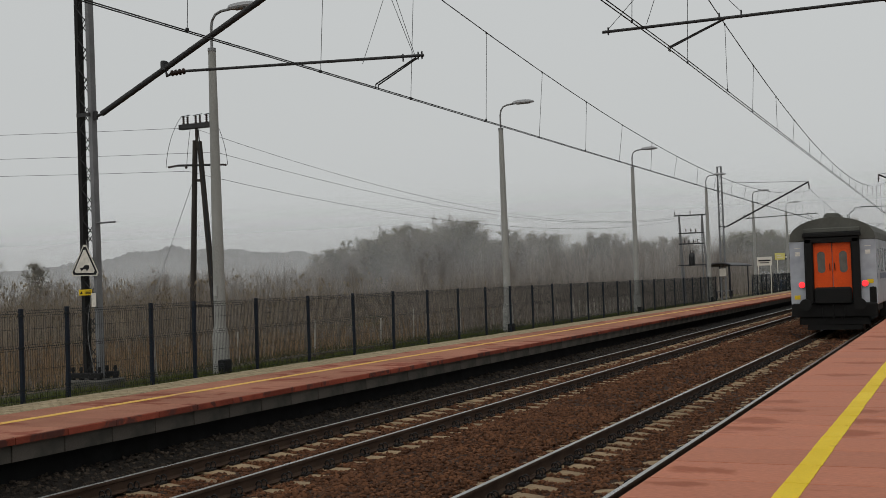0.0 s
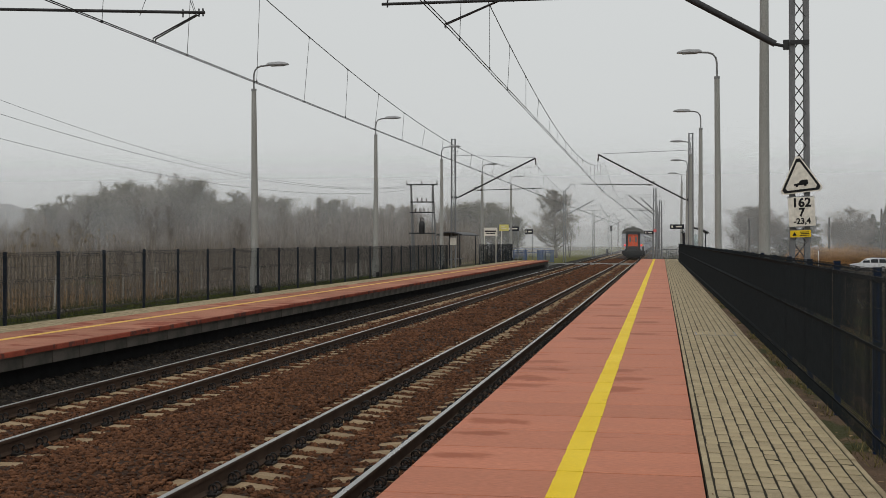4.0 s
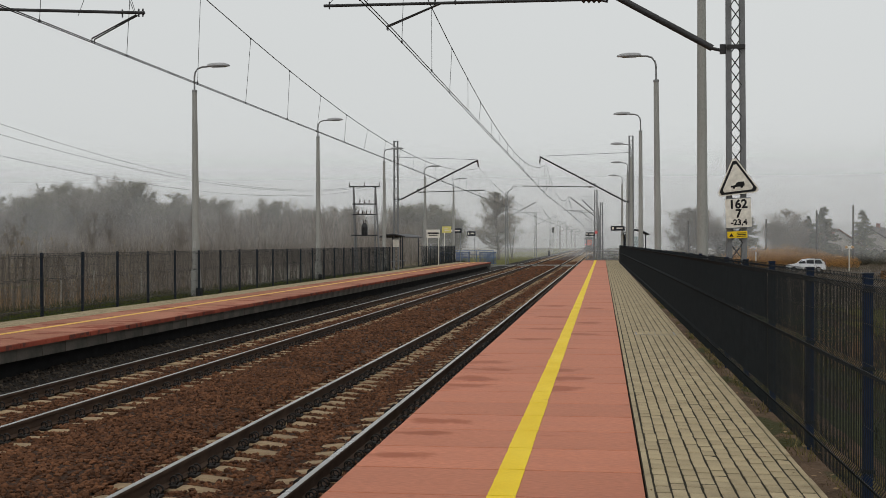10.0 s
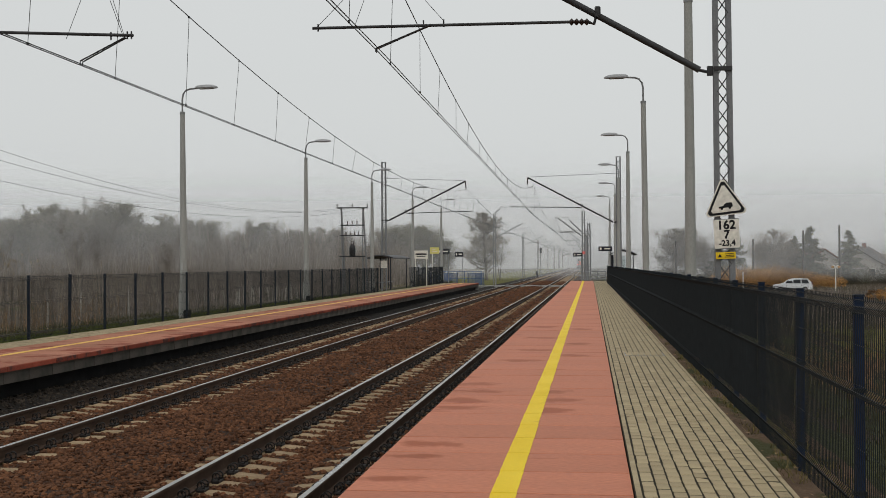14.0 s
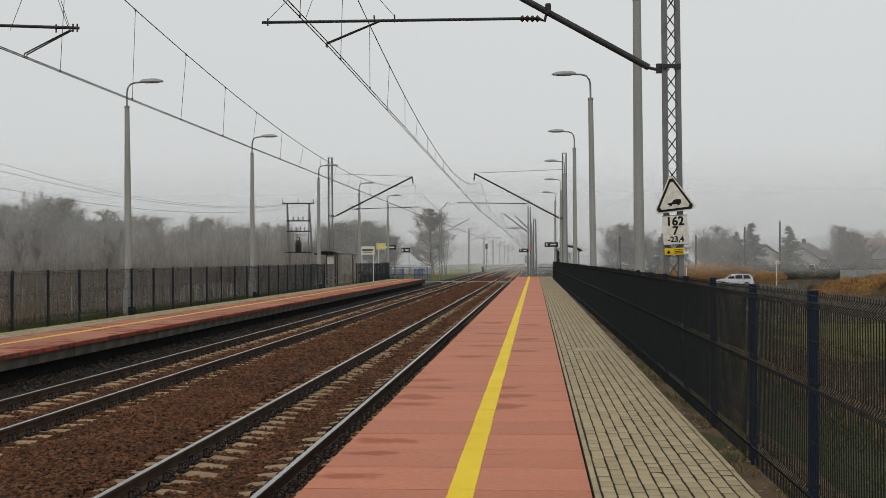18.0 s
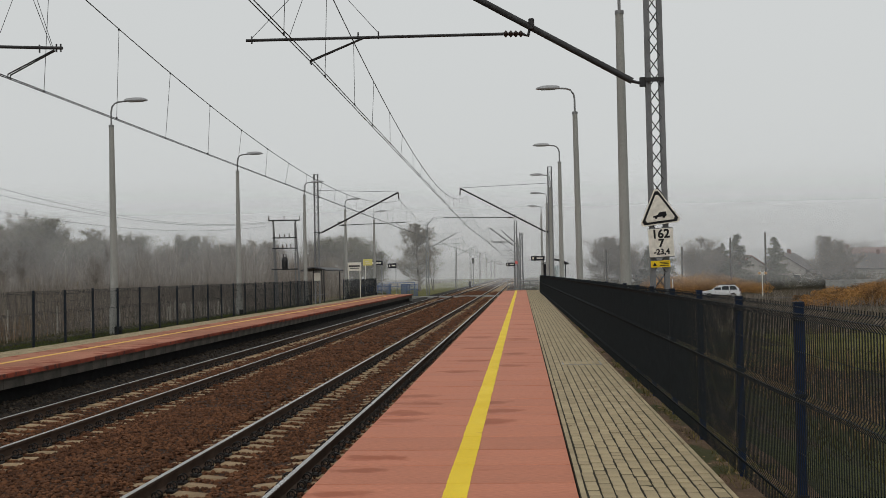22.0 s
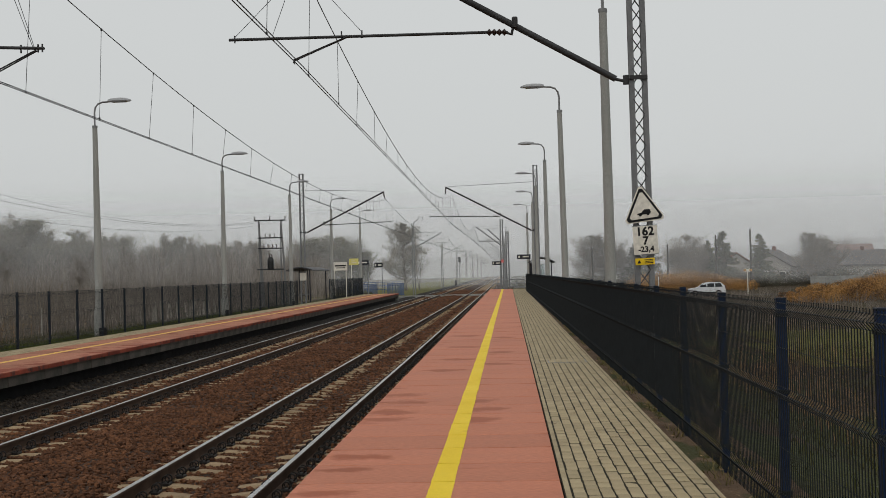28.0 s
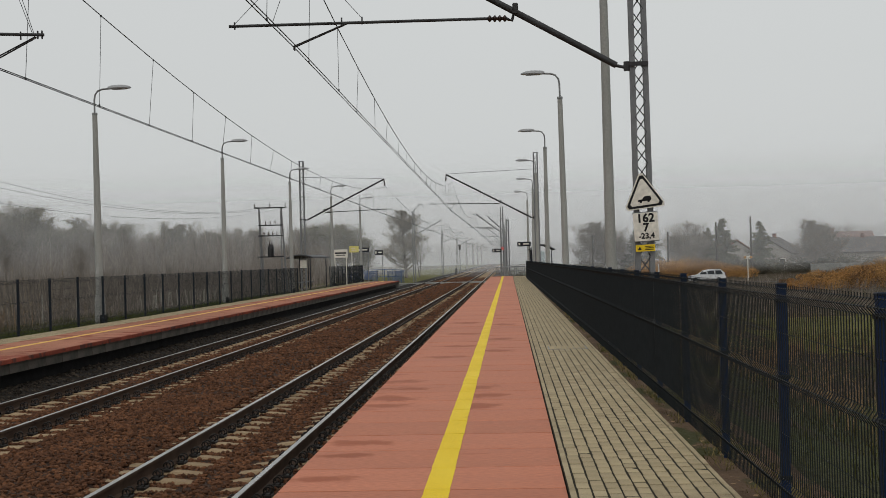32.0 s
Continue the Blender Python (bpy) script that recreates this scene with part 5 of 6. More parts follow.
# transformer on a frame of two poles
t = thing("transformer_station", "pole-mounted transformer on a tall frame of two masts", "transformer", at=pose(-16.8, 92.0, 0, 0, 0, 8) @ Matrix.Diagonal((0.9, 1, 1, 1)))
for s in (-1, 1):
    part("pole", Geo().tube([(s * 1.05 + (0.45 if s > 0 else 0.2), 0, -0.8), (s * 1.05, 0, 7.15)], [0.10, 0.075], 8), GALV_FAR, t, "tall weathered pole")
    part("brace", Geo().tube([(s * 0.62 if s < 0 else 1.0, 0, -0.8), (s * 1.0, 0, 6.9)], [0.075, 0.05], 6), GALV_FAR, t, "slanting second leg")
for z, w in ((7.15, 1.5), (5.65, 1.15), (4.75, 1.15), (2.95, 1.25)):
    part("crossbeam", Geo().box(-w, w, -0.1, 0.1, z - 0.05, z + 0.05, 0.01), DARK_STEEL, t, "steel crossbeam")
tank = part("tank", Geo().tube([(0, 0, 3.0), (0, 0, 3.72), (0, 0, 3.92), (0, 0, 4.0)], [0.30, 0.30, 0.22, 0.08], 12), DARK_STEEL, t, "dark round transformer tank", smooth=True)
for x in (-0.25, -0.12, 0.0, 0.12, 0.25):
    part("fin", Geo().box(x - 0.02, x + 0.02, -0.36, -0.2, 3.1, 3.65), DARK_STEEL, tank)
for z, xs in ((7.20, (-1.45, 0.0, 1.45)), (5.70, (-0.45, 0.0, 0.45)), (4.80, (-0.6, -0.2, 0.2, 0.6)), (3.95, (-0.12, 0.12))):
    for x in xs:
        g = Geo()
        insulator(g, (x, 0, z), (x, 0, z + 0.32), 0.07, 3)
        part("insulator", g, INSUL, t, "brown pin insulator")

# the double wooden pole of the field line, with its wires
PX, PY = -23.45, 33.3
t = thing("utility_pole", "dark A-frame power pole with crossarms and insulators", "utility pole", at=P3(PX, PY))
part("pole", Geo().tube([(-0.50, 0, -0.5), (-0.08, 0, 8.2)], [0.13, 0.10], 10), WOOD_POLE, t, "leaning dark pole")
part("pole", Geo().tube([(0.72, 0.1, -0.5), (0.12, 0, 8.15)], [0.13, 0.10], 10), WOOD_POLE, t, "leaning dark pole")
part("top_post", Geo().tube([(0.0, 0, 7.9), (0.0, 0, 8.85)], 0.06, 8), WOOD_POLE, t)
g = Geo()
for z in (1.6, 6.6):
    k = 1 - z / 8.3
    g.box(-0.50 * k - 0.05, 0.72 * k + 0.1, -0.04, 0.06, z - 0.05, z + 0.05)
part("rung", g, WOOD_POLE, t, "bolted spacers between the poles")
switch = part("switch_beam", Geo().box(-0.80, 0.75, -0.12, 0.12, 8.68, 8.88, 0.02), DARK_STEEL, t, "dark switch beam")
for x in (-0.62, -0.42, -0.02, 0.18, 0.5, 0.68):
    g = Geo()
    insulator(g, (x, 0, 8.88), (x, 0, 9.2), 0.06, 4)
    part("insulator", g, INSUL, switch, "brown post insulator")
for x in (-0.52, 0.08, 0.6):
    part("blade", Geo().tube([(x - 0.22, 0, 9.2), (x + 0.22, 0, 9.24)], 0.018, 5), DARK_STEEL, switch)
part("crossarm", Geo().tube([(-0.95, 0, 7.26), (0.95, 0, 7.16)], 0.045, 8), DARK_STEEL, t, "steel crossarm")
for a, b in (((-0.95, 0, 7.26), (-1.45, 0, 7.22)), ((0.95, 0, 7.16), (1.4, 0, 7.12)), ((-0.5, -0.1, 7.2), (-0.2, -0.45, 7.08))):
    g = Geo()
    insulator(g, a, b, 0.05, 5)
    part("insulator", g, INSUL, t, "brown strain insulator")
for a, m, b in (((-0.74, 0, 9.2), (-1.45, 0.05, 8.5), (-1.55, 0, 7.22)), ((0.7, 0, 9.2), (1.3, 0.05, 8.4), (1.45, 0, 7.12)), ((-0.3, 0, 8.7), (-0.45, 0, 8.0), (-0.3, -0.3, 7.12))):
    pa, pm, pb = Vector(a), Vector(m), Vector(b)
    part("jumper", Geo().tube([(pa.lerp(pm, u)).lerp(pm.lerp(pb, u), u) for u in np.linspace(0, 1, 9)], 0.012, 4), WIRE, t, "loose jumper wire")
part("down_cable", Geo().tube([(0.2, -0.15, 8.6), (0.55, -0.15, 4.2), (0.8, -0.15, 0.0)], 0.025, 5), WIRE, t, "cable down the pole")
part("stay", Geo().tube([(-0.2, -0.1, 6.5), (-2.6, -1.0, -0.2)], 0.012, 4), GALV, t, "steel stay wire")
t = thing("power_line", "three thin sagging power wires over the field", "power line")
for k, (a, b, sag) in enumerate((((PX - 0.2, PY, 8.72), (-17.9, 92, 7.1), 1.70), ((PX + 0.9, PY, 7.66), (-16.8, 92, 7.1), 1.50), ((PX - 0.2, PY - 0.4, 6.95), (-15.6, 92, 7.1), 1.67))):
    a, b = Vector(a), Vector(b)
    part("wire", Geo().tube([a.lerp(b, u) - Vector((0, 0, 4 * sag * u * (1 - u))) for u in np.linspace(0, 1, 19)], 0.008, 4), WIRE, t)
    c = a + Vector((-0.0 - 40, -26 + k, 0.4 + 0.5 * k))
    part("wire", Geo().tube([a.lerp(c, u) - Vector((0, 0, 4 * 0.5 * u * (1 - u))) for u in np.linspace(0, 1, 13)], 0.007, 4), WIRE, t)

PALE_WOOD = mat("weathered_pale_wood", (0.36, 0.34, 0.30), (0.24, 0.22, 0.19), rough=0.9, scale=3, fine=40, stretch=(4, 4, 0.4), dist=0.004, vary=0.25)
# wooden fence stakes and rails in the field behind the opposite platform
for k in range(14):
    x, y = -12.8 - 0.35 * k + random.uniform(-0.4, 0.4), 17 + 4.2 * k
    t = thing("fence_stake", "weathered wooden stake leaning in the grass", "stake", "field stakes", at=pose(x, y, ground_height(x, y), random.uniform(-4, 4), random.uniform(-4, 4), 0))
    part("stake", Geo().tube([(0, 0, -0.2), (0, 0, random.uniform(0.8, 1.3))], [0.035, 0.028], 6), PALE_WOOD, t)
# a broken row of pale pickets at the edge of the brush
for k in range(17):
    x, y = -18.2 - 0.05 * k + random.uniform(-0.15, 0.15), 63.5 + 1.2 * k + (1.5 if k > 5 else 0.0)
    t = thing("picket", "pale weathered picket of a broken garden fence", "picket", "broken pickets", at=pose(x, y, ground_height(x, y), random.uniform(-5, 5), random.uniform(-9, 9), random.uniform(-20, 20)))
    hgt = random.uniform(0.75, 1.15)
    part("board", Geo().prism([(-0.05, -0.2), (0.05, -0.2), (0.05, hgt), (0.0, hgt + 0.07), (-0.05, hgt)], -0.012, 0.012), PALE_WOOD, t)

# manhole cover among the pavers, small debris
t = thing("manhole_cover", "flat paved manhole cover flush with the platform pavers", "manhole", at=P3(4.52, 16.9, PLAT))
part("rim", Geo().box(-0.36, 0.36, -0.36, 0.36, -0.03, 0.004, 0.004), GALV, t, "thin worn steel rim")
for i in range(6):
    for j in range(3):
        part("paver", Geo().box(-0.335 + i * 0.1125, -0.23 + i * 0.1125, -0.335 + j * 0.225, -0.118 + j * 0.225, -0.01, 0.008, 0.003), PAVER, t)

# ---- trees, brush, houses and the misty distance ----
BARK = mat("grey_bark", (0.30, 0.265, 0.225), (0.16, 0.140, 0.118), rough=0.95, scale=1.2, fine=30, vary=0.35, dist=0.01)
TWIG = mat("bare_twigs", (0.290, 0.255, 0.220), (0.200, 0.175, 0.150), rough=0.95, scale=0.4, fine=3, vary=0.22, bump=0)
NEEDLE = mat("dull_green_needles", (0.160, 0.160, 0.115), (0.110, 0.112, 0.080), rough=0.9, scale=0.8, fine=5, vary=0.25, bump=0)
BRUSH = mat("brown_brushwood", (0.275, 0.240, 0.206), (0.190, 0.164, 0.140), rough=0.95, scale=0.12, fine=2, island=0.45, bump=0, coords="World")
STALK = mat("dry_weed_stalks", (0.255, 0.210, 0.158), (0.180, 0.146, 0.110), rough=0.95, scale=0.3, fine=3, island=0.45, bump=0, coords="World")
LATE_LEAF = mat("last_dull_leaves", (0.215, 0.205, 0.145), (0.145, 0.140, 0.100), rough=0.9, scale=0.5, fine=4, island=0.4, bump=0)
SEED = mat("brown_seed_heads", (0.235, 0.190, 0.130), (0.150, 0.118, 0.082), rough=0.95, scale=0.5, fine=4, island=0.4, bump=0, coords="World")
STRAW = mat("rusty_straw", (0.27, 0.180, 0.098), (0.19, 0.125, 0.072), rough=0.95, scale=0.25, fine=3, island=0.5, bump=0, coords="World")
SCRUB = mat("grey_green_scrub", (0.105, 0.098, 0.066), (0.075, 0.066, 0.048), rough=0.95, scale=0.12, fine=2, island=0.4, bump=0, coords="World")
GREEN_BLADE = mat("green_verge_grass", (0.090, 0.115, 0.024), (0.070, 0.070, 0.024), rough=0.9, scale=0.5, fine=4, island=0.45, bump=0, coords="World")
ORANGE_LEAF = mat("rusty_knotweed_leaves", (0.47, 0.265, 0.085), (0.30, 0.145, 0.052), rough=0.85, scale=0.25, fine=2, island=0.55, bump=0, coords="World",
                  stain=(0.13, 0.075, 0.035), stain_scale=0.5, stain_at=0.52)
STRAW_BLADE = mat("straw_tufts", (0.22, 0.165, 0.070), (0.095, 0.095, 0.030), rough=0.9, scale=0.9, fine=4, island=0.5, bump=0, coords="World")
LAWN_BLADE = mat("yellow_green_tufts", (0.165, 0.150, 0.042), (0.110, 0.110, 0.030), rough=0.9, scale=0.3, fine=4, island=0.45, bump=0, coords="World")
BLADE = mat("short_verge_grass", (0.058, 0.068, 0.017), (0.085, 0.064, 0.028), rough=0.9, scale=0.4, fine=4, island=0.5, bump=0, coords="World")


def wander(rng, p, d, length, n, bend, lift=0.0):
    """Points of a branch that starts at p towards d."""
    pts, p, d = [Vector(p)], Vector(p), Vector(d).normalized()
    for i in range(n):
        d = (d + Vector((rng.uniform(-bend, bend), rng.uniform(-bend, bend), rng.uniform(-bend, bend) + lift))).normalized()
        p = p + d * (length / n)
        pts.append(p.copy())
    return pts


def bare_tree_meshes(seed, h, spread=0.42, stems=1, twigs=5, thick=1.0, up=(0.4, 1.2), leaves=0, leaf=0.11, limbs=0, oval=False, low=0.25):
    """A leafless tree: a trunk with limbs, and a crown of branches and fine twigs."""
    rng = random.Random(seed)
    trunk, crown = Geo(), Geo()
    for s in range(stems):
        lean = Vector((rng.uniform(-0.12, 0.12), rng.uniform(-0.12, 0.12), 1)) if stems == 1 else Vector((rng.uniform(-0.3, 0.3), rng.uniform(-0.3, 0.3), 1))
        hs = h * rng.uniform(0.8, 1.0)
        axis = wander(rng, (rng.uniform(-0.2, 0.2) * (stems > 1), rng.uniform(-0.2, 0.2) * (stems > 1), -0.3), lean, hs * 0.9, 8, 0.07, 0.05)
        r0 = h * 0.014 * thick / (stems ** 0.5)
        trunk.tube(axis, [r0 * (1 - 0.85 * i / 8) for i in range(9)], 6)
        for k in range(limbs or int((15 if thick < 1.3 else 30) / stems ** 0.5)):
            f = rng.uniform(low, 1.0)
            i = min(7, int(f * 8))
            p = axis[i].lerp(axis[i + 1], f * 8 - i if f < 1 else 1)
            a = rng.uniform(0, 6.283)
            d = Vector((math.cos(a), math.sin(a), rng.uniform(*up)))
            ln = hs * spread * (0.12 + 1.0 * math.sin(math.pi * (0.30 + 0.67 * f)) if oval else 1.15 - 0.75 * f) * rng.uniform(0.7, 1.15)
            limb = wander(rng, p, d, ln, 5, 0.2, 0.08)
            rl = r0 * 0.42 * (1.1 - 0.7 * f)
            trunk.tube(limb, [rl * (1 - 0.8 * j / 5) for j in range(6)], 4, caps=False)
            for q in range(6):
                j = rng.randint(1, 5)
                a = rng.uniform(0, 6.283)
                br = wander(rng, limb[j], Vector((math.cos(a), math.sin(a), rng.uniform(0.1, 1.0))), ln * rng.uniform(0.3, 0.6), 3, 0.3, 0.1)
                crown.tube(br, [rl * 0.38, rl * 0.32, rl * 0.26, rl * 0.2], 3, caps=False)
                for w in range(twigs):
                    a = rng.uniform(0, 6.283)
                    tw = wander(rng, br[rng.randint(1, 3)], Vector((math.cos(a), math.sin(a), rng.uniform(0.1, 1.6))), ln * rng.uniform(0.15, 0.35), 1, 0.35, 0.1)
                    crown.tube(tw, [rl * 0.10 + 0.012, 0.006], 3, caps=False)
                for w in range(leaves):
                    c = br[rng.randint(1, 3)] + Vector((rng.gauss(0, 1), rng.gauss(0, 1), rng.gauss(0, 0.8))) * ln * 0.10
                    u = Vector((rng.gauss(0, 1), rng.gauss(0, 1), rng.gauss(0, 0.6))).normalized() * leaf * rng.uniform(0.6, 1.4)
                    q = u.cross(Vector((rng.gauss(0, 1), rng.gauss(0, 1), rng.gauss(0, 1)))).normalized() * leaf * 0.6
                    crown.add([tuple(c - u), tuple(c + q), tuple(c + u), tuple(c - q)], [(0, 1, 2, 3)], 1)
    return trunk.mesh("trunk", BARK), crown.mesh("crown", [TWIG, LATE_LEAF])


def conifer_meshes(seed, h):
    """A conifer: a straight trunk and whorls of boughs set with short needle sprays."""
    rng = random.Random(seed)
    trunk, crown = Geo(), Geo()
    trunk.tube([(0, 0, -0.3), (0, 0, h * 0.5), (0, 0, h * 0.97)], [h * 0.016, h * 0.011, h * 0.003], 7)
    start = 0.12
    for k in range(84):
        f = start + (1 - start) * k / 84
        wide = (1 - f) ** 0.8 * 0.36 * h + 0.2
        a = rng.uniform(0, 6.283)
        d = Vector((math.cos(a), math.sin(a), -0.22))
        bough = wander(rng, (0, 0, f * h), d, wide * rng.uniform(0.75, 1.15), 4, 0.12, 0.03)
        trunk.tube(bough, [0.03, 0.024, 0.018, 0.012, 0.005], 3, caps=False)
        for j in range(1, 5):
            for q in range(20):
                c = bough[j] + Vector((rng.uniform(-1, 1), rng.uniform(-1, 1), rng.uniform(-0.8, 0.7))) * wide * 0.15
                u = Vector((rng.uniform(-1, 1), rng.uniform(-1, 1), rng.uniform(-0.4, 0.7))).normalized() * h * 0.022 * rng.uniform(0.7, 1.5)
                w = u.cross(Vector((rng.uniform(-1, 1), rng.uniform(-1, 1), rng.uniform(-1, 1)))).normalized() * h * 0.010
                crown.add([tuple(c - u), tuple(c + w), tuple(c + u), tuple(c - w)], [(0, 1, 2, 3)])
    return trunk.mesh("trunk", BARK), crown.mesh("crown", NEEDLE)


def tree(name, meshes, x, y, label, group, scale=1.0, turn=0.0, z=None):
    t = thing(name, label, "tree", group)
    t.matrix_basis = P3(x, y, ground_height(x, y) if z is None else z, turn) @ Matrix.Scale(scale, 4)
    part("trunk", meshes[0], None, t)
    part("crown", meshes[1], None, t)
    return t


BARE = [bare_tree_meshes(11 + k, 10.0, (0.34, 0.42, 0.36, 0.48)[k], (1, 1, 2, 3)[k], 9, leaves=(9, 14, 6, 12)[k]) for k in range(4)]
SAPLINGS = [bare_tree_meshes(71 + k, 10.0, 0.30, (2, 3, 4)[k], 8, 0.8, (1.4, 3.0)) for k in range(3)]
OLD = [bare_tree_meshes(31 + k, 11.0, 0.40, 1, 18, 1.35, up=(0.2, 0.9), leaves=3, limbs=40, oval=True, low=0.18) for k in range(3)]
LEAFY = [bare_tree_meshes(131 + k, 11.0, 0.42, 1, 8, 1.3, leaves=30, leaf=0.12, limbs=32, oval=True, low=0.18) for k in range(2)]
TALL = bare_tree_meshes(91, 11.0, 0.27, 1, 24, 1.5, up=(0.0, 0.6), leaves=2, limbs=56, oval=True, low=0.12)
SPRUCES = [conifer_meshes(61 + k, 10.0) for k in range(2)]

rng = random.Random(77)


def wood_top(a):
    """Height of the wood's top over the eye, as a slope, by the angle left of the line."""
    pts = ((9.5, 0.022), (12.5, 0.026), (14.5, 0.031), (16, 0.036), (18.5, 0.033), (20, 0.037), (22, 0.044), (24.5, 0.052), (27, 0.049), (28.5, 0.040), (30.5, 0.026), (34, 0.016))
    return float(np.interp(a, [p[0] for p in pts], [p[1] for p in pts]))


# the wood behind the field
for k in range(225):
    a = rng.uniform(13.2, 31.5)
    d = rng.uniform(164, 200)
    x, y = 3.5 - d * math.tan(radians(a)), -4.5 + d
    h = 2.6 + wood_top(a) * d / math.cos(radians(a)) * rng.uniform(0.60, 1.20)
    if rng.random() < (0.22 if a < 19 else 0.08):
        tree("leafy_tree", rng.choice(LEAFY), x, y, "tree still in dull olive leaf at the misty wood edge", "wood trees", h / 11.0, rng.uniform(0, 360))
    else:
        tree("bare_tree", rng.choice(BARE + SAPLINGS), x, y, "leafless young tree in the misty wood edge", "wood trees", h / 10.0, rng.uniform(0, 360))
for k in range(40):
    a, d = rng.uniform(11.5, 44), rng.uniform(96, 152)
    x, y = 3.5 - d * math.tan(radians(a)), -4.5 + d
    tree("bare_tree", rng.choice(SAPLINGS), x, y, "leafless young tree in the brown brushwood", "brushwood trees", rng.uniform(0.28, 0.56) * (1.15 if a > 20 else 0.8), rng.uniform(0, 360))
tree("bare_tree", SAPLINGS[0], -47.0, 45.0, "thin leafless tree alone in the field", "lone trees", 0.62, 40)
tree("bare_tree", BARE[2], -50.5, 52.0, "thin leafless tree alone in the field", "lone trees", 0.55, 140)
for x, y, k in ((-38.0, 84.0, 0.62), (-33.5, 92.0, 0.55), (-42.5, 98.0, 0.7), (-29.0, 104.0, 0.5), (-36.0, 112.0, 0.66)):
    tree("bare_tree", SAPLINGS[1], x, y, "leafless sapling in the brushwood", "saplings", k, x * 37)
# trees by the line and in the village
for x, y, h, m, label in ((-40.0, 180, 10.6, OLD[0], "broad leafless tree standing in the mist"), (-43.0, 184, 9.6, OLD[2], "broad leafless tree standing in the mist"), (-37.5, 186, 9.8, OLD[1], "broad leafless tree standing in the mist"),
                          (-13.1, 180, 13.0, TALL, "tall leafless tree with ivy-grey crown beside the line"), (-11.4, 184, 9.6, BARE[2], "leafless tree beside the misty line"),
                          (16.4, 180, 10.6, OLD[1], "broad leafless tree by the village"), (18.6, 184, 9.6, OLD[2], "broad leafless tree by the village"), (22.6, 188, 8.6, OLD[0], "leafless tree by the village"),
                          (32.6, 180, 9.3, OLD[2], "leafless garden tree near the houses"), (34.6, 184, 8.4, OLD[0], "leafless garden tree near the houses"), (30.6, 178, 8.0, OLD[1], "leafless garden tree near the houses"),
                          (52.0, 180, 10.2, OLD[1], "broad leafless tree beside the long house"), (54.0, 176, 8.2, OLD[2], "broad leafless tree beside the long house"), (50.0, 172, 7.4, OLD[0], "leafless tree beside the long house")):
    tree("bare_tree", m, x, y, label, "lone trees", h / 11.0, rng.uniform(0, 360))
for x, y, h in ((-28.0, 178, 11.4), (-25.4, 182, 9.6), (-22.4, 177, 10.6), (-31.0, 184, 8.6), (-20.2, 180, 8.6)):
    tree("leafy_tree", LEAFY[int(x) % 2], x, y, "broad tree still in dull olive leaf beside the shelter", "lone trees", h / 11.0, rng.uniform(0, 360))
for x, y, h in ((26.0, 180, 8.6), (37.8, 180, 8.9), (36.4, 186, 7.6), (43.2, 178, 8.2), (24.4, 186, 7.4)):
    tree("spruce_tree", SPRUCES[int(y) % 2], x, y, "dark spruce in a misty garden", "garden spruces", h / 10.0, rng.uniform(0, 360))


def stems_object(name, label, material, spots, heights, forks, seed, heads=None, width=0.010):
    """Upright dry stems, each with some forks; one object."""
    r = random.Random(seed)
    g, hd = Geo(), Geo()
    for (x, y), h in zip(spots, heights):
        z = ground_height(x, y) - 0.05
        top = Vector((x + r.uniform(-0.16, 0.16) * h, y + r.uniform(-0.1, 0.1) * h, z + h))
        mid = Vector((x, y, z)).lerp(top, 0.5) + Vector((r.uniform(-0.05, 0.05) * h, 0, 0))
        w = width * (0.6 + 0.2 * h)
        g.tube([(x, y, z), mid, top], [w, w * 0.75, w * 0.3], 3, caps=False)
        for k in range(forks):
            a, f = r.uniform(0, 6.283), r.uniform(0.3, 0.95)
            p = Vector((x, y, z)).lerp(top, f)
            q = p + Vector((math.cos(a) * 0.5, math.sin(a) * 0.5, 0.9)) * h * r.uniform(0.12, 0.34)
            g.tube([p, q], [w * 0.5, w * 0.2], 3, caps=False)
            if heads and r.random() < heads * 0.4:
                hd.ball(q, r.uniform(0.020, 0.038), 5, 3, sz=1.4)
        if heads and r.random() < heads:
            for k in range(3):
                hd.ball(top + Vector((r.uniform(-0.09, 0.09), r.uniform(-0.09, 0.09), r.uniform(-0.10, 0.06))), r.uniform(0.024, 0.045), 5, 3, sz=1.6)
    me = bpy.data.meshes.new(name)
    me.from_pydata(g.v, [], g.f)
    me.materials.append(material)
    ob = part(name, me, None)
    tagged(ob, label, "brush", kind="stuff")
    if heads:
        me = bpy.data.meshes.new("seed_heads")
        me.from_pydata(hd.v, [], hd.f)
        me.materials.append(SEED)
        tagged(part("seed_heads", me, None, ob), "brown fluffy seed heads", kind="stuff")


def scatter(n, seed, x0, x1, y0, y1, keep):
    r, out = random.Random(seed), []
    while len(out) < n:
        x, y = r.uniform(x0, x1), r.uniform(y0, y1)
        if keep(x, y, r):
            out.append((x, y))
    return out


def thicket(x, y, r):
    a = math.degrees(math.atan2(3.5 - x, y + 4.5))
    return 9.0 < a < 46 and (a < 27 or r.random() < 0.35) and noise.noise(Vector((x * 0.07, y * 0.07, 2.0))) > -0.35 + r.uniform(-0.2, 0.2)


spots = scatter(3600, 43, -70, -13, 44, 100, lambda x, y, r: thicket(x, y, r) and -x > 11 + 0.07 * y)
stems_object("brushwood", "brown leafless brushwood behind the opposite fence", BRUSH, spots, [random.uniform(0.7, 1.9) * (0.9 + 0.7 * noise.noise(Vector((x * 0.08, y * 0.08, 9)))) for x, y in spots], 6, 24, width=0.011)
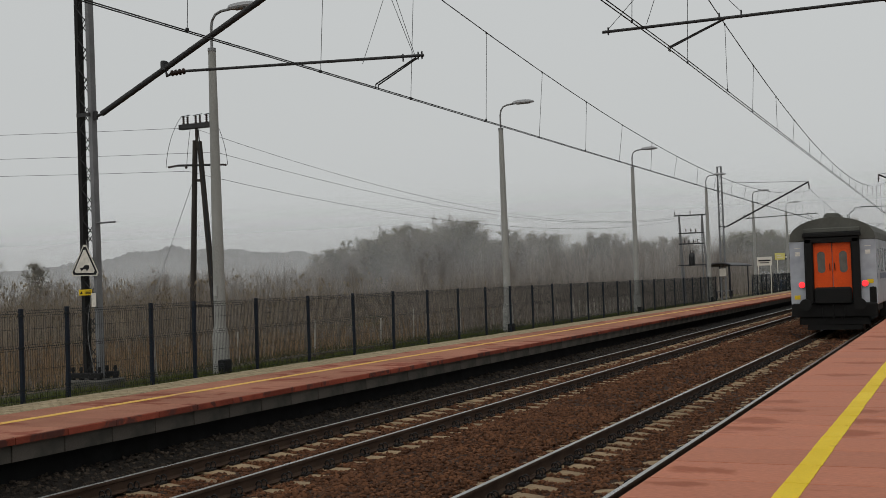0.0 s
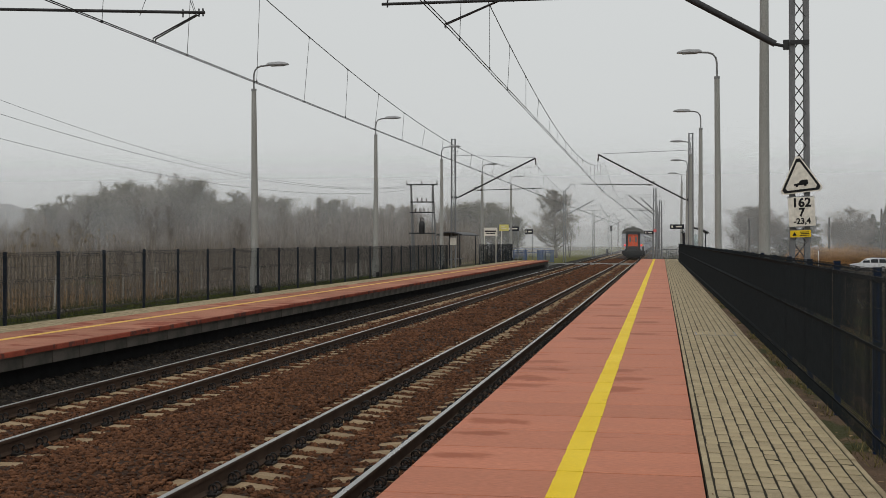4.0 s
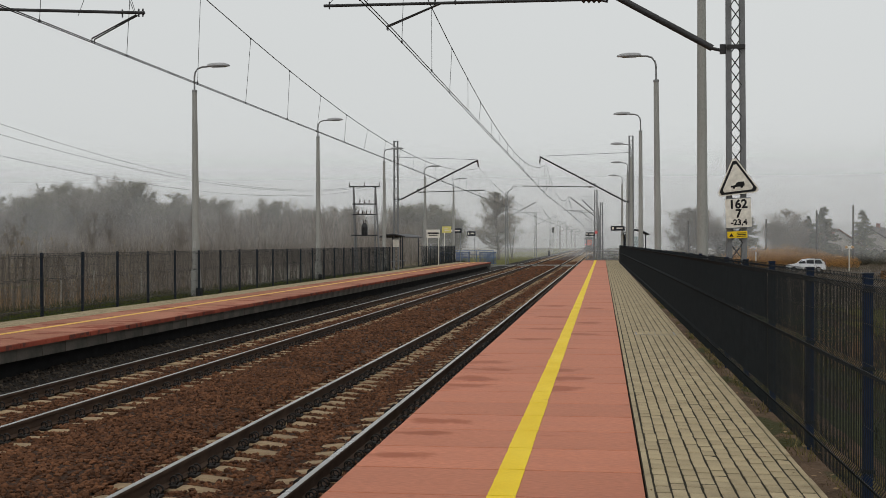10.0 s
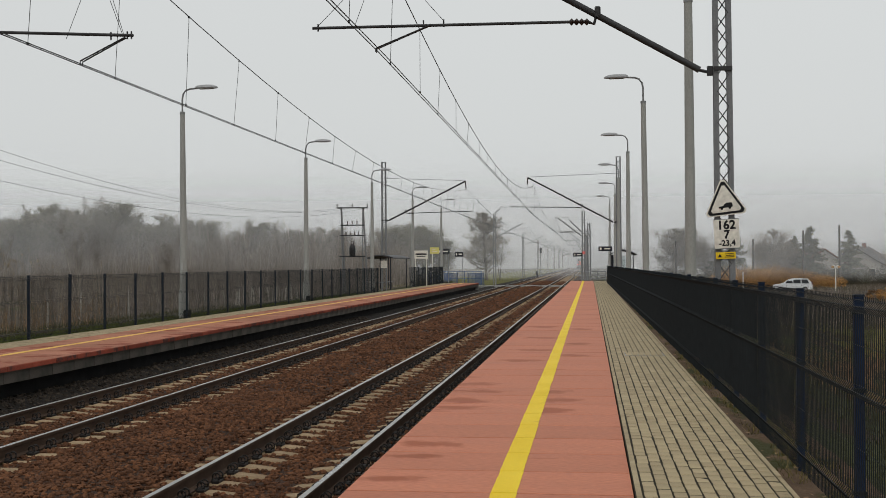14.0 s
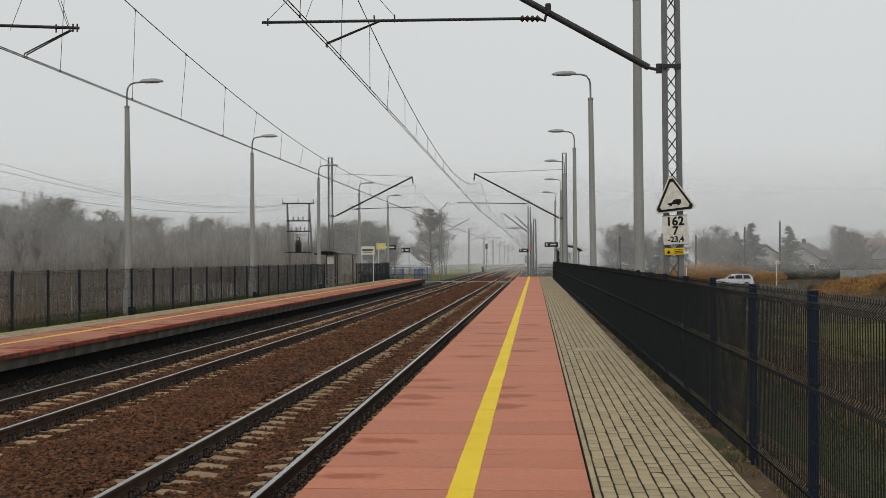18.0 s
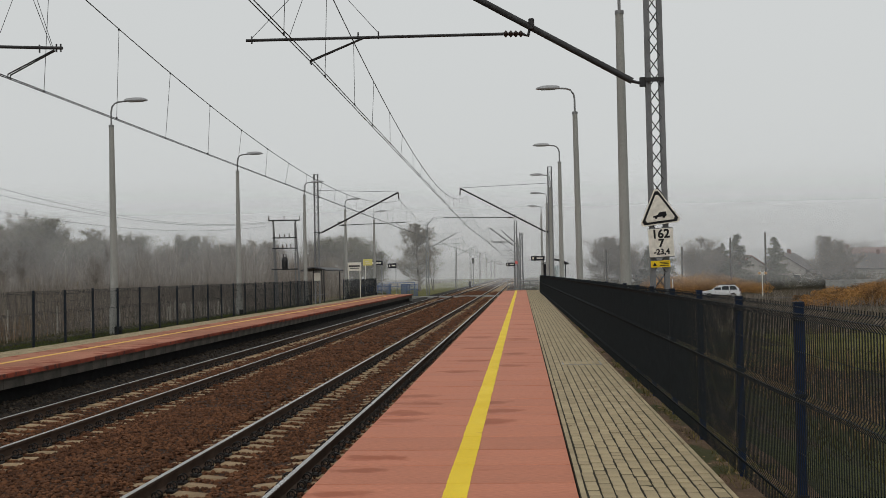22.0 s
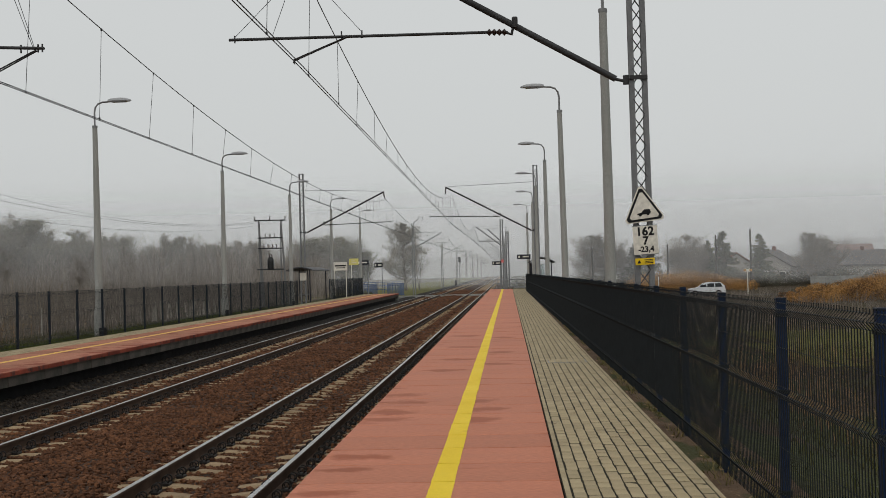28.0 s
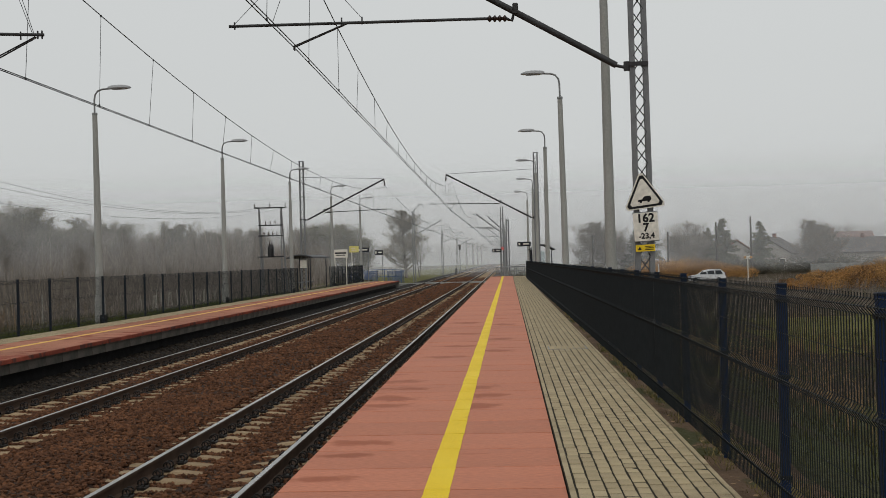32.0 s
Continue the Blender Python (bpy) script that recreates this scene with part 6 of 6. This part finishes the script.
spots = scatter(2600, 53, -125, -18, 98, 148, lambda x, y, r: thicket(x, y, r) and noise.noise(Vector((x * 0.05, y * 0.05, 12.0))) > -0.25)
stems_object("young_thicket", "dense thicket of slender leafless stems before the wood", BRUSH, spots, [random.uniform(2.4, 5.2) * (1.0 + 0.5 * noise.noise(Vector((x * 0.05, y * 0.05, 19)))) for x, y in spots], 9, 44, width=0.015)
spots = scatter(3000, 3, -125, -15, 95, 150, thicket)
stems_object("brushwood", "brown leafless brushwood in the field", BRUSH, spots, [random.uniform(1.5, 4.0) * (0.9 + 0.6 * noise.noise(Vector((x * 0.06, y * 0.06, 9)))) for x, y in spots], 7, 4, width=0.016)
spots = scatter(5200, 33, -135, -15, 154, 172, thicket)
stems_object("brushwood", "dense brown leafless brushwood in front of the wood", BRUSH, spots, [random.uniform(2.0, 5.6) * (0.85 + 0.5 * noise.noise(Vector((x * 0.05, y * 0.05, 9)))) for x, y in spots], 5, 14, width=0.026)
spots = scatter(1900, 8, -48, -14.5, 20, 62, lambda x, y, r: -x > 13 + 0.10 * y and noise.noise(Vector((x * 0.11, y * 0.11, 5.0))) > -0.25)
stems_object("dry_weeds", "tall dry brown weeds with brown seed heads behind the fence", STALK, spots, [random.uniform(0.7, 1.5) * (2.0 if noise.noise(Vector((x * 0.13, y * 0.13, 1.5))) > 0.10 and x < -17 else 0.8) for x, y in spots], 4, 5, heads=0.22, width=0.009)
spots = scatter(330, 38, -58, -20, 34, 60, lambda x, y, r: thicket(x, y, r) and x < -15 - 0.22 * y)
stems_object("tall_weeds", "tall dry goldenrod with brown heads standing over the brush", STALK, spots, [random.uniform(2.1, 3.3) for s in spots], 4, 25, heads=0.55, width=0.010)
spots = scatter(2600, 48, -32, -11.8, 4, 34, lambda x, y, r: noise.noise(Vector((x * 0.15, y * 0.15, 26.0))) > -0.2)
stems_object("straw_weeds", "rusty straw-coloured dead weeds behind the fence", STRAW, spots, [random.uniform(0.35, 1.0) for s in spots], 4, 26, width=0.010)
spots = scatter(900, 18, -42, -11.6, 8, 40, lambda x, y, r: noise.noise(Vector((x * 0.2, y * 0.2, 6.0))) > -0.1)
stems_object("field_weeds", "low dry brown weeds in the field", STALK, spots, [random.uniform(0.3, 0.8) for s in spots], 4, 6, width=0.008)
spots = scatter(3600, 58, 10, 70, 48, 124, lambda x, y, r: x < 8 + 0.55 * y and noise.noise(Vector((x * 0.1, y * 0.1, 36.0))) > -0.2)
stems_object("rough_weeds", "red-brown dead weeds across the rough ground", BRUSH, spots, [random.uniform(0.4, 1.1) for s in spots], 5, 27, width=0.013)
spots = scatter(900, 68, 8.0, 18, 10, 34, lambda x, y, r: noise.noise(Vector((x * 0.25, y * 0.2, 46.0))) > 0.0)
stems_object("straw_weeds", "rusty dead weeds in the meadow behind the fence", STRAW, spots, [random.uniform(0.35, 0.95) for s in spots], 5, 29, width=0.010)
spots = scatter(1800, 28, 7.5, 60, 4, 90, lambda x, y, r: noise.noise(Vector((x * 0.12, y * 0.12, 16.0))) > -0.05 and x < 12 + 0.7 * y)
stems_object("meadow_weeds", "dry brown weeds in the meadow by the road", STALK, spots, [random.uniform(0.25, 0.9) for s in spots], 4, 7, width=0.009)


def leaf_mass(name, label, material, spots, seed, leaf, n):
    """Shrubs as many small leaves round unseen stems; one object."""
    r = np.random.default_rng(seed)
    vs, fs = [], []
    for x, y, h in spots:
        z = ground_height(x, y)
        u = r.normal(0, 1, (n, 3))
        u /= np.linalg.norm(u, axis=1)[:, None]
        c = u * r.uniform(0.35, 1.0, (n, 1)) ** 0.6 * np.array([h * 0.75, h * 0.75, h * 0.55]) + np.array([x, y, z + h * 0.5])
        c = c[c[:, 2] > z]
        m = len(c)
        a, b = r.normal(0, 1, (m, 3)), r.normal(0, 1, (m, 3))
        a[:, 2] *= 0.5
        a = a / np.linalg.norm(a, axis=1)[:, None] * leaf * r.uniform(0.6, 1.4, (m, 1))
        b = np.cross(a, b)
        b = b / np.linalg.norm(b, axis=1)[:, None] * leaf * 0.55
        o = len(vs) * 0 + sum(len(q) for q in vs)
        vs.append(np.stack([c - a, c + b, c + a, c - b], 1).reshape(-1, 3))
        fs.append(np.arange(m * 4).reshape(-1, 4) + o)
    me = bpy.data.meshes.new(name)
    me.from_pydata(np.concatenate(vs).tolist(), [], np.concatenate(fs).tolist())
    me.materials.append(material)
    tagged(part(name, me, None), label, "shrubs", kind="stuff")


knot = []
while len(knot) < 150:
    x, y = rng.uniform(30.5, 52), rng.uniform(92, 122)
    x = 3.5 + (x - 3.5) * (y + 4.5) / 116.5
    top = float(np.interp((x - 3.5) * 116.5 / (y + 4.5) + 3.5, (31, 34.5, 37, 40, 42, 52), (-0.75, 0.2, 0.4, 1.1, 1.9, 2.2)))
    h = (top + 1.15 + 0.3 * noise.noise(Vector((x * 0.5, y * 0.5, 1.0)))) * rng.uniform(0.75, 1.0)
    knot.append((x, y, max(0.35, h)))
while len(knot) < 260:
    x, y = rng.uniform(21, 36), rng.uniform(146, 166)
    top = float(np.interp(x, (21, 25, 28, 31.5, 36), (1.6, 2.0, 2.3, 1.7, 0.5)))
    knot.append((x, y, (top + 1.1) * rng.uniform(0.6, 1.0)))
leaf_mass("knotweed_thicket", "rusty orange autumn knotweed thicket beyond the road", ORANGE_LEAF, knot, 9, 0.055, 800)
leaf_mass("roadside_scrub", "grey-green scrub between meadow and houses", SCRUB, [(3.5 + d * math.tan(radians(a)), d - 4.5, rng.uniform(1.3, 2.9)) for a, d in [(rng.uniform(3.5, 26), rng.uniform(173, 192)) for k in range(170)]], 19, 0.085, 560)

# verge grass along both fences
r2 = np.random.default_rng(12)


def verge(n, x0, x1, y0, y1, z0, tall, name, label, blade=BLADE):
    px, py = r2.uniform(x0, x1, n), r2.uniform(y0, y1, n)
    keep = np.array([noise.noise(Vector((a * 3.0, b * 0.9, 4.0))) > -0.12 for a, b in zip(px, py)])
    px, py = px[keep], py[keep]
    m = len(px)
    h, a = tall * r2.uniform(0.4, 1.3, m), r2.uniform(0, 6.28, m)
    dx, dy = np.cos(a) * 0.007, np.sin(a) * 0.007
    lx, ly = r2.normal(0, 0.4, m) * h, r2.normal(0, 0.4, m) * h
    zz = np.array([z0(p, q) for p, q in zip(px, py)])
    vs = np.stack([np.stack([px - dx, py - dy, zz], 1), np.stack([px + dx, py + dy, zz], 1), np.stack([px + lx, py + ly, zz + h], 1)], 1).reshape(-1, 3)
    me = bpy.data.meshes.new(name)
    me.from_pydata(vs.tolist(), [], np.arange(m * 3).reshape(-1, 3).tolist())
    me.materials.append(blade)
    tagged(part(name, me, None), label, "grass", kind="stuff")


verge(5000, R_KERB + 0.08, R_FENCE + 0.35, 2.0, 40.0, lambda x, y: PLAT - 0.06, 0.050, "verge_grass", "short mossy grass along the fence foot")
verge(9000, R_FENCE - 0.14, R_FENCE + 0.30, 2.0, 46.0, lambda x, y: PLAT - 0.07, 0.10, "verge_grass", "tufts of straw and moss under the fence", STRAW_BLADE)
verge(26000, L_FENCE - 1.0, L_KERB - 0.12, 6.0, 60.0, lambda x, y: PLAT - 0.06, 0.12, "verge_grass", "short green grass along the opposite fence", GREEN_BLADE)
verge(30000, 6.0, 26.0, 0.0, 42.0, ground_height, 0.22, "meadow_grass", "green and straw meadow grass beyond the fence")
verge(22000, 13.0, 46.0, 30.0, 58.0, ground_height, 0.30, "meadow_grass", "yellow-green tufted grass in the meadow", LAWN_BLADE)
verge(16000, -26.0, -10.6, 6.0, 42.0, ground_height, 0.22, "meadow_grass", "brown and green field grass behind the opposite fence")

# fallen leaves on the soil strip and the pavers
vs, fs = [], []
for k in range(420):
    x = rng.uniform(R_KERB - 0.05, R_FENCE + 0.1) if k < 360 else rng.uniform(R_BRICK, R_KERB)
    y, a, s = rng.uniform(3, 30), rng.uniform(0, 6.28), rng.uniform(0.012, 0.032)
    z = PLAT + 0.004 - (0.02 if x > R_KERB else 0.0)
    vs += [(x + s * math.cos(a + q * 1.571) * (1 if q % 2 else 0.6), y + s * math.sin(a + q * 1.571) * (1 if q % 2 else 0.6), z + rng.uniform(0, 0.012)) for q in range(4)]
    fs.append((4 * k, 4 * k + 1, 4 * k + 2, 4 * k + 3))
me = bpy.data.meshes.new("fallen_leaves")
me.from_pydata(vs, [], fs)
me.materials.append(STRAW)
tagged(part("fallen_leaves", me, None), "small brown fallen leaves along the fence", "leaves", kind="stuff")

# houses in the mist
WALL_PLASTER = mat("pale_house_plaster", (0.40, 0.37, 0.33), (0.33, 0.31, 0.28), rough=0.9, scale=0.6, fine=8)
ROOF_RED = mat("dull_red_roof_tiles", (0.190, 0.098, 0.080), (0.140, 0.074, 0.062), rough=0.9, scale=0.5, fine=6)
ROOF_GREY = mat("grey_sheet_roof", (0.120, 0.108, 0.104), (0.090, 0.082, 0.080), rough=0.8, scale=0.5, fine=6)
HOUSE_GLASS = mat("dark_house_window", (0.03, 0.034, 0.04), rough=0.15, scale=2, bump=0)


def house(x, y, w, d, h, rise, turn, roof_mat, label):
    """A gabled house: walls, two roof slopes, chimney, windows with frames."""
    t = thing("house", label, "house", "village houses", at=P3(x, y, ground_height(x, y) - 0.2, turn))
    prof = [(-w / 2, 0), (w / 2, 0), (w / 2, h), (0, h + rise), (-w / 2, h)]
    part("wall", Geo().prism(prof, -d / 2, d / 2), WALL_PLASTER, t)
    for s in (-1, 1):
        g = Geo()
        ov = 0.4
        sl = rise / (w / 2)
        p = [(0, h + rise + 0.05), (s * (w / 2 + ov), h - ov * sl + 0.05), (s * (w / 2 + ov), h - ov * sl + 0.22), (0, h + rise + 0.24)]
        g.prism(p, -d / 2 - 0.35, d / 2 + 0.35)
        part("roof", g, roof_mat, t, "gabled roof slope")
    chimney = part("chimney", Geo().box(-0.3, 0.3, d * 0.12, d * 0.12 + 0.6, h + rise * 0.6, h + rise + 0.9, 0.03), ROOF_RED, t, "brick chimney")
    for k in range(max(2, int(w / 2.6))):
        u = -w / 2 + (k + 0.5) * w / max(2, int(w / 2.6))
        f = part("window", Geo().box(u - 0.6, u + 0.6, -d / 2 - 0.04, -d / 2 + 0.02, 1.0, 2.3, 0.02), WHITE_PAINT, t, "white window frame")
        part("pane", Geo().box(u - 0.5, u + 0.5, -d / 2 - 0.05, -d / 2 - 0.03, 1.1, 2.2), HOUSE_GLASS, f)


house(43.4, 207, 8.4, 8.4, 3.0, 2.7, 15, ROOF_RED, "plastered house with a red gabled roof in the mist")
house(52.0, 208, 9.0, 8.4, 3.2, 2.8, -30, ROOF_GREY, "low house with a grey roof in the mist")
house(69.5, 203, 9.0, 20.0, 3.2, 2.4, 82, ROOF_GREY, "long farm building with a grey roof in the mist")
house(67.5, 219, 9.0, 11.0, 3.9, 3.0, 85, ROOF_RED, "tall house with a pale red roof behind the farm")

# village poles, panel wall, crossing light
for x, y, h in ((25.9, 157, 6.6), (32.6, 157, 7.7), (37.4, 157, 8.4), (15.4, 157, 6.0)):
    t = thing("utility_pole", "plain wooden utility pole in the mist", "utility pole", "village poles", at=P3(x, y, ground_height(x, y)))
    part("pole", Geo().tube([(0, 0, -0.5), (0, 0, h)], [0.16, 0.12], 8), WOOD_POLE, t)
t = thing("panel_wall", "low grey concrete panel wall", "wall", at=pose(43.0, 147, ground_height(43, 147), 0, 0, 12))
for k in range(6):
    part("panel", Geo().box(k * 2.05, k * 2.05 + 1.95, -0.04, 0.04, 0, 1.6, 0.02), CONCRETE, t)
    part("post", Geo().box(k * 2.05 - 0.1, k * 2.05, -0.07, 0.07, 0, 1.7, 0.02), CONCRETE, t)
t = thing("crossing_lights", "level crossing post with white lamps on a cross", "crossing light", at=P3(31.6, 131.5, ground_height(31.6, 131.5)))
part("post", Geo().tube([(0, 0, -0.3), (0, 0, 2.9)], 0.06, 8), WHITE_PAINT, t)
for s in (-1, 1):
    part("cross_arm", Geo().box(-0.34, 0.34, -0.03, 0.0, -0.06, 0.06, 0.01), WHITE_PAINT, t, "white and red crossing arm", at=pose(0, -0.08, 2.75, 0, s * 35, 0))
    part("lamp", Geo().tube([(s * 0.35, -0.1, 2.75), (s * 0.35, -0.3, 2.75)], 0.15, 12), ORANGE_LEAF, t, "round orange lamp")
t = thing("road_post", "white road marker post beside the car", "post", at=P3(21.0, 130.0, ground_height(21.0, 130)))
part("post", Geo().tube([(0, 0, -0.2), (0, 0, 2.3)], 0.05, 8), WHITE_PAINT, t)

# the distance: woods with haze in their colour, and sheets standing in for mist
# haze is put into this pale grey base colour
FAR_WOOD = mat("haze_toned_far_wood", (0.30, 0.305, 0.30), (0.25, 0.255, 0.25), rough=1, scale=0.03, fine=0.3, bump=0, coords="World")


def ridge(name, label, a0, a1, dist, top, seed):
    """A far line of woods with an uneven crest."""
    g = Geo()
    n = 900
    for i in range(n + 1):
        a = radians(a0 + (a1 - a0) * i / n)
        x, y = 3.5 + dist * math.sin(a), -4.5 + dist * math.cos(a)
        h = top(a0 + (a1 - a0) * i / n) + dist * (0.003 * noise.noise(Vector((i * 0.03, seed, 0))) + 0.0045 * abs(noise.noise(Vector((i * 0.11, seed, 4)))) ** 0.5 + 0.0008 * noise.noise(Vector((i * 0.6, seed, 9))))
        g.v += [(x, y, -2.0), (x, y, max(1.0, h))]
    g.f = [(2 * i, 2 * i + 2, 2 * i + 3, 2 * i + 1) for i in range(n)]
    g.m = [0] * n
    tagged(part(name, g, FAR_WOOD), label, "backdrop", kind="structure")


ridge("backdrop_wood", "pale line of far woods with haze in its colour", -75, 75, 640, lambda a: 10 + 14 * max(0.0, 1 - abs(a + 36) / 14) + 5 * max(0.0, 1 - abs(a - 20) / 14), 1.0)
ridge("backdrop_wood", "pale line of nearer woods with haze in its colour", -58, -24, 600, lambda a: 5 + 19 * max(0.0, 1 - abs(a + 38) / 12), 2.0)


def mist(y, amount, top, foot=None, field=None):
    """A flat upright sheet across the line that stands in for haze: thin, half clear, fading upwards, and towards the
    ground from the height foot.
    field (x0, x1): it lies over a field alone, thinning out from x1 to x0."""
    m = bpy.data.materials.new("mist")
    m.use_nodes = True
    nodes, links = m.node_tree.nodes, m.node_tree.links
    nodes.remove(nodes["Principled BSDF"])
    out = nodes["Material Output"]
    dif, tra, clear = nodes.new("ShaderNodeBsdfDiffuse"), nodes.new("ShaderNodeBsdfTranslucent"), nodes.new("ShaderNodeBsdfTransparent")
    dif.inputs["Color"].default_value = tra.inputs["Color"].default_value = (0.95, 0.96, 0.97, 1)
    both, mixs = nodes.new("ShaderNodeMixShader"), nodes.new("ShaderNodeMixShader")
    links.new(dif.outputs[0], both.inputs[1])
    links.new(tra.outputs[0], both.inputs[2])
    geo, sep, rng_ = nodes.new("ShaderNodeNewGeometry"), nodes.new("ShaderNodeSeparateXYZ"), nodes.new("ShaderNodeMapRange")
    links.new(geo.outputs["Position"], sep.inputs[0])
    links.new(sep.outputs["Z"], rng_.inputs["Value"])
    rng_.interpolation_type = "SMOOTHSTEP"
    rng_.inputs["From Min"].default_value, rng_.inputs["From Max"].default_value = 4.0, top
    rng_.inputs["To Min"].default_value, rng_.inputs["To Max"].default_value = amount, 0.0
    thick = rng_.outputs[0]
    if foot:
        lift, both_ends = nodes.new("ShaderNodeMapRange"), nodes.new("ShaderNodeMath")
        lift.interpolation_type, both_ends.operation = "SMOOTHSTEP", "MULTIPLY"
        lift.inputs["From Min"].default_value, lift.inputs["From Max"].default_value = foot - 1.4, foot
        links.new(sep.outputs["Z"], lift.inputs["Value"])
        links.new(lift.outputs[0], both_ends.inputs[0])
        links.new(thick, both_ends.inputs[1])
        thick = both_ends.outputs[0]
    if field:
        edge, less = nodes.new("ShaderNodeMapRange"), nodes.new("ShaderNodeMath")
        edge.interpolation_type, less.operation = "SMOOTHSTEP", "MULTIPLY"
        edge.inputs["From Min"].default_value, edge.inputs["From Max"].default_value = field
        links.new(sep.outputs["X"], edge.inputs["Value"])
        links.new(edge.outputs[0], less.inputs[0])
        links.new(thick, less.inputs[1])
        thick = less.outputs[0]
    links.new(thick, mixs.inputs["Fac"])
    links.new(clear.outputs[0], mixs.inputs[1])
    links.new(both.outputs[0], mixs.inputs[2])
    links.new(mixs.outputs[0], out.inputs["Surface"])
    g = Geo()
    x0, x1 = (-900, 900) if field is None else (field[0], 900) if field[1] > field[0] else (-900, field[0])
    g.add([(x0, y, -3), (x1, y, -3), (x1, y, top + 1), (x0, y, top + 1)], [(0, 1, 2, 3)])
    tagged(part("mist_sheet", g, m), "thin upright sheet standing in for pale November mist", "mist", kind="structure")


# sheets set ever further off, adding up to haze with distance
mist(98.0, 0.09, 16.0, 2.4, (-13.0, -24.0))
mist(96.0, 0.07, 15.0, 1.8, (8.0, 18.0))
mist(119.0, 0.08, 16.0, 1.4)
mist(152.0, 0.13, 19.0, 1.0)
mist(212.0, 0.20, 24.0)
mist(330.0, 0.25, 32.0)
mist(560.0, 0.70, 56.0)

# ---- the white car on the road by the crossing ----
CAR_WHITE = mat("white_car_paint", (0.74, 0.75, 0.76), (0.68, 0.69, 0.70), rough=0.3, scale=2, fine=20, bump=0)
TYRE = mat("car_tyre", (0.015, 0.015, 0.016), rough=0.9, scale=8)
ROAD = mat("damp_asphalt", (0.055, 0.055, 0.056), (0.040, 0.040, 0.041), rough=0.8, scale=0.8, fine=40, coords="World")


def build_car(at):
    t = thing("car", "white estate car on the road beyond the fence", "car", at=at)
    side = [(-2.05, 0.30), (2.05, 0.30), (2.12, 0.55), (2.05, 0.78), (1.15, 0.93), (0.45, 1.40), (-0.2, 1.50), (-1.55, 1.46), (-1.98, 1.05), (-2.08, 0.75)]
    g = Geo()
    for k, (w, shrink) in enumerate(((-0.80, 0.94), (-0.74, 1.0), (0.74, 1.0), (0.80, 0.94))):
        g.v += [(u * (0.99 if abs(w) > 0.78 else 1), w * (1.0 if z < 0.95 else 0.86), z) for u, z in side]
    n = len(side)
    g.f = [tuple(range(n)), tuple(range(4 * n - 1, 3 * n - 1, -1))] + [(k * n + i, k * n + (i + 1) % n, (k + 1) * n + (i + 1) % n, (k + 1) * n + i) for k in range(3) for i in range(n)]
    g.m = [0] * len(g.f)
    body = part("body", g, CAR_WHITE, t)
    for s in (-1, 1):
        for u0, u1, t0, t1 in ((0.02, 0.95, 0.10, 0.42), (-0.82, -0.06, -0.80, -0.02), (-1.72, -0.92, -1.50, -0.90)):
            y = s * 0.805
            g = Geo()
            g.add([(u0, y, 0.97), (u1, y, 0.97), (t1, s * 0.70, 1.38), (t0, s * 0.70, 1.38), (u0, y - s * 0.03, 0.97), (u1, y - s * 0.03, 0.97), (t1, s * 0.67, 1.38), (t0, s * 0.67, 1.38)],
                  [(0, 1, 2, 3), (7, 6, 5, 4), (0, 4, 5, 1), (1, 5, 6, 2), (2, 6, 7, 3), (3, 7, 4, 0)])
            part("side_window", g, COACH_GLASS, body)
        for u in (1.30, -1.28):
            w = part("wheel", Geo().tube([(u, s * 0.62, 0.31), (u, s * 0.815, 0.31)], 0.31, 18), TYRE, t)
            part("rim", Geo().tube([(u, s * 0.80, 0.31), (u, s * 0.825, 0.31)], 0.19, 12), GALV, w)
        part("headlight", Geo().box(1.85, 2.1, s * 0.62 - 0.14, s * 0.62 + 0.14, 0.62, 0.78, 0.03), LAMP_HEAD, t)
        part("tail_light", Geo().box(-2.1, -1.95, s * 0.68 - 0.08, s * 0.68 + 0.08, 0.75, 1.15, 0.02), ROOF_RED, t)
        part("mirror", Geo().box(0.75, 0.9, s * 0.9 - 0.08, s * 0.9 + 0.08, 0.95, 1.08, 0.03), CAR_WHITE, t)
        part("sill", Geo().box(-1.0, 1.0, s * 0.81 - 0.01, s * 0.81 + 0.01, 0.28, 0.42), SIGN_DARK, t, "dark plastic sill")
    part("roof_rail", Geo().tube([(0.2, -0.6, 1.53), (-1.5, -0.6, 1.52)], 0.02, 6), SIGN_DARK, t)
    part("windscreen", Geo().add([(1.10, -0.66, 0.965), (1.10, 0.66, 0.965), (0.50, 0.58, 1.375), (0.50, -0.58, 1.375)], [(0, 1, 2, 3)]), COACH_GLASS, t)


g = Geo()
ys = np.arange(-14, 75, 3.0)
for x in ys:
    for q in (0.0, 4.6):
        xx, yy = 28.0 + x, 123.0 - 0.10 * x + q
        g.v.append((float(xx), float(yy), ground_height(xx, yy) + 0.06))
g.f = [(2 * i, 2 * i + 2, 2 * i + 3, 2 * i + 1) for i in range(len(ys) - 1)]
g.m = [0] * len(g.f)
tagged(part("road", g, ROAD), "damp narrow asphalt road behind the station", "road", kind="structure")
build_car(P3(25.75, 125.4, ground_height(25.75, 125.4) + 0.08, 172))


# ---- what moves: the train runs away along the right track ----
def motions():
    times = [0, 0.1, 0.2, 0.4, 0.7] + list(range(1, 33))
    for k, coach in enumerate(TRAIN):
        walk(coach, [(t, P3(0, TRAIN_START + k * 26.4 + TRAIN_SPEED * t + 0.12 * min(t, 9.0) * (2 * t - min(t, 9.0)))) for t in times])


TRAIN_START, TRAIN_SPEED = 37.0, 25.9
motions()
